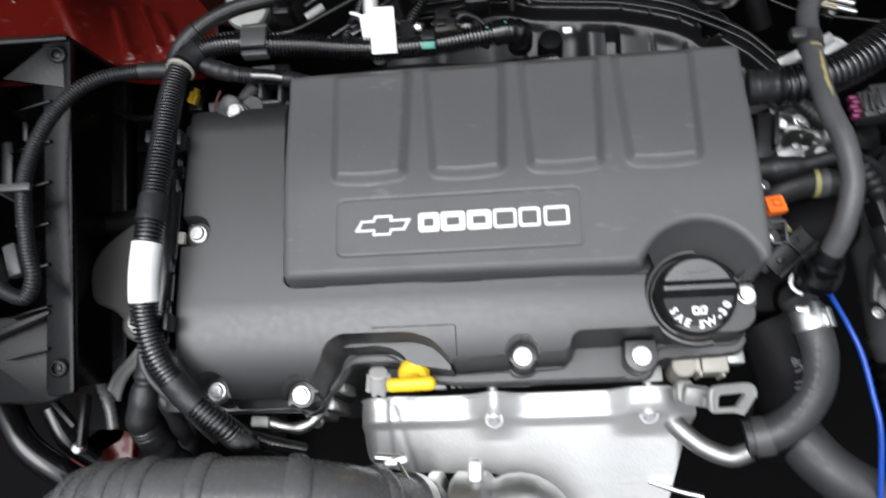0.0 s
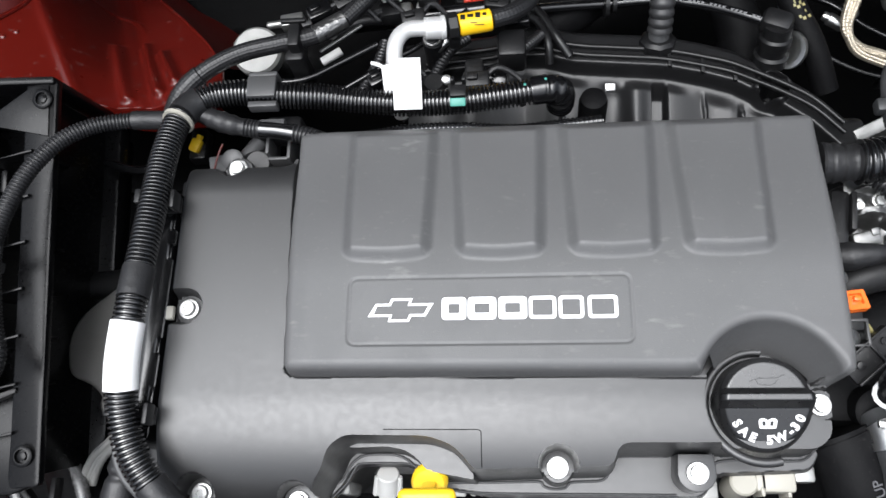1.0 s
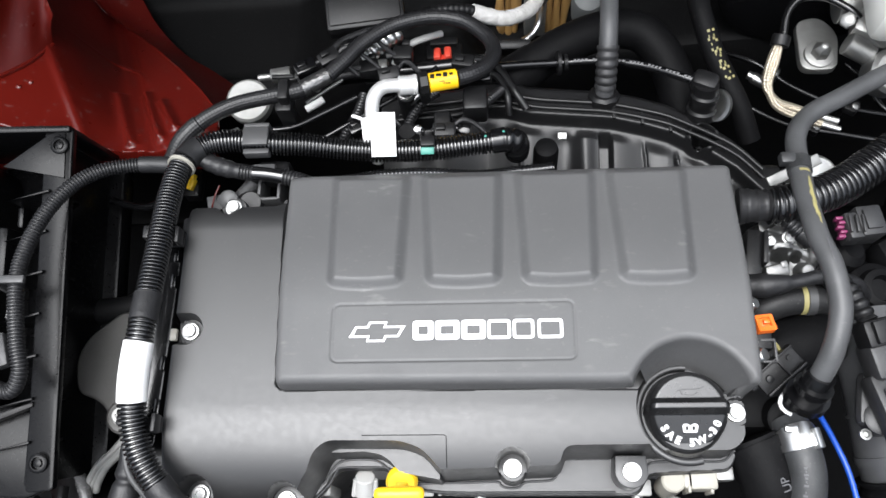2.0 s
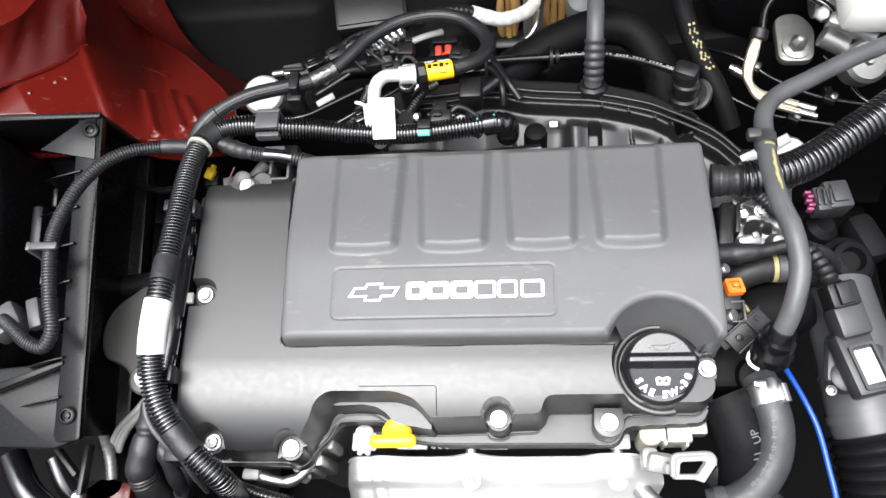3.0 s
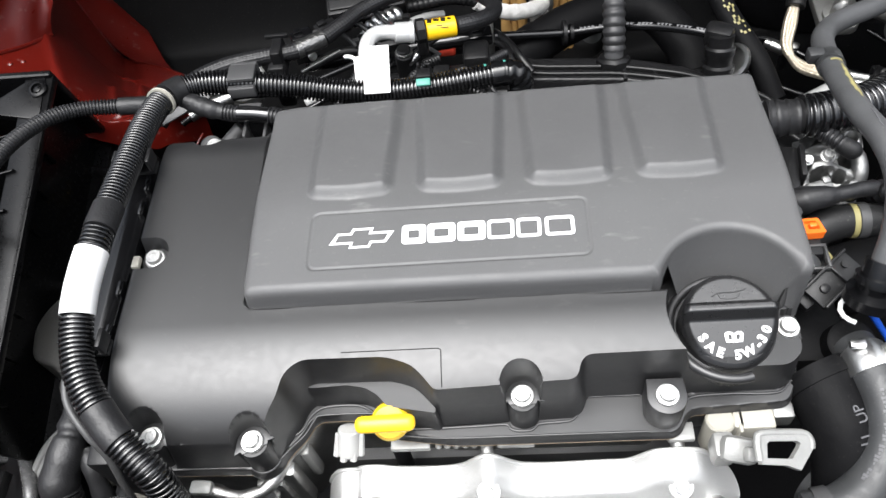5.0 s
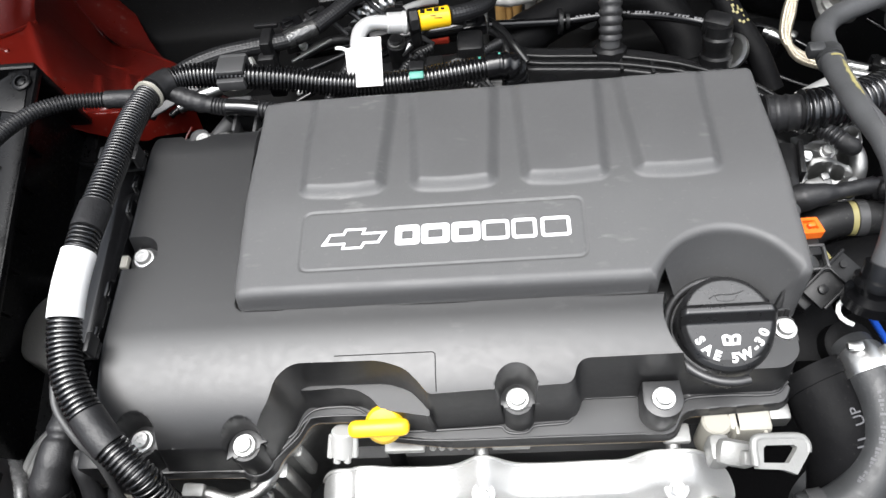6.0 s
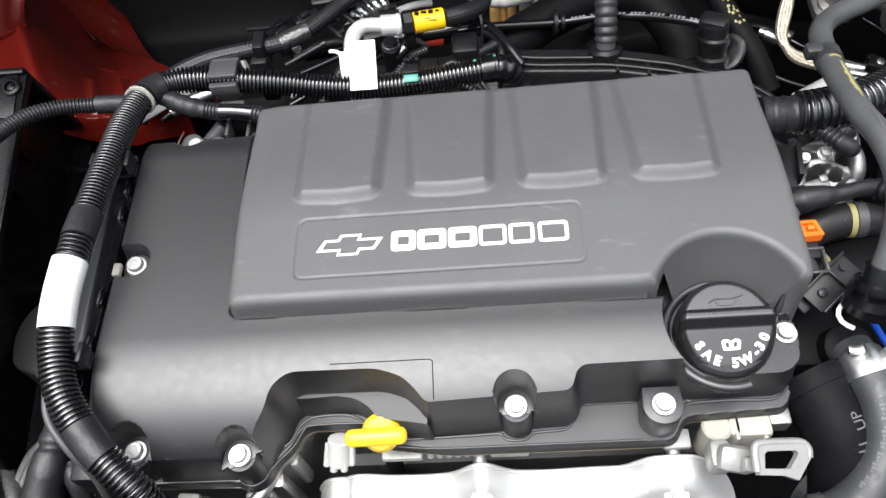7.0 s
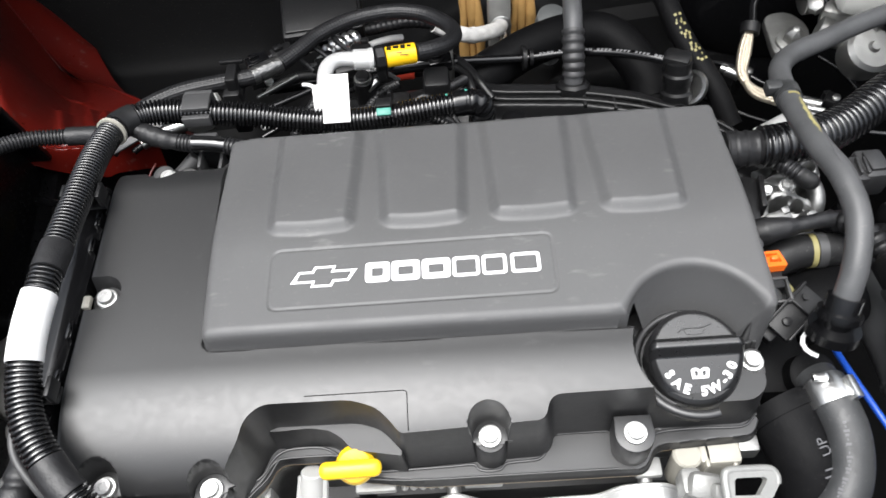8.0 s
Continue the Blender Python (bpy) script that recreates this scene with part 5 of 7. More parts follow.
part("black_pipe", Run([(0.244, 0.076, -0.066), (0.256, 0.074, -0.060), (0.268, 0.0735, -0.056), (0.280, 0.0745, -0.056), (0.293, 0.077, -0.056), (0.306, 0.080, -0.058), (0.325, 0.082, -0.066), (0.350, 0.080, -0.085), (0.37, 0.075, -0.12)]).tube(lambda q: 0.0105 - 0.0045 * min(1.0, max(0.0, (q - 0.020) / 0.022)), seg=18, step=0.002, wobble=0.05), TAPE, throttle, "taped black lead")

mapc = thing("pink_connector", (0.36, 0.13, -0.12), "dark grey connector with pink secondary lock", "connector")
body = part("housing", join(box((0.3585, 0.1315, -0.072), (0.024, 0.028, 0.026), 0.003, pose(0, 0, 0, 0, 8, 8)), box((0.3440, 0.1270, -0.069), (0.014, 0.024, 0.020), 0.002, pose(0, 0, 0, 0, 8, 8)), *[box((0.3405 + 0.0055 * k, 0.1275, -0.0575), (0.002, 0.016, 0.004), 0.0006) for k in range(3)], box((0.3600, 0.1320, -0.0580), (0.014, 0.018, 0.003), 0.0008, pose(0, 0, 0, 0, 8, 8))), SENSOR_GREY, mapc)
part("lock", join(*[box((0.3335 + 0.002 * (k % 2), 0.1175 + 0.0042 * k, -0.064), (0.006, 0.0030, 0.008), 0.001) for k in range(5)]), PINK, body, "pink locking comb")
part("body_below", join(lathe([(0, 0.034), (0.014, 0.034), (0.020, 0.028), (0.034, 0.026), (0.038, 0.020), (0.046, 0.018), (0.048, 0.012), (0.040, 0.010)], (0.375, 0.088, -0.150), (0.1, -0.1, 1), 36), lathe([(0, 0.016), (0.02, 0.016), (0.026, 0.010)], (0.352, 0.118, -0.125), (0.3, 0.1, 1), 24), box((0.402, 0.112, -0.125), (0.03, 0.05, 0.03), 0.010, pose(0, 0, 0, 0, 12, 20))), RUBBER, mapc)

loomr = thing("wiring_loom_end", (0.30, 0.15, -0.10), "thick corrugated loom with taped end", "wiring loom")
rr_ = Run([(0.243, 0.140, -0.042), (0.262, 0.139, -0.040), (0.282, 0.140, -0.040), (0.315, 0.150, -0.045), (0.345, 0.166, -0.050), (0.375, 0.186, -0.050), (0.405, 0.206, -0.050), (0.45, 0.24, -0.055), (0.52, 0.30, -0.07)])
s0 = rr_.near((0.268, 0.139, -0.04))
part("taped_end", rr_.tube(lambda s: 0.0150 - 0.0014 * min(1, s / 0.020) + 0.0005 * math.sin(s * 900) + 0.0003 * math.sin(s * 1730), 0, s0, seg=28, step=0.0015, wobble=0.03), TAPE, loomr, "black cloth tape")
part("conduit", rr_.tube(0.0138, s0, rr_.length, seg=28, ribs=0.0030, pitch=0.0058, sharp=2), LOOM, loomr, angle=89)
sbr = Run([(0.258, 0.141, -0.046), (0.271, 0.1365, -0.047), (0.282, 0.129, -0.047), (0.291, 0.1185, -0.047), (0.299, 0.1105, -0.048), (0.306, 0.109, -0.051)])
part("side_branch", sbr.tube(0.0058, 0, sbr.length - 0.013, seg=18, ribs=0.0013, pitch=0.0038, sharp=2), LOOM_GREY, loomr, angle=89)
part("branch_boot", sbr.tube(lambda q: 0.0070 - 0.003 * max(0.0, (q - sbr.length + 0.006) / 0.006) ** 2, sbr.length - 0.014, None, seg=20, step=0.001), RUBBER_DUSTY, loomr, "smooth rubber end boot")
part("yellow_tape", stroke(on_run(rr_, rr_.near((0.405, 0.206, -0.05)), 0.0182, 48), 0.005, 0.005), YELLOW, loomr)
part("loom_stay", box((0.300, 0.178, -0.055), (0.050, 0.010, 0.003), 0.001, pose(0, 0, 0, 20, -6, 24)), DULL_STEEL, loomr)
knob = thing("sensor_cap", (0.33, 0.19, -0.10), "bright metal sensor cap behind the loom", "sensor")
part("cap_body", lathe([(0, 0.019), (0.022, 0.019), (0.027, 0.015), (0.028, 0.002)], (0.325, 0.186, -0.095), (0.1, -0.2, 1), 28), ALU, knob)

# ---- main wiring loom ----
loom = thing("main_wiring_loom", (-0.23, 0.05, -0.08), "black corrugated wiring loom round the cam cover", "wiring loom")
ml = Run([(-0.190, -0.138, -0.140), (-0.187, -0.136, -0.090), (-0.184, -0.132, -0.055), (-0.187, -0.125, -0.034), (-0.199, -0.114, -0.023), (-0.216, -0.097, -0.014), (-0.233, -0.072, -0.004), (-0.241, -0.045, 0.003), (-0.2415, -0.015, 0.012), (-0.238, 0.02, 0.018), (-0.2375, 0.06, 0.014), (-0.238, 0.11, 0.006),
          (-0.2385, 0.150, -0.002), (-0.234, 0.183, -0.010), (-0.220, 0.201, -0.016), (-0.196, 0.207, -0.020), (-0.165, 0.206, -0.024), (-0.13, 0.207, -0.032), (-0.10, 0.206, -0.039), (-0.062, 0.205, -0.044), (-0.022, 0.204, -0.042), (0.02, 0.206, -0.038), (0.048, 0.209, -0.037)])
s_lab = ml.near((-0.2405, -0.028, 0.009))
part("conduit", ml.tube(0.0081, 0, s_lab, seg=24, ribs=0.0027, pitch=0.0034, sharp=2), LOOM, loom, angle=89)
conduit = part("conduit", ml.tube(0.0079, s_lab, ml.length, seg=24, ribs=0.0026, pitch=0.0032, sharp=2), LOOM, loom, angle=89)
for name, a, b, r, m_, lab in (("tape_wrap", (-0.222, -0.089, -0.01), (-0.206, -0.108, -0.018), 0.0112, TAPE, "grey cloth tape band"), ("tape_wrap", (-0.237, 0.030, 0.017), (-0.2375, 0.052, 0.015), 0.0110, TAPE, "grey cloth tape band"),
                               ("white_label", (-0.2405, -0.030, 0.008), (-0.2385, 0.0135, 0.017), 0.0114, WHITE, "blank white paper label"), ("tape_joint", (-0.233, 0.184, -0.010), (-0.2235, 0.1975, -0.0145), 0.0115, TAPE, "black tape at the branch")):
    s1, s2 = sorted((ml.near(a), ml.near(b)))
    part(name, ml.tube(r, s1, s2, seg=26, step=0.002), m_, loom, lab)
sring = ml.near((-0.235, 0.178, -0.009))
part("cable_tie", ml.tube(0.0122, sring - 0.0015, sring + 0.0015, seg=26, step=0.001), CREAM, conduit, "pale cable tie")
send = ml.length
part("end_sleeve", join(ml.tube(0.0112, send - 0.012, send, seg=24, step=0.002), Run([(0.044, 0.2085, -0.037), (0.053, 0.209, -0.039), (0.058, 0.210, -0.047), (0.058, 0.210, -0.065)]).tube(0.0100, seg=22, ribs=0.0016, pitch=0.0055)), BLACK_GLOSS, loom)
part("sleeve_dots", join(*[box((x, y, z), (0.002, 0.002, 0.001), 0.0003) for x, y, z in ((0.030, 0.206, -0.0245), (0.046, 0.211, -0.0262))]), GREEN, loom)
for cy0, cz0 in ((0.108, 0.004), (-0.045, 0.002)):
    part("loom_clip", join(box((-0.2255, cy0, cz0 - 0.004), (0.0035, 0.014, 0.012), 0.001), box((-0.2525, cy0 + 0.004, cz0 - 0.006), (0.007, 0.011, 0.010), 0.001), box((-0.239, cy0, cz0 - 0.013), (0.030, 0.012, 0.003), 0.001)), BLACK, loom)
part("retainer", join(box((-0.173, 0.2065, -0.0115), (0.023, 0.018, 0.004), 0.0012), box((-0.173, 0.2180, -0.018), (0.023, 0.004, 0.014), 0.001), box((-0.173, 0.1940, -0.020), (0.023, 0.005, 0.010), 0.001), box((-0.168, 0.183, -0.030), (0.020, 0.008, 0.006), 0.001)), GREY_PART, loom, "dark grey loom retainer")
part("green_clip", join(box((-0.0215, 0.1945, -0.0268), (0.0120, 0.0065, 0.003), 0.001, pose(0, 0, 0, 25))), GREEN, conduit, "green plastic clip")
part("clip_body", join(box((-0.0215, 0.204, -0.0265), (0.0125, 0.010, 0.004), 0.001), box((-0.026, 0.214, -0.028), (0.003, 0.004, 0.009), 0.0008), box((-0.017, 0.214, -0.028), (0.003, 0.004, 0.009), 0.0008)), BLACK, loom)
lb = Run([(-0.232, 0.182, -0.016), (-0.255, 0.184, -0.017), (-0.280, 0.184, -0.016), (-0.305, 0.176, -0.008), (-0.325, 0.158, 0.001), (-0.341, 0.128, 0.008), (-0.350, 0.09, 0.012), (-0.350, 0.06, 0.012), (-0.345, 0.02, 0.006), (-0.341, -0.004, 0.000), (-0.349, -0.018, -0.006), (-0.366, -0.014, -0.008), (-0.385, 0.000, -0.01), (-0.400, 0.010, -0.015)])
s_t = lb.near((-0.277, 0.184, -0.016))
part("branch_sleeve", lb.tube(0.0075, 0, s_t, seg=18, step=0.002), TAPE, loom)
part("branch_conduit", lb.tube(0.0053, s_t, lb.length, seg=16, ribs=0.0012, pitch=0.0028, sharp=2), LOOM_GREY, loom, angle=89)
rb = Run([(-0.226, 0.190, -0.018), (-0.205, 0.184, -0.026), (-0.185, 0.181, -0.031), (-0.160, 0.178, -0.032), (-0.135, 0.172, -0.034), (-0.11, 0.160, -0.036)])
part("branch_sleeve", rb.tube(lambda s: 0.0062 + 0.0020 * math.sin(min(math.pi, s / 0.040 * math.pi)) + 0.0004 * math.sin(s * 700), 0, 0.038, seg=18, step=0.002), TAPE, loom)
part("branch_conduit", rb.tube(0.0060, 0.038, 0.052, seg=18, ribs=0.0012, pitch=0.0030, sharp=2), LOOM_GREY, loom, angle=89)
part("branch_sleeve", rb.tube(0.0068, 0.051, 0.080, seg=20, step=0.002), LOOM, loom, "smooth split sleeve")
part("branch_conduit", rb.tube(0.0062, 0.079, rb.length, seg=18, ribs=0.0013, pitch=0.0032, sharp=2), LOOM_GREY, loom, angle=89)
part("cable_channel", join(plate(rounded([(-0.2335, -0.060), (-0.2300, 0.122), (-0.2480, 0.132), (-0.2530, 0.110), (-0.2520, -0.040), (-0.2450, -0.065)], 0.004), -0.060, -0.022, 0.002), *[box((-0.2330, y, -0.020), (0.0045, 0.012, 0.008), 0.0012) for y in (-0.030, 0.005, 0.075, 0.098)]), BLACK_GLOSS, loom, "black plastic cable channel")
part("side_wire", Run([(-0.253, -0.050, -0.012), (-0.250, -0.078, -0.018), (-0.236, -0.098, -0.028), (-0.227, -0.108, -0.045), (-0.224, -0.120, -0.07), (-0.222, -0.13, -0.10)]).tube(0.0026, seg=10), GREY_PART, loom)
part("small_conduit", Run([(-0.196, -0.125, -0.100), (-0.178, -0.131, -0.086), (-0.160, -0.136, -0.085), (-0.140, -0.140, -0.095)]).tube(0.0050, seg=14, ribs=0.0012, pitch=0.0032, sharp=2), LOOM, loom, angle=89)
lead = Run([(-0.266, -0.040, -0.066), (-0.272, -0.060, -0.070), (-0.274, -0.078, -0.072), (-0.277, -0.096, -0.076), (-0.281, -0.114, -0.086), (-0.274, -0.134, -0.108), (-0.255, -0.160, -0.140)])
lead_body = part("taped_lead", lead.tube(lambda q: 0.0108 + 0.0022 * smooth(0.034, 0.060, q) - 0.0026 * math.exp(-(((q - 0.043) / 0.0030) ** 2)) + 0.0005 * math.sin(q * 190) + 0.0004 * math.sin(q * 333 + 1), seg=26, step=0.0015), TAPE, loom, "lumpy cloth-taped lead")
part("lead_fold", Run([(-0.264, -0.090, -0.082), (-0.259, -0.101, -0.084), (-0.256, -0.114, -0.098), (-0.254, -0.128, -0.120)]).tube(lambda q: 0.0072 + 0.0006 * math.sin(q * 210), seg=18, step=0.002), TAPE, lead_body)
part("lead_band", lead.tube(lambda q: 0.0128 + 0.0009 * math.cos(q * 1800), 0.082, 0.093, seg=22, step=0.0006), LOOM_GREY, lead_body)

# ---- air conditioning lines ----
acl = thing("air_conditioning_line", (-0.06, 0.25, -0.12), "bright metal refrigerant line with white tag", "pipe")
part("pipe_elbow", Run([(-0.073, 0.212, -0.075), (-0.0735, 0.222, -0.045), (-0.0735, 0.235, -0.033), (-0.072, 0.253, -0.030), (-0.064, 0.265, -0.032), (-0.048, 0.269, -0.036), (-0.040, 0.270, -0.038)]).tube(0.0065, seg=18, step=0.002), SATIN_ALU, acl)
part("pipe_ferrule", join(rod((-0.050, 0.2685, -0.036), (-0.034, 0.271, -0.039), 0.0090, seg=26), rod((-0.037, 0.2705, -0.0385), (-0.033, 0.271, -0.039), 0.0098, seg=26)), SATIN_ALU, acl)
for k in range(3):
    part("pipe_bead", lathe([(0, 0.0085), (0.0015, 0.0100), (0.003, 0.0085)], (-0.073, 0.213, -0.052 + 0.0055 * k), (0, 0.35, 1), 22), SATIN_ALU, acl)
tag = part("paper_tag", box((-0.061, 0.2105, -0.0236), (0.0225, 0.0395, 0.0010), 0.0003, pose(0, 0, 0, 36.5, 0, -1)), WHITE, acl, "blank white tag")
part("tag_fold", box((-0.0755, 0.2190, -0.0310), (0.012, 0.024, 0.0010), 0.0003, pose(0, 0, 0, 36, 0, 3)), WHITE, tag, "folded end of the white tag")
part("tag_tie", Run([(-0.077, 0.226, -0.028), (-0.084, 0.229, -0.024), (-0.090, 0.232, -0.026)]).tube(0.0016, seg=8), WHITE, tag)
part("black_collar", join(rod((-0.031, 0.2715, -0.0395), (-0.023, 0.273, -0.040), 0.0112, seg=8), box((-0.027, 0.270, -0.053), (0.009, 0.012, 0.018), 0.002)), BLACK, acl)
label_wrap = part("yellow_label", rod((-0.0225, 0.273, -0.0405), (0.004, 0.2785, -0.0425), 0.0091, seg=28), YELLOW_LABEL, acl, "yellow warning label")
part("label_print", join(*[box((x, 0.2738 + 0.18 * (x + 0.0225) + dy, -0.0314 - 0.08 * (x + 0.0225) + dz), (w, h, 0.0006), 0.0001, pose(0, 0, 0, tip)) for x, w, h, dy, dz, tip in ((-0.0185, 0.0040, 0.0046, 0, 0, 0), (-0.0125, 0.0050, 0.0030, 0.0004, 0, 0), (-0.0065, 0.0042, 0.0048, 0, 0, 0), (-0.0010, 0.0034, 0.0026, 0, 0, 0), (-0.0130, 0.0120, 0.0008, -0.0052, -0.0016, 34), (-0.0100, 0.0170, 0.0007, -0.0068, -0.0030, 48))]), BLACK, label_wrap)
rt = Run([(0.004, 0.2785, -0.0425), (0.020, 0.286, -0.046), (0.033, 0.300, -0.053), (0.039, 0.318, -0.060), (0.033, 0.340, -0.066), (0.010, 0.363, -0.070), (-0.022, 0.370, -0.070), (-0.060, 0.361, -0.068), (-0.090, 0.340, -0.065), (-0.108, 0.318, -0.063), (-0.124, 0.300, -0.062)])
part("braided_hose", rt.tube(0.0073, seg=64, step=0.0009, braid=0.00032), BRAID, acl, "black braided rubber hose")
ll = Run([(-0.124, 0.300, -0.062), (-0.148, 0.285, -0.061), (-0.180, 0.276, -0.058), (-0.212, 0.268, -0.057), (-0.240, 0.254, -0.058), (-0.262, 0.236, -0.063), (-0.276, 0.218, -0.075)])
part("foil_sleeve", rod((-0.1235, 0.3005, -0.062), (-0.1490, 0.2846, -0.061), 0.0083, seg=26), FOIL_SLEEVE, acl, "dull silver foil sleeve")
part("braided_hose", ll.tube(lambda s: 0.0075 + (0.0012 if s > 0.135 else 0), 0.02, seg=72, step=0.0009, braid=0.00032), BRAID, acl)
part("line_clip", join(box((-0.164, 0.280, -0.062), (0.010, 0.026, 0.030), 0.002), box((-0.164, 0.290, -0.046), (0.022, 0.004, 0.004), 0.001), box((-0.166, 0.268, -0.085), (0.016, 0.014, 0.05), 0.003)), BLACK, acl)

drier = thing("service_port_disc", (-0.21, 0.30, -0.14), "round bright metal plate with a pipe below", "fitting")
part("disc", lathe([(0, 0.021), (0.002, 0.0235), (0.014, 0.0235), (0.017, 0.021), (0.017, 0.002)], (-0.2215, 0.311, -0.128), (0.05, -0.25, 1), 36), PALE_CAST, drier)
part("thin_pipe", Run([(-0.258, 0.225, -0.085), (-0.235, 0.240, -0.080), (-0.205, 0.252, -0.082), (-0.165, 0.256, -0.085), (-0.135, 0.272, -0.088), (-0.10, 0.292, -0.09)]).tube(0.0030, seg=12), BLACK_GLOSS, drier)
part("pipe_fitting", join(rod((-0.232, 0.240, -0.079), (-0.212, 0.249, -0.079), 0.0065, seg=14), rod((-0.250, 0.230, -0.082), (-0.234, 0.239, -0.080), 0.0050, seg=14)), STEEL, drier)
part("flat_strap", box((-0.245, 0.222, -0.060), (0.050, 0.012, 0.003), 0.001, pose(0, 0, 0, 20, -12, 24)), GREY_PART, drier)
part("yellow_dot", lathe([(0, 0.0035), (0.004, 0.0035), (0.005, 0.002)], (-0.262, 0.203, -0.05), (0, -0.3, 1), 12), YELLOW, drier)


# ---- fuel rail, injector wiring and small lines behind the cover ----
rail = thing("injector_rail", (-0.06, 0.30, -0.16), "black fuel rail with wiring connectors", "fuel rail")
part("rail_tube", rod((-0.16, 0.335, -0.125), (0.03, 0.345, -0.115), 0.0075), BLACK_GLOSS, rail)
part("bright_line", Run([(-0.145, 0.245, -0.10), (-0.118, 0.258, -0.095), (-0.085, 0.277, -0.093), (-0.05, 0.300, -0.095), (-0.02, 0.330, -0.10)]).tube(0.0026, seg=10), BLACK_GLOSS, rail)
part("bright_pin", rod((-0.1765, 0.3340, -0.180), (-0.1565, 0.3460, -0.179), 0.0046, seg=14), WHITE, rail, "white plastic pin")
for k, (ax_, ay_) in enumerate(((-0.155, 0.322), (-0.09, 0.330), (-0.055, 0.345))):
    c = part("connector", join(box((ax_, ay_, -0.098), (0.020, 0.016, 0.014), 0.002, pose(0, 0, 0, 5 * k - 10, 0, 20 - 12 * k)), box((ax_ + 0.004, ay_ + 0.009, -0.090), (0.008, 0.006, 0.005), 0.001)), BLACK, rail)
    part("lever", box((ax_ - 0.012, ay_ - 0.003, -0.092), (0.010, 0.005, 0.003), 0.0008, pose(0, 0, 0, 0, 0, 15)), GREY_PART, c)
lock = part("connector", join(box((-0.016, 0.382, -0.154), (0.040, 0.020, 0.018), 0.003), box((-0.016, 0.390, -0.142), (0.030, 0.010, 0.008), 0.002)), BLACK, rail)
part("red_lock", join(box((-0.0230, 0.3735, -0.1425), (0.0080, 0.014, 0.014), 0.0025), box((-0.0115, 0.3745, -0.1425), (0.0080, 0.014, 0.014), 0.0025), box((-0.0172, 0.3700, -0.1500), (0.0200, 0.012, 0.014), 0.002)), RED_PLASTIC, lock, "red locking tab")
metal_sleeve = part("ribbed_sleeve", Run([(-0.094, 0.352, -0.105), (-0.084, 0.360, -0.103), (-0.072, 0.369, -0.103), (-0.062, 0.378, -0.106)]).tube(0.0078, seg=18, ribs=0.0022, pitch=0.0075), ALU_BRIGHT, rail, "bright ribbed metal sleeve")
part("sleeve_tip", rod((-0.1000, 0.3490, -0.107), (-0.0925, 0.3535, -0.105), 0.0040, seg=14), WHITE, metal_sleeve)
part("curved_lead", Run([(-0.066, 0.343, -0.112), (-0.060, 0.354, -0.106), (-0.046, 0.364, -0.104), (-0.030, 0.372, -0.106), (-0.016, 0.380, -0.112)]).tube(0.0036, seg=14), PALE_GREY, rail, "pale grey curved lead")
part("metal_block", box((-0.0870, 0.3430, -0.122), (0.028, 0.020, 0.020), 0.003, pose(0, 0, 0, 12, 0, 4)), GREY_CAST, rail, "dull metal block")
part("grey_plug", join(box((-0.1870, 0.3360, -0.112), (0.022, 0.013, 0.012), 0.002, pose(0, 0, 0, 0, 0, 8)), rod((-0.2120, 0.3335, -0.112), (-0.1980, 0.3350, -0.112), 0.0035, seg=12)), GREY_CAST, rail, "pale grey plug")
part("thin_rod", rod((-0.1520, 0.2870, -0.090), (-0.1150, 0.3130, -0.090), 0.0018, seg=10), DULL_STEEL, rail)
post = part("post", join(rod((-0.0480, 0.2850, -0.115), (-0.0480, 0.2840, -0.074), 0.0095, seg=20), rod((-0.0480, 0.2840, -0.074), (-0.0480, 0.2838, -0.068), 0.0065, seg=20)), BLACK, rail)
part("post_ring", lathe([(0, 0.0082), (0.0020, 0.0082), (0.0024, 0.0062)], (-0.0480, 0.2840, -0.0740), (0, 0, 1), 22), STEEL, post)
part("short_pin", rod((-0.0455, 0.2780, -0.083), (-0.0350, 0.2850, -0.078), 0.0034, seg=12), STEEL, rail)
for k, pts in enumerate((((-0.17, 0.325, -0.105), (-0.14, 0.345, -0.100), (-0.118, 0.372, -0.104), (-0.08, 0.395, -0.115)), ((-0.15, 0.315, -0.110), (-0.12, 0.330, -0.108), (-0.085, 0.330, -0.110), (-0.05, 0.325, -0.115)))):
    part("lead", Run(pts).tube(0.004 + 0.001 * k, seg=10), TAPE, rail)
part("rail_screw", join(*[lathe([(0, 0.0045), (0.004, 0.0045), (0.005, 0.003)], p, (0.2, -0.4, 1), 12) for p in ((-0.036, 0.243, -0.075),)]), STEEL, rail)
part("black_tower", join(lathe([(0, 0.011), (0.03, 0.011), (0.034, 0.008)], (-0.046, 0.240, -0.105), (0, 0, 1), 20), box((-0.012, 0.252, -0.085), (0.016, 0.018, 0.03), 0.003), box((0.020, 0.272, -0.080), (0.024, 0.026, 0.030), 0.004)), BLACK, rail)
wiring = thing("injector_wiring", (-0.05, 0.28, -0.16), "tangle of black connectors and taped wires behind the cover", "wiring")
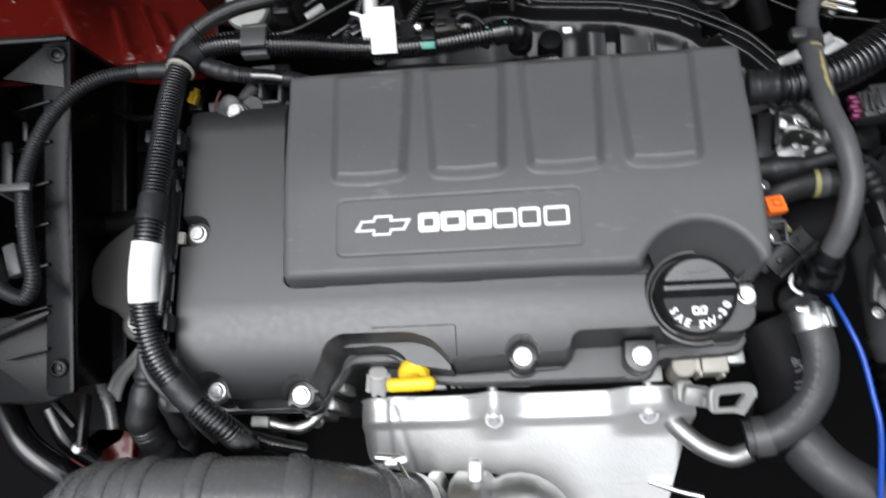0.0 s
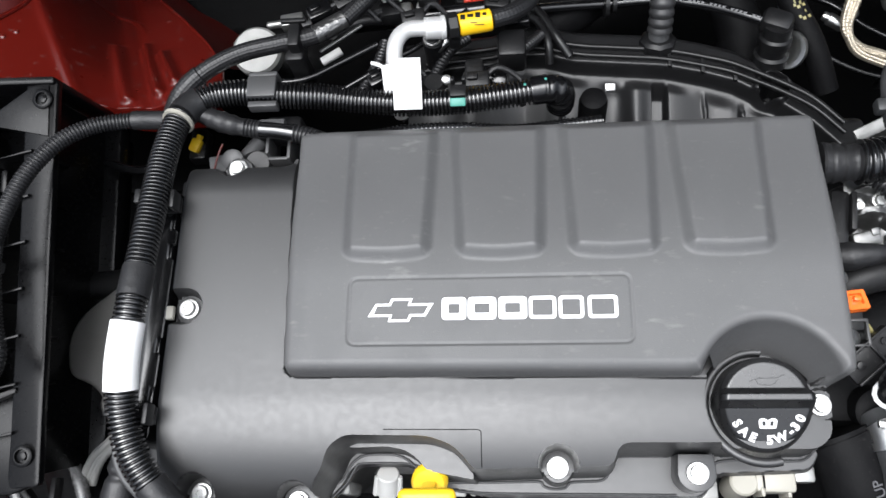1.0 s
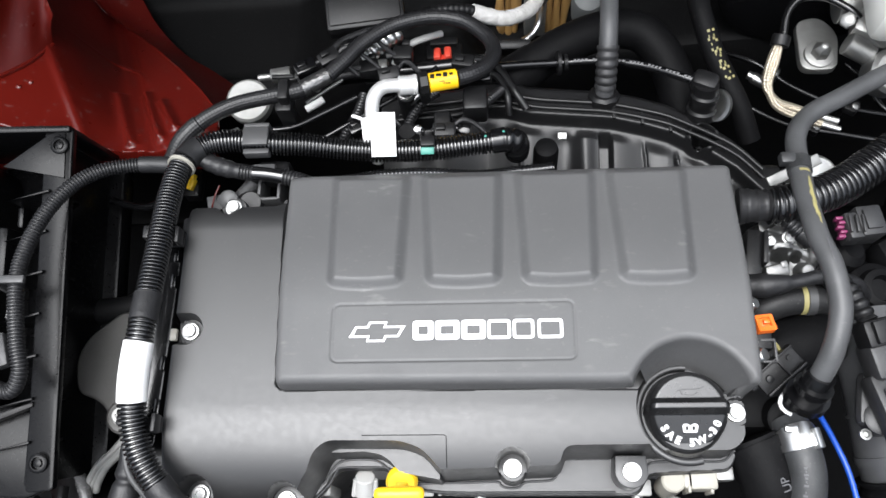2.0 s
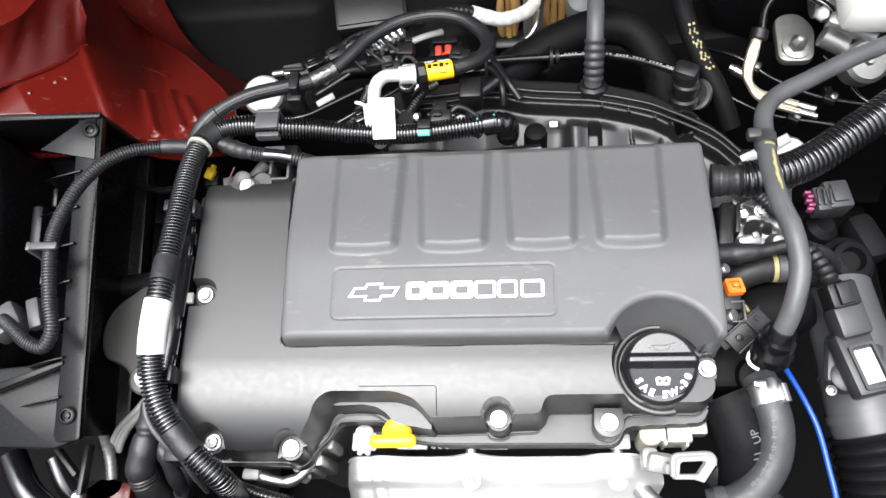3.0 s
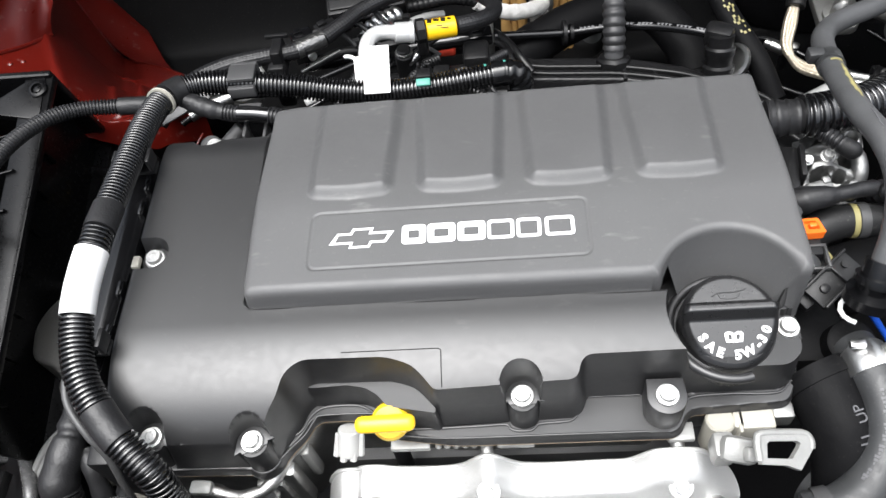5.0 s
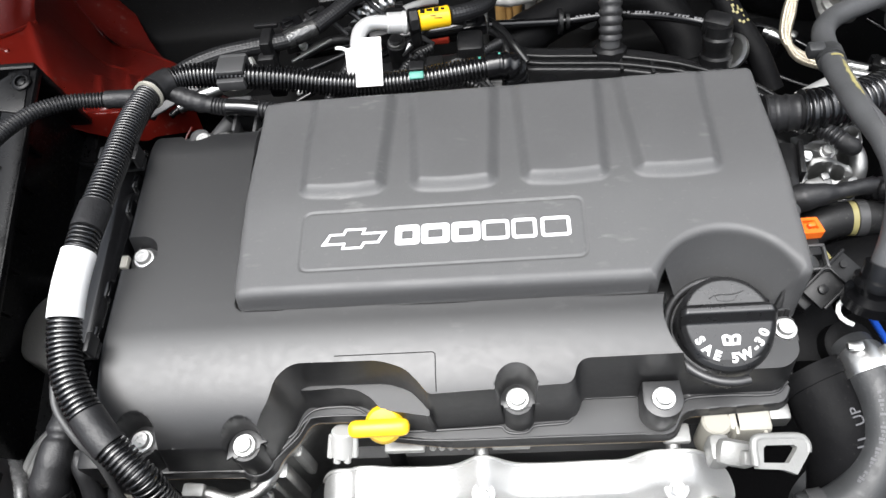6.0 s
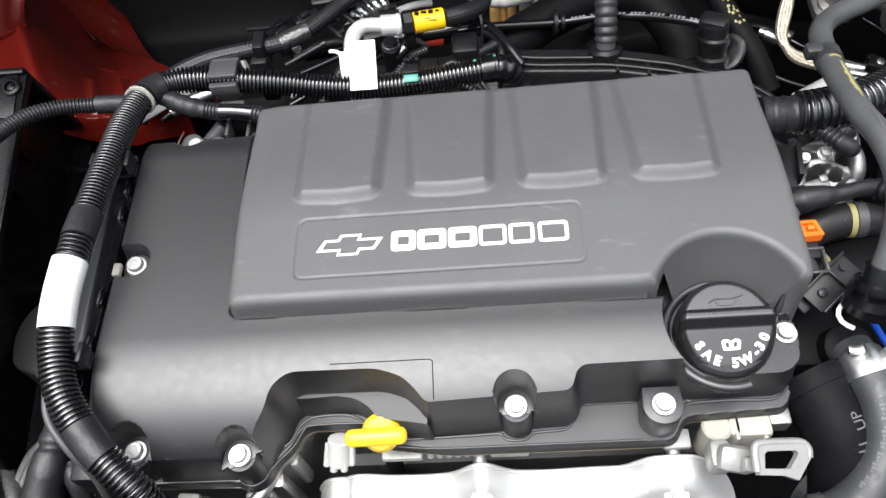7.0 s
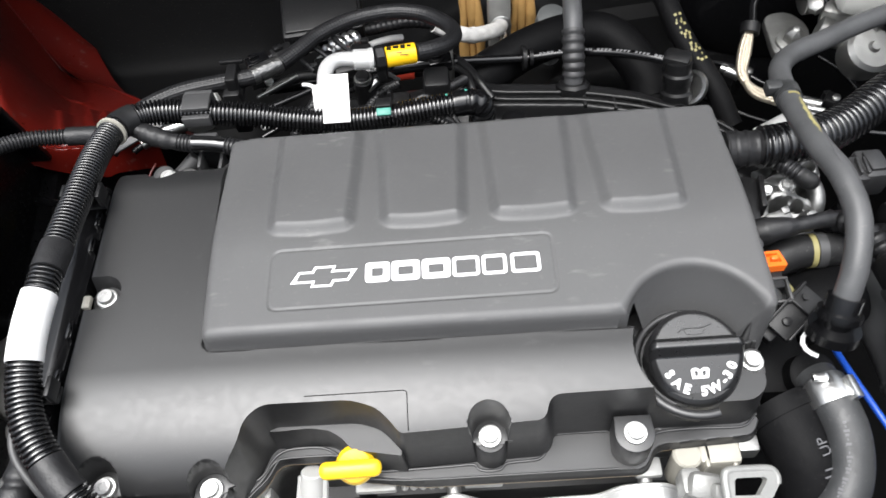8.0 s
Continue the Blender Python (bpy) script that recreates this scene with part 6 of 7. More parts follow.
for k, (wx, wy, wz, wr) in enumerate(((-0.150, 0.318, -0.075, 25), (-0.128, 0.331, -0.078, 32), (-0.106, 0.346, -0.082, 28), (0.008, 0.322, -0.082, -10), (0.024, 0.302, -0.078, 5), (-0.068, 0.318, -0.092, 12), (-0.098, 0.262, -0.098, 30), (-0.010, 0.238, -0.070, 0), (0.005, 0.250, -0.085, -15))):
    c = part("plug", join(box((wx, wy, wz), (0.022, 0.014, 0.013), 0.002, pose(0, 0, 0, 6 * (k % 3), 0, wr)), box((wx - 0.003, wy, wz + 0.008), (0.009, 0.006, 0.004), 0.001, pose(0, 0, 0, 0, 0, wr))), BLACK if k % 2 else BLACK_GLOSS, wiring)
    if wx > 0:
        continue
    part("plug_tail", Run([(wx + 0.008, wy + 0.004, wz), (wx + 0.018, wy + 0.010, wz + 0.004 * (k % 3)), (wx + 0.034, wy + 0.010 - 0.005 * (k % 3), wz - 0.004), (wx + 0.050, wy - 0.004 * (k % 4), wz - 0.016)]).tube(0.0024, seg=8), TAPE, c)
for k, pts in enumerate((((-0.020, 0.300, -0.100), (-0.035, 0.285, -0.095), (-0.048, 0.262, -0.096), (-0.060, 0.240, -0.10), (-0.080, 0.225, -0.105)), ((-0.095, 0.300, -0.10), (-0.100, 0.278, -0.098), (-0.112, 0.255, -0.10), (-0.118, 0.235, -0.105)), ((0.045, 0.300, -0.10), (0.030, 0.280, -0.09), (0.012, 0.262, -0.088), (-0.004, 0.245, -0.09)), ((-0.03, 0.222, -0.075), (-0.012, 0.226, -0.066), (0.012, 0.226, -0.070), (0.03, 0.222, -0.08)))):
    part("wire_sleeve", Run(pts).tube(0.0042, seg=12, ribs=0.0009, pitch=0.0034), LOOM_GREY, wiring)
for wx, wy, wz in ((-0.083, 0.252, -0.088), (-0.140, 0.300, -0.084)):
    part("fixing", lathe([(0, 0.0042), (0.004, 0.0042), (0.005, 0.003)], (wx, wy, wz), (0.2, -0.5, 1), 12), STEEL, wiring)
clip = thing("yellow_clip", (-0.307, 0.251, -0.20), "small yellow plastic clip on a black bracket", "clip")
part("clip_body", join(box((-0.307, 0.251, -0.193), (0.011, 0.014, 0.008), 0.002, pose(0, 0, 0, 15, 0, -25)), box((-0.303, 0.257, -0.190), (0.005, 0.008, 0.006), 0.001, pose(0, 0, 0, 15, 0, -25))), YELLOW, clip)
part("clip_bracket", box((-0.307, 0.255, -0.206), (0.018, 0.034, 0.018), 0.003), BLACK, clip)

gear = thing("cam_actuator_valve", (-0.19, 0.175, -0.10), "dark grey solenoid valve with bracket behind the cam cover", "valve")
part("solenoid", join(rod((-0.200, 0.170, -0.062), (-0.182, 0.182, -0.050), 0.0065, seg=18), lathe([(0, 0.009), (0.003, 0.009), (0.004, 0.007)], (-0.206, 0.164, -0.052), (0.1, -0.4, 1), 18)), GREY_PART, gear)
part("bracket", join(box((-0.212, 0.166, -0.060), (0.034, 0.014, 0.004), 0.001, pose(0, 0, 0, 15, 0, 8)), box((-0.176, 0.176, -0.058), (0.003, 0.022, 0.03), 0.001), box((-0.158, 0.172, -0.058), (0.003, 0.024, 0.03), 0.001), box((-0.167, 0.164, -0.062), (0.02, 0.003, 0.024), 0.001)), GREY_PART, gear)
part("black_plug", join(lathe([(0, 0.013), (0.016, 0.012), (0.019, 0.009)], (-0.190, 0.168, -0.072), (0.2, -0.3, 1), 22), box((-0.165, 0.190, -0.055), (0.03, 0.02, 0.02), 0.004)), BLACK, gear)
part("red_wire", Run([(-0.216, 0.178, -0.05), (-0.220, 0.168, -0.052), (-0.224, 0.155, -0.058), (-0.228, 0.140, -0.07)]).tube(0.0009, seg=8), RED, gear)
ctl = thing("control_module", (-0.10, 0.42, -0.18), "flat black module on the bulkhead", "module")
part("module_case", box((-0.100, 0.420, -0.110), (0.085, 0.060, 0.025), 0.004, pose(0, 0, 0, 12, 0, 6)), BLACK, ctl)
part("module_lid", box((-0.100, 0.418, -0.097), (0.078, 0.053, 0.004), 0.002, pose(0, 0, 0, 12, 0, 6)), BLACK, ctl)

# ---- intake manifold ----
mani = thing("intake_manifold", (0.12, 0.24, -0.30), "black plastic intake manifold with moulded ribs", "intake manifold")


def mani_crest(X):
    y = np.interp(X, (-0.09, 0.0, 0.03, 0.05, 0.075, 0.157, 0.19, 0.215, 0.25, 0.275, 0.30), (0.296, 0.302, 0.311, 0.310, 0.302, 0.293, 0.284, 0.275, 0.252, 0.232, 0.202))
    return y


def mani_height(X, Y):
    crest = mani_crest(X)
    d = Y - crest
    e = np.maximum(0, -d - 0.014)
    z = -0.125 - 0.013 * smooth(0.0, 0.006, e) - 0.34 * e - 0.8 * e**2 - 0.06 * smooth(0.012, 0.05, d)
    front = smooth(0.008, 0.020, e)
    z = z + 0.009 * np.exp(-(((X - 0.130) / 0.0105) ** 2)) * front
    z = z - 0.016 * smooth(0.0072, 0.0050, np.abs(X - 0.152)) * front
    for rx in (0.190, 0.221, 0.060):
        z = z + 0.0034 * smooth(0.0022, 0.0010, np.abs(X - rx - 0.1 * e)) * front
    z = z + 0.004 * np.cos(X * 2 * np.pi / 0.088 + 1.3) * front
    for px, py, r in ((0.246, 0.252, 0.0125),):
        q = np.hypot(X - px, Y - py)
        z = z + 0.004 * smooth(0.0030, 0.0010, np.abs(q - r - 0.0015)) - 0.040 * smooth(r, r - 0.003, q)
    return z


def mani_edge(X, Y):
    out = rounded([(-0.08, 0.165), (0.255, 0.165), (0.318, 0.175), (0.315, 0.220), (0.28, 0.285), (0.21, 0.332), (0.02, 0.345), (-0.08, 0.325)], 0.01)
    return sd_poly(X, Y, out)


part("manifold_shell", relief(-0.085, 0.325, 0.16, 0.350, 0.0014, mani_height, mani_edge), MANIFOLD, mani, angle=70)
part("plenum", box((0.11, 0.245, -0.26), (0.36, 0.12, 0.12), 0.03), MANIFOLD, mani)
part("stud", lathe([(0, 0.0075), (0.010, 0.0075), (0.013, 0.006), (0.020, 0.005), (0.021, 0.003)], (0.247, 0.250, -0.165), (0, -0.1, 1), 18), BLACK_GLOSS, mani)
part("rubber_plug", lathe([(0, 0.012), (0.040, 0.012), (0.046, 0.0105), (0.048, 0.006)], (0.086, 0.214, -0.118), (0, 0.1, 1), 28), RUBBER, mani, "dull black rubber plug")
part("bright_tab", box((0.107, 0.262, -0.131), (0.009, 0.007, 0.004), 0.001, pose(0, 0, 0, 25, 0, 0)), BOLT_STEEL, mani)
for off, dz in ((-0.0085, 0.005), (0.000, 0.006)):
    bead = [(x, float(mani_crest(np.array(x))) + off, -0.1285 + dz + 0.010 * float(smooth(0.19, 0.29, np.array(x)))) for x in np.linspace(-0.06, 0.295, 18)]
    part("flange_bead", Run(bead).tube(0.0023, seg=10), MANIFOLD, mani)
for x in (0.160, 0.188, 0.215):
    part("flange_rung", box((x, float(mani_crest(np.array(x))) - 0.006, -0.125), (0.0035, 0.020, 0.006), 0.001), MANIFOLD, mani)
part("moulded_arc", Run([(0.071, 0.284, -0.112), (0.061, 0.298, -0.105), (0.055, 0.309, -0.104), (0.048, 0.322, -0.104), (0.041, 0.332, -0.105), (0.032, 0.341, -0.107), (0.010, 0.347, -0.115)]).tube(0.0040, seg=12), MANIFOLD, mani)
part("moulded_arc", Run([(0.053, 0.280, -0.116), (0.0525, 0.290, -0.107), (0.051, 0.299, -0.104), (0.047, 0.311, -0.104), (0.039, 0.322, -0.105), (0.027, 0.328, -0.108), (0.010, 0.330, -0.115)]).tube(0.0036, seg=12), MANIFOLD, mani)
part("harness_strip", Run([(-0.10, 0.180, -0.052), (-0.06, 0.1835, -0.050), (-0.02, 0.1825, -0.048), (0.02, 0.180, -0.050), (0.05, 0.183, -0.052), (0.09, 0.188, -0.055)]).tube(0.0048, seg=14, ribs=0.001, pitch=0.0035), LOOM, mani)

line = thing("vacuum_line", (0.15, 0.32, -0.16), "thin glossy black vacuum line with grommet and elbow", "pipe")
vr = Run([(0.036, 0.331, -0.105), (0.07, 0.337, -0.112), (0.109, 0.341, -0.117), (0.150, 0.338, -0.112), (0.19, 0.325, -0.104), (0.225, 0.305, -0.096), (0.242, 0.296, -0.096)])
body = part("pipe_body", vr.tube(0.0044, seg=16), BLACK_GLOSS, line)
part("pipe_printing", join(*[box(Vector(vr.at(0.085 + 0.0038 * k)[0]) + Vector((0, -0.0012, 0.0043)), (0.0028, 0.0022, 0.0005), 0, pose(0, 0, 0, 25, 0, -18)) for k in range(34) if k % 5]), GREY_INK, body)
part("grommet", join(*[lathe([(0, 0.0045), (0.0005, r), (0.004, r), (0.0045, 0.0045)], vr.at(0.070 + o)[0], (1, 0.05, -0.05), 24) for o, r in ((0.0, 0.0125), (0.007, 0.0085))]), BLACK, body)
part("elbow_head", join(box((0.246, 0.297, -0.096), (0.026, 0.020, 0.020), 0.006, pose(0, 0, 0, 0, 0, -25)), lathe([(0, 0.0145), (0.010, 0.0150), (0.012, 0.0125), (0.020, 0.0125), (0.022, 0.014), (0.028, 0.014), (0.030, 0.012), (0.04, 0.012)], (0.247, 0.279, -0.130), (0, 0.35, 0.94), 24)), BLACK, line, "black quick-fit elbow")
part("end_block", box((0.033, 0.331, -0.105), (0.006, 0.022, 0.03), 0.002), DULL_STEEL, line)
purge = thing("purge_hose", (0.152, 0.33, -0.16), "black purge hose with hexagonal coupling", "hose")
pr = Run([(0.151, 0.300, -0.128), (0.1515, 0.309, -0.108), (0.152, 0.325, -0.088), (0.1535, 0.350, -0.072), (0.156, 0.39, -0.066), (0.160, 0.45, -0.07)])
part("hose_body", pr.tube(0.0092, seg=22), VENT_GREY, purge)
part("ribbed_sleeve", pr.tube(0.0096, 0.018, 0.060, seg=22, ribs=0.0016, pitch=0.008), SENSOR_GREY, purge)
part("coupling", lathe([(0, 0.0150), (0.002, 0.0165), (0.014, 0.0165), (0.017, 0.0135)], (0.151, 0.298, -0.134), (0, 0.35, 0.94), 8), BLACK, purge)

# ---- back of the bay ----
for pts, r, m_, lab in ((((0.04, 0.335, -0.150), (0.075, 0.352, -0.140), (0.115, 0.375, -0.135), (0.160, 0.392, -0.135), (0.20, 0.39, -0.14), (0.225, 0.36, -0.15), (0.238, 0.32, -0.165), (0.24, 0.29, -0.19)), 0.021, RUBBER, "thick dusty black heater hose"),
                        (((0.225, 0.46, -0.10), (0.245, 0.415, -0.090), (0.250, 0.375, -0.090), (0.262, 0.335, -0.105), (0.285, 0.290, -0.125), (0.300, 0.26, -0.15)), 0.0108, RUBBER, "black heater hose with yellow print")):
    h = thing("heater_hose", pts[-1], lab, "hose")
    run = Run(pts)
    part("hose_body", run.tube(r, seg=26), m_, h)
    if r > 0.02:
        part("end_collar", run.tube(r + 0.002, run.length - 0.05, run.length - 0.038, seg=26, step=0.002), RUBBER, h)
        part("sleeve", run.tube(r + 0.0012, 0.02, 0.05, seg=26, step=0.002), RUBBER, h)
    if r < 0.02:
        part("hose_printing", join(*[stroke(on_run(run, 0.112 + 0.0034 * k + 0.0007 * (k * 3 % 4), r + 0.0001, side + 6 * (k * 7 % 3)), 0.0026, 0.0026 - 0.0008 * (k * 5 % 3)) for side in (-14, 12) for k in range(16) if (k + side) % 5]), YELLOW_INK, h)
        part("end_ring", lathe([(0, 0.0165), (0.004, 0.0165), (0.004, 0.0125), (0, 0.0125)], (0.263, 0.285, -0.12), (-0.7, -0.3, 0.6), 24), STEEL, h)
ev = thing("expansion_valve", (0.092, 0.4810, -0.2830), "pale expansion valve block between folds of tan foam", "fitting")
block = part("valve_block", box((0.0920, 0.5030, -0.2210), (0.027, 0.024, 0.115), 0.003), PALE_CAST, ev)
part("port_ring", lathe([(0, 0.0125), (0.004, 0.0125), (0.005, 0.0110), (0.005, 0.0092)], (0.0935, 0.4915, -0.2005), (0, -1, 0.25), 24), ALU, block)
part("foam_sleeve", Run([(0.0935, 0.4940, -0.2020), (0.0900, 0.4780, -0.1940), (0.078, 0.4560, -0.1800), (0.055, 0.4360, -0.1650), (0.035, 0.4300, -0.1520), (0.016, 0.4280, -0.1390)]).tube(0.0088, seg=22, step=0.002, wobble=0.05), FOAM, ev, "pale textured foam sleeve")
part("line_tail", Run([(0.020, 0.4280, -0.1420), (0.010, 0.4280, -0.1360), (-0.012, 0.4250, -0.1300), (-0.040, 0.4180, -0.1280), (-0.070, 0.4100, -0.1260)]).tube(0.0060, seg=16, ribs=0.0008, pitch=0.006), BLACK, ev)
part("bare_pipe", Run([(0.074, 0.4460, -0.2230), (0.081, 0.4480, -0.2210), (0.089, 0.4530, -0.2150), (0.0945, 0.4650, -0.2100), (0.097, 0.4930, -0.2100)]).tube(0.0040, seg=14), ALU_BRIGHT, ev, "bright bent pipe")
for k, fx in enumerate((0.0500, 0.0585, 0.0665, 0.1105, 0.1195, 0.1285)):
    part("foam_fold", Run([(fx, 0.5090, -0.2890), (fx + 0.0022 * (k % 3 - 1), 0.5070 + 0.003 * (k % 2), -0.2390), (fx + 0.0018 * (k % 2), 0.5090, -0.1940), (fx - 0.001, 0.5190, -0.1540)]).tube(lambda q, k=k: 0.0056 + 0.0012 * math.sin(q * 55 + 2 * k), seg=14), GOLD, ev, "tan foam fold")
part("black_bracket", box((0.062, 0.418, -0.196), (0.040, 0.012, 0.030), 0.003, pose(0, 0, 0, 20, 0, 0)), BLACK, ev)
part("rubber_plug", lathe([(0, 0.012), (0.030, 0.012), (0.036, 0.0175), (0.066, 0.0195), (0.079, 0.0165), (0.084, 0.006)], (0.152, 0.4810, -0.2490), (-0.02, -0.2, 1), 28), PLUG_GREY, ev, "grey rubber plug")

brake = thing("brake_master_cylinder", (0.40, 0.36, -0.20), "grey brake cylinder with bolted flange and pale reservoir", "brake cylinder")
part("flange", plate(rounded([(0.355, 0.330), (0.392, 0.328), (0.400, 0.372), (0.384, 0.395), (0.358, 0.390)], 0.012), -0.140, -0.130, 0.002), DULL_STEEL, brake)
part("flange_nut", join(lathe([(0, 0.015), (0.004, 0.015), (0.005, 0.012)], (0.375, 0.346, -0.130), (0, -0.1, 1), 24), lathe([(0, 0.0095), (0.008, 0.0095), (0.010, 0.008), (0.016, 0.0045), (0.017, 0.003)], (0.375, 0.346, -0.126), (0, -0.1, 1), 6)), DULL_STEEL, brake)
part("cylinder", join(rod((0.395, 0.395, -0.115), (0.49, 0.395, -0.105), 0.018, seg=26), lathe([(0, 0.022), (0.006, 0.024), (0.026, 0.024), (0.030, 0.020), (0.0302, 0.006), (0.034, 0.004)], (0.437, 0.325, -0.140), (0.1, -0.4, 0.9), 30), rod((0.400, 0.352, -0.118), (0.425, 0.340, -0.125), 0.012), box((0.428, 0.362, -0.112), (0.045, 0.030, 0.028), 0.007, pose(0, 0, 0, 12, 0, -30)), rod((0.412, 0.368, -0.118), (0.452, 0.335, -0.105), 0.011), lathe([(0, 0.008), (0.012, 0.008), (0.013, 0.006)], (0.402, 0.372, -0.110), (-0.4, -0.4, 0.8), 6)), GREY_CAST, brake)
part("reservoir", join(box((0.468, 0.372, -0.062), (0.130, 0.100, 0.055), 0.014, pose(0, 0, 0, 0, 0, -4)), lathe([(0, 0.020), (0.03, 0.020)], (0.44, 0.385, -0.11), (0, 0, 1), 20)), IVORY, brake, "translucent white fluid reservoir")
part("booster", lathe([(0, 0.10), (0.02, 0.115), (0.05, 0.115), (0.06, 0.10)], (0.40, 0.50, -0.13), (0, -1, 0.15), 48), BLACK_GLOSS, brake)
part("fluid_pipe", Run([(0.338, 0.362, -0.118), (0.343, 0.385, -0.110), (0.356, 0.398, -0.104), (0.378, 0.396, -0.100), (0.400, 0.380, -0.100), (0.415, 0.366, -0.105)]).tube(0.0042, seg=12), BLACK_GLOSS, brake)
part("bare_line", Run([(0.27, 0.40, -0.16), (0.275, 0.375, -0.15), (0.268, 0.345, -0.15), (0.272, 0.320, -0.16)]).tube(0.0024, seg=10), BLACK_GLOSS, brake)
slv = thing("braided_line_pair", (0.34, 0.30, -0.20), "pair of tan braided sleeves on metal lines", "pipe")
for off in (0.0, 0.0095):
    q = Run([(0.3345 - off * 0.2, 0.356, -0.118), (0.330 - off * 0.6, 0.338, -0.128), (0.324 - off * 0.3, 0.318, -0.140), (0.331 + off * 0.2, 0.299 + off * 0.5, -0.148), (0.350, 0.287 + off, -0.150), (0.374, 0.276 + off, -0.150)])
    part("sleeve", q.tube(0.0038, seg=40, step=0.0007, braid=0.00035), BRAID_TAN, slv)
    part("line_end", rod(q.at(q.length)[0], q.at(q.length)[0] + np.array([0.018, -0.007, 0.0]), 0.0036, seg=12), STEEL, slv)
part("band", rod((0.333, 0.352, -0.120), (0.336, 0.362, -0.115), 0.0095, seg=18), BLACK, slv)
part("small_fitting", join(rod((0.312, 0.336, -0.150), (0.325, 0.328, -0.152), 0.006, seg=14), rod((0.308, 0.339, -0.150), (0.314, 0.335, -0.150), 0.0045, seg=14)), STEEL, slv)

lines = thing("brake_lines", (0.40, 0.36, -0.24), "thin black brake lines with clips below the cylinder", "pipe")
for k, pts in enumerate((((0.300, 0.395, -0.19), (0.330, 0.372, -0.180), (0.365, 0.345, -0.185), (0.41, 0.322, -0.190), (0.47, 0.305, -0.19)), ((0.290, 0.360, -0.20), (0.315, 0.330, -0.195), (0.360, 0.305, -0.20), (0.42, 0.290, -0.20), (0.50, 0.270, -0.20)), ((0.415, 0.355, -0.16), (0.435, 0.335, -0.165), (0.452, 0.302, -0.170), (0.49, 0.280, -0.17)))):
    part("line", Run(pts).tube(0.0030, seg=10), BLACK_GLOSS, lines)
for x, y, z in ((0.345, 0.358, -0.180), (0.425, 0.316, -0.186), (0.385, 0.298, -0.196)):
    part("clip", join(box((x, y, z), (0.014, 0.016, 0.010), 0.002, pose(0, 0, 0, 0, 0, -30)), box((x, y + 0.012, z - 0.02), (0.008, 0.006, 0.04), 0.001)), BLACK, lines)
    part("clip_screw", lathe([(0, 0.0042), (0.003, 0.0042), (0.004, 0.0028)], (x + 0.002, y - 0.002, z + 0.004), (0.1, -0.2, 1), 12), DULL_STEEL, lines)
part("edge_wire", Run([(0.46, 0.330, -0.15), (0.475, 0.305, -0.14), (0.50, 0.28, -0.135), (0.53, 0.262, -0.13)]).tube(0.0016, seg=8), STEEL, lines, "thin bright wire")

# ---- left: mount, air box ----
mount = thing("engine_mount", (-0.33, 0.02, -0.30), "grey cast engine mount with bolts", "engine mount")
part("mount_casting", plate(rounded([(-0.352, 0.052), (-0.318, 0.080), (-0.296, 0.070), (-0.282, 0.02), (-0.285, -0.02), (-0.300, -0.045), (-0.330, -0.008), (-0.354, 0.000), (-0.360, 0.030)], 0.010), -0.160, -0.110, 0.004, seg=3), MOUNT_GREY, mount)
part("mount_bush", lathe([(0, 0.011), (0.014, 0.012), (0.018, 0.0095), (0.019, 0.004)], (-0.378, 0.098, -0.158), (0.1, -0.3, 1), 28), RUBBER, mount, "black rubber bush")
part("bolt_ring", lathe([(0, 0.016), (0.006, 0.016), (0.008, 0.0135), (0.008, 0.0105)], (-0.305, -0.022, -0.116), (0, -0.1, 1), 24), MOUNT_GREY, mount)
bolt("mount_bolt", (-0.305, -0.022, -0.110), mount, DULL_STEEL, "", (0, -0.1, 1), 0.010, 1.4)
part("bent_pipe", join(*[Run([(-0.296 - o, -0.036, -0.125), (-0.312 - o, -0.050, -0.134), (-0.331 - o, -0.062, -0.146), (-0.343 - o, -0.074, -0.158), (-0.349 - o, -0.084, -0.166)]).tube(r_, seg=16) for o, r_ in ((0.0, 0.0036), (0.0045, 0.0030), (0.009, 0.0036))]), PALE_CAST, mount, "pale metal curved channel")
part("side_arm", Run([(-0.262, 0.135, -0.10), (-0.285, 0.110, -0.125), (-0.320, 0.090, -0.135), (-0.365, 0.085, -0.14)]).tube(0.013, seg=18), BLACK, mount)
part("small_rod", Run([(-0.345, 0.190, -0.10), (-0.31, 0.180, -0.098), (-0.275, 0.187, -0.09)]).tube(0.004, seg=10), BLACK_GLOSS, mount)
part("wire_bundle", Run([(-0.275, -0.045, -0.14), (-0.28, -0.09, -0.18), (-0.30, -0.15, -0.22)]).tube(0.010, seg=14, wobble=0.05), TAPE, mount)
abox = thing("air_filter_box", (-0.41, 0.05, -0.30), "black plastic air filter box with ribbed flange", "air box")
tilt = Matrix.Translation((-0.348, 0.065, -0.032)) @ pose(0, 0, 0, 10.6)


def in_box(shape):
    return moved(shape, tilt)


strip = part("flange_strip", in_box(plate(rounded([(-0.016, 0.155), (0.010, 0.155), (0.016, -0.158), (-0.008, -0.160)], 0.004), -0.008, 0.0, 0.0015)), BOX_BLACK, abox)
part("outer_wall", in_box(box((-0.012, -0.003, -0.085), (0.004, 0.305, 0.155), 0.001)), BOX_BLACK, abox)
part("back_wall", in_box(plate(rounded([(-0.20, 0.160), (0.009, 0.156), (0.009, 0.150), (-0.20, 0.152)], 0.002), -0.09, 0.004, 0.0015)), BOX_BLACK, abox)
part("box_floor", in_box(box((-0.06, 0.01, -0.120), (0.13, 0.33, 0.02), 0.004)), BOX_BLACK, abox)
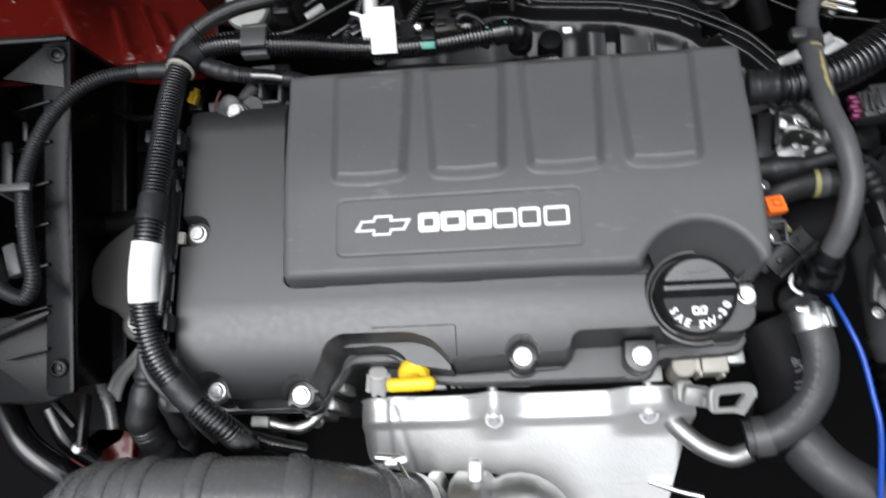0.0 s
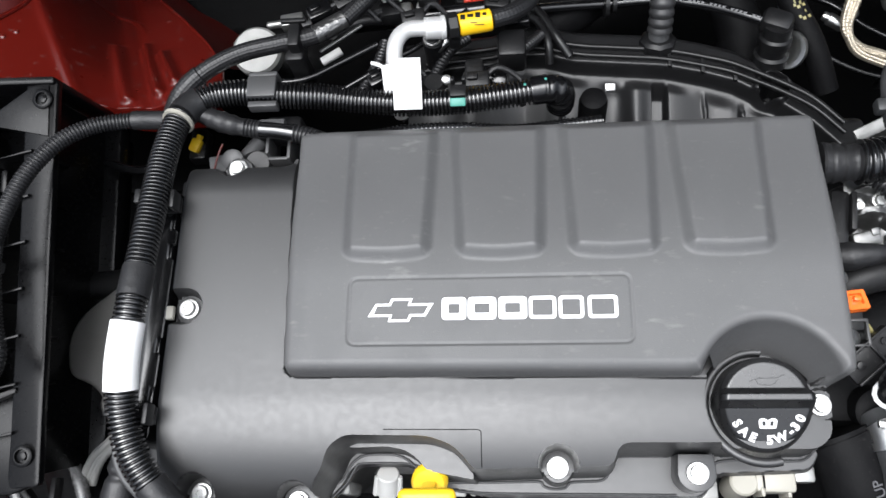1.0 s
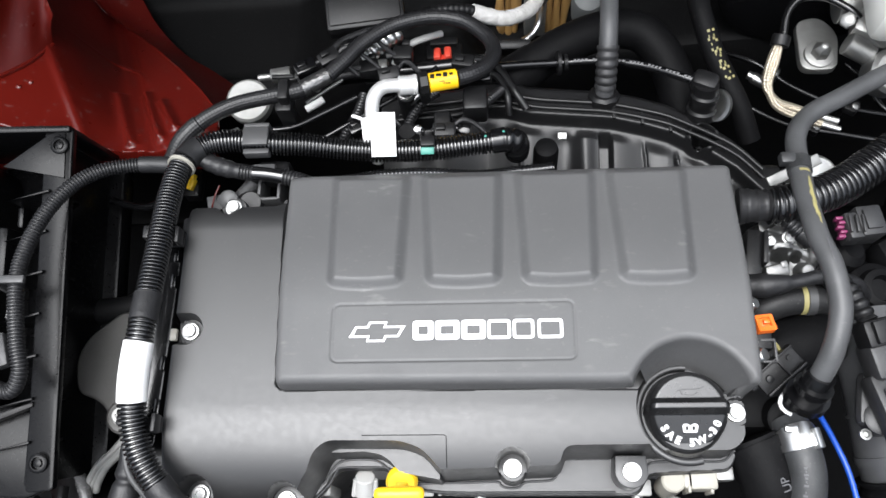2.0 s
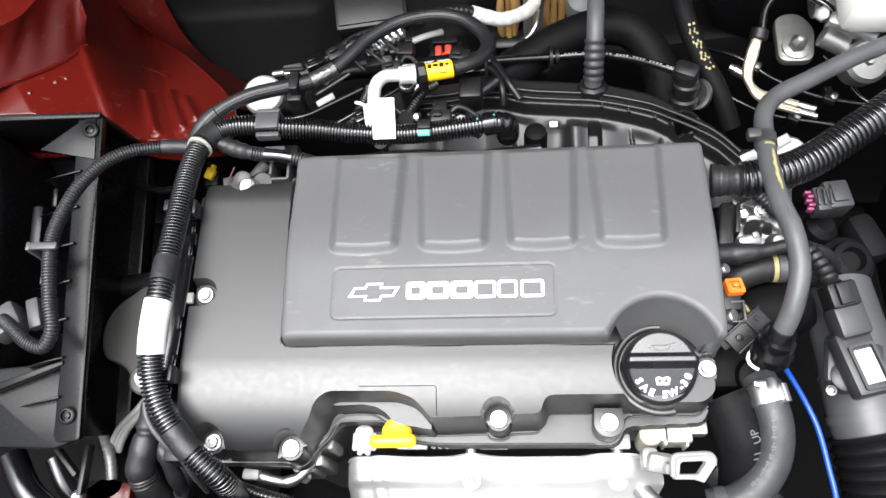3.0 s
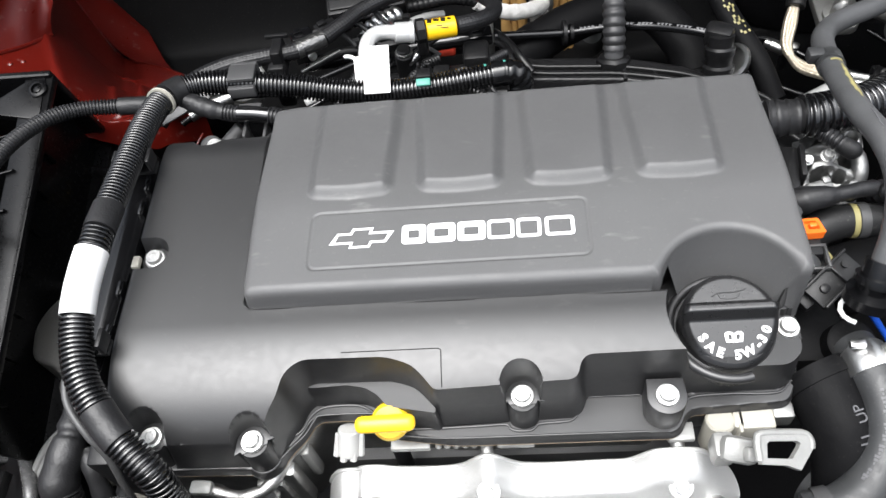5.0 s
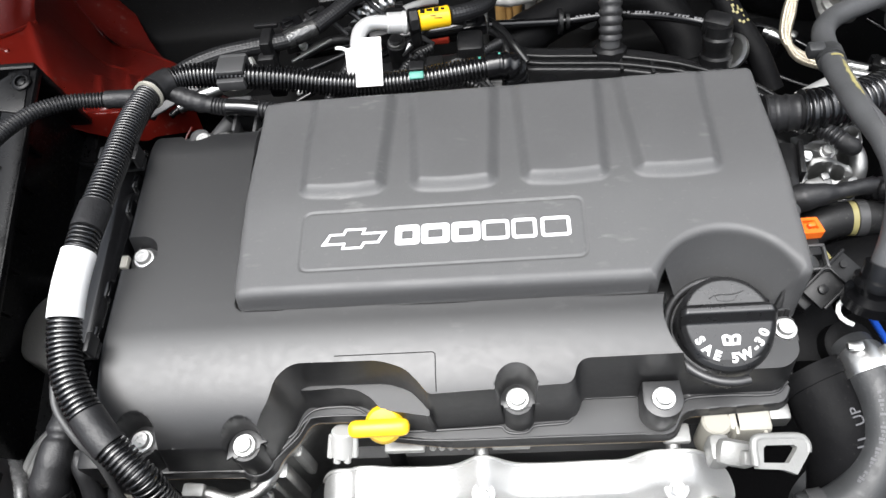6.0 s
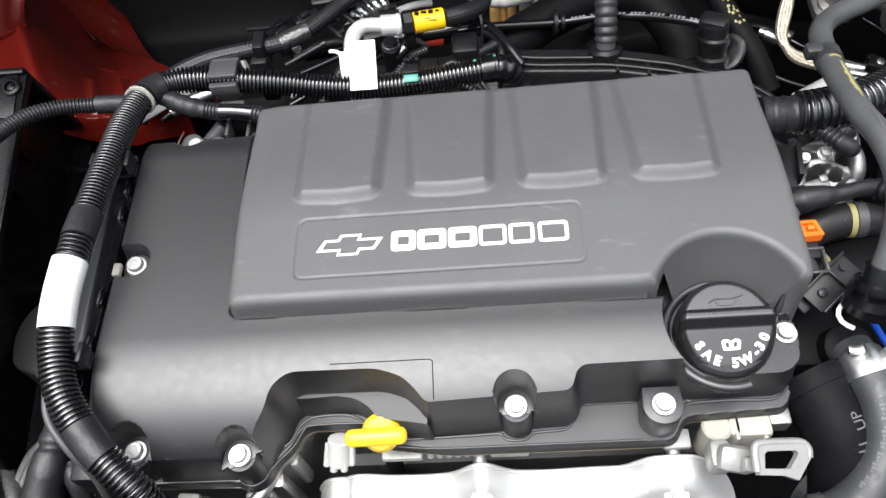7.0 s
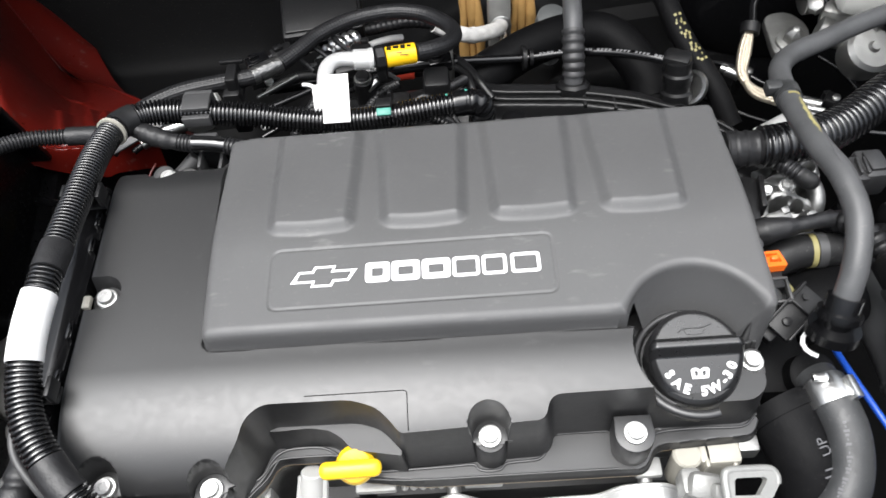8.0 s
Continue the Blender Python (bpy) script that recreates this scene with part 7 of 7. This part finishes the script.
part("lid_body", in_box(plate(rounded([(-0.26, 0.150), (-0.108, 0.148), (-0.090, 0.08), (-0.085, -0.03), (-0.105, -0.150), (-0.26, -0.155)], 0.02), -0.13, 0.004, 0.016, seg=4)), BOX_BLACK, abox)
part("front_ledge", in_box(plate(rounded([(-0.11, -0.095), (-0.030, -0.088), (0.008, -0.100), (0.008, -0.158), (-0.012, -0.166), (-0.11, -0.164)], 0.005), -0.018, -0.008, 0.003)), BOX_BLACK, abox)
part("corner_gusset", in_box(plate([(-0.052, 0.120), (-0.008, 0.151), (0.004, 0.151), (0.006, 0.108)], -0.006, 0.0015, 0.001)), BOX_BLACK, abox)
for k in range(7):
    y = 0.095 - 0.036 * k
    part("flange_rib", in_box(plate([(-0.044, y - 0.007), (-0.006, y + 0.003), (-0.006, y + 0.0005)], -0.05, 0.003, 0.0006)), BOX_BLACK, strip)
part("cross_rib", in_box(plate([(-0.075, -0.108), (-0.006, -0.086), (-0.006, -0.090), (-0.075, -0.116)], -0.012, 0.002, 0.001)), BOX_BLACK, abox)
part("inner_web", in_box(join(box((-0.062, 0.045, -0.035), (0.012, 0.05, 0.03), 0.003), box((-0.055, 0.082, -0.045), (0.006, 0.02, 0.02), 0.002))), BOX_BLACK, abox)
for sx, sy in ((0.0, 0.138), (0.003, -0.136)):
    part("corner_screw", in_box(join(lathe([(0, 0.0080), (0.003, 0.0080), (0.004, 0.0065), (0.004, 0.0052), (0.001, 0.005)], (sx, sy, 0), (0, 0, 1), 24), lathe([(0, 0.0035), (0.003, 0.0035), (0.0035, 0.002)], (sx, sy, 0), (0, 0, 1), 6))), BOX_BLACK, strip)
part("loom_bracket", join(box((-0.372, 0.066, -0.02), (0.006, 0.045, 0.014), 0.001, pose(0, 0, 0, 0, 20, 4)), box((-0.352, 0.066, 0.0205), (0.026, 0.0065, 0.004), 0.001), box((-0.366, 0.066, 0.0), (0.004, 0.008, 0.045), 0.001)), GREY_PART, abox, "grey cable clip")
part("white_plug", join(box((-0.405, 0.012, -0.03), (0.030, 0.028, 0.024), 0.004, pose(0, 0, 0, 0, 0, 35)), box((-0.380, 0.020, -0.03), (0.012, 0.030, 0.010), 0.002, pose(0, 0, 0, 0, 0, 20))), GREY_PART, abox)
under = thing("lower_pipes", (-0.38, -0.12, -0.40), "dark pipes and a bracket below the air box", "pipe")
part("pipe_body", join(Run([(-0.46, -0.09, -0.16), (-0.435, -0.125, -0.16), (-0.405, -0.150, -0.17), (-0.38, -0.17, -0.19)]).tube(0.014, seg=18), Run([(-0.42, -0.09, -0.17), (-0.405, -0.12, -0.18), (-0.385, -0.14, -0.20)]).tube(0.010, seg=16)), BLACK_GLOSS, under)
part("stay", join(box((-0.372, -0.105, -0.15), (0.005, 0.05, 0.012), 0.001), box((-0.395, -0.095, -0.15), (0.005, 0.045, 0.012), 0.001, pose(0, 0, 0, 0, 0, 45))), BLACK, under)
part("stay_bolt", lathe([(0, 0.006), (0.008, 0.006), (0.010, 0.004)], (-0.375, -0.128, -0.155), (0, -0.4, 1), 14), STEEL, under)
part("red_crossbar", plate(rounded([(-0.428, -0.127), (-0.400, -0.122), (-0.392, -0.128), (-0.372, -0.117), (-0.366, -0.080), (-0.358, -0.080), (-0.356, -0.165), (-0.376, -0.172), (-0.412, -0.170)], 0.004), -0.235, -0.220, 0.003), RED, under, "dark red painted bracket")
liner = thing("splash_liner", (-0.39, 0.0, -0.40), "black moulded plastic liner beside the air box", "liner")
rim = [(-0.380, 0.118, -0.158), (-0.386, 0.100, -0.158), (-0.393, 0.055, -0.158), (-0.393, 0.012, -0.158), (-0.384, -0.024, -0.158), (-0.366, -0.064, -0.158), (-0.354, -0.090, -0.160), (-0.350, -0.112, -0.165)]
part("liner_panel", ruled([[(x - 0.05, y, z - 0.03) for x, y, z in rim], [(x - 0.012, y, z - 0.004) for x, y, z in rim], rim, [(x + 0.006, y - 0.002, z - 0.010) for x, y, z in rim], [(x + 0.008 + 0.014 * math.sin(y * 48), y - 0.006, z - 0.075) for x, y, z in rim], [(x + 0.030, y, z - 0.20) for x, y, z in rim]], 60), BLACK, liner, angle=60)
part("rim_bead", Run(rim).tube(0.0058, seg=14, wobble=0.04), DUCT_GREY, liner, "dusty grey rounded rim")
for k, (x, y, z) in enumerate(((-0.362, 0.052, -0.185), (-0.366, 0.010, -0.190), (-0.345, -0.040, -0.190))):
    part("liner_clip", join(box((x, y, z), (0.016, 0.020, 0.012), 0.003, pose(0, 0, 0, 10, 20, 15 * k)), lathe([(0, 0.006), (0.006, 0.006), (0.008, 0.004)], (x, y, z + 0.005), (0.3, -0.2, 1), 14)), BLACK_GLOSS, liner)
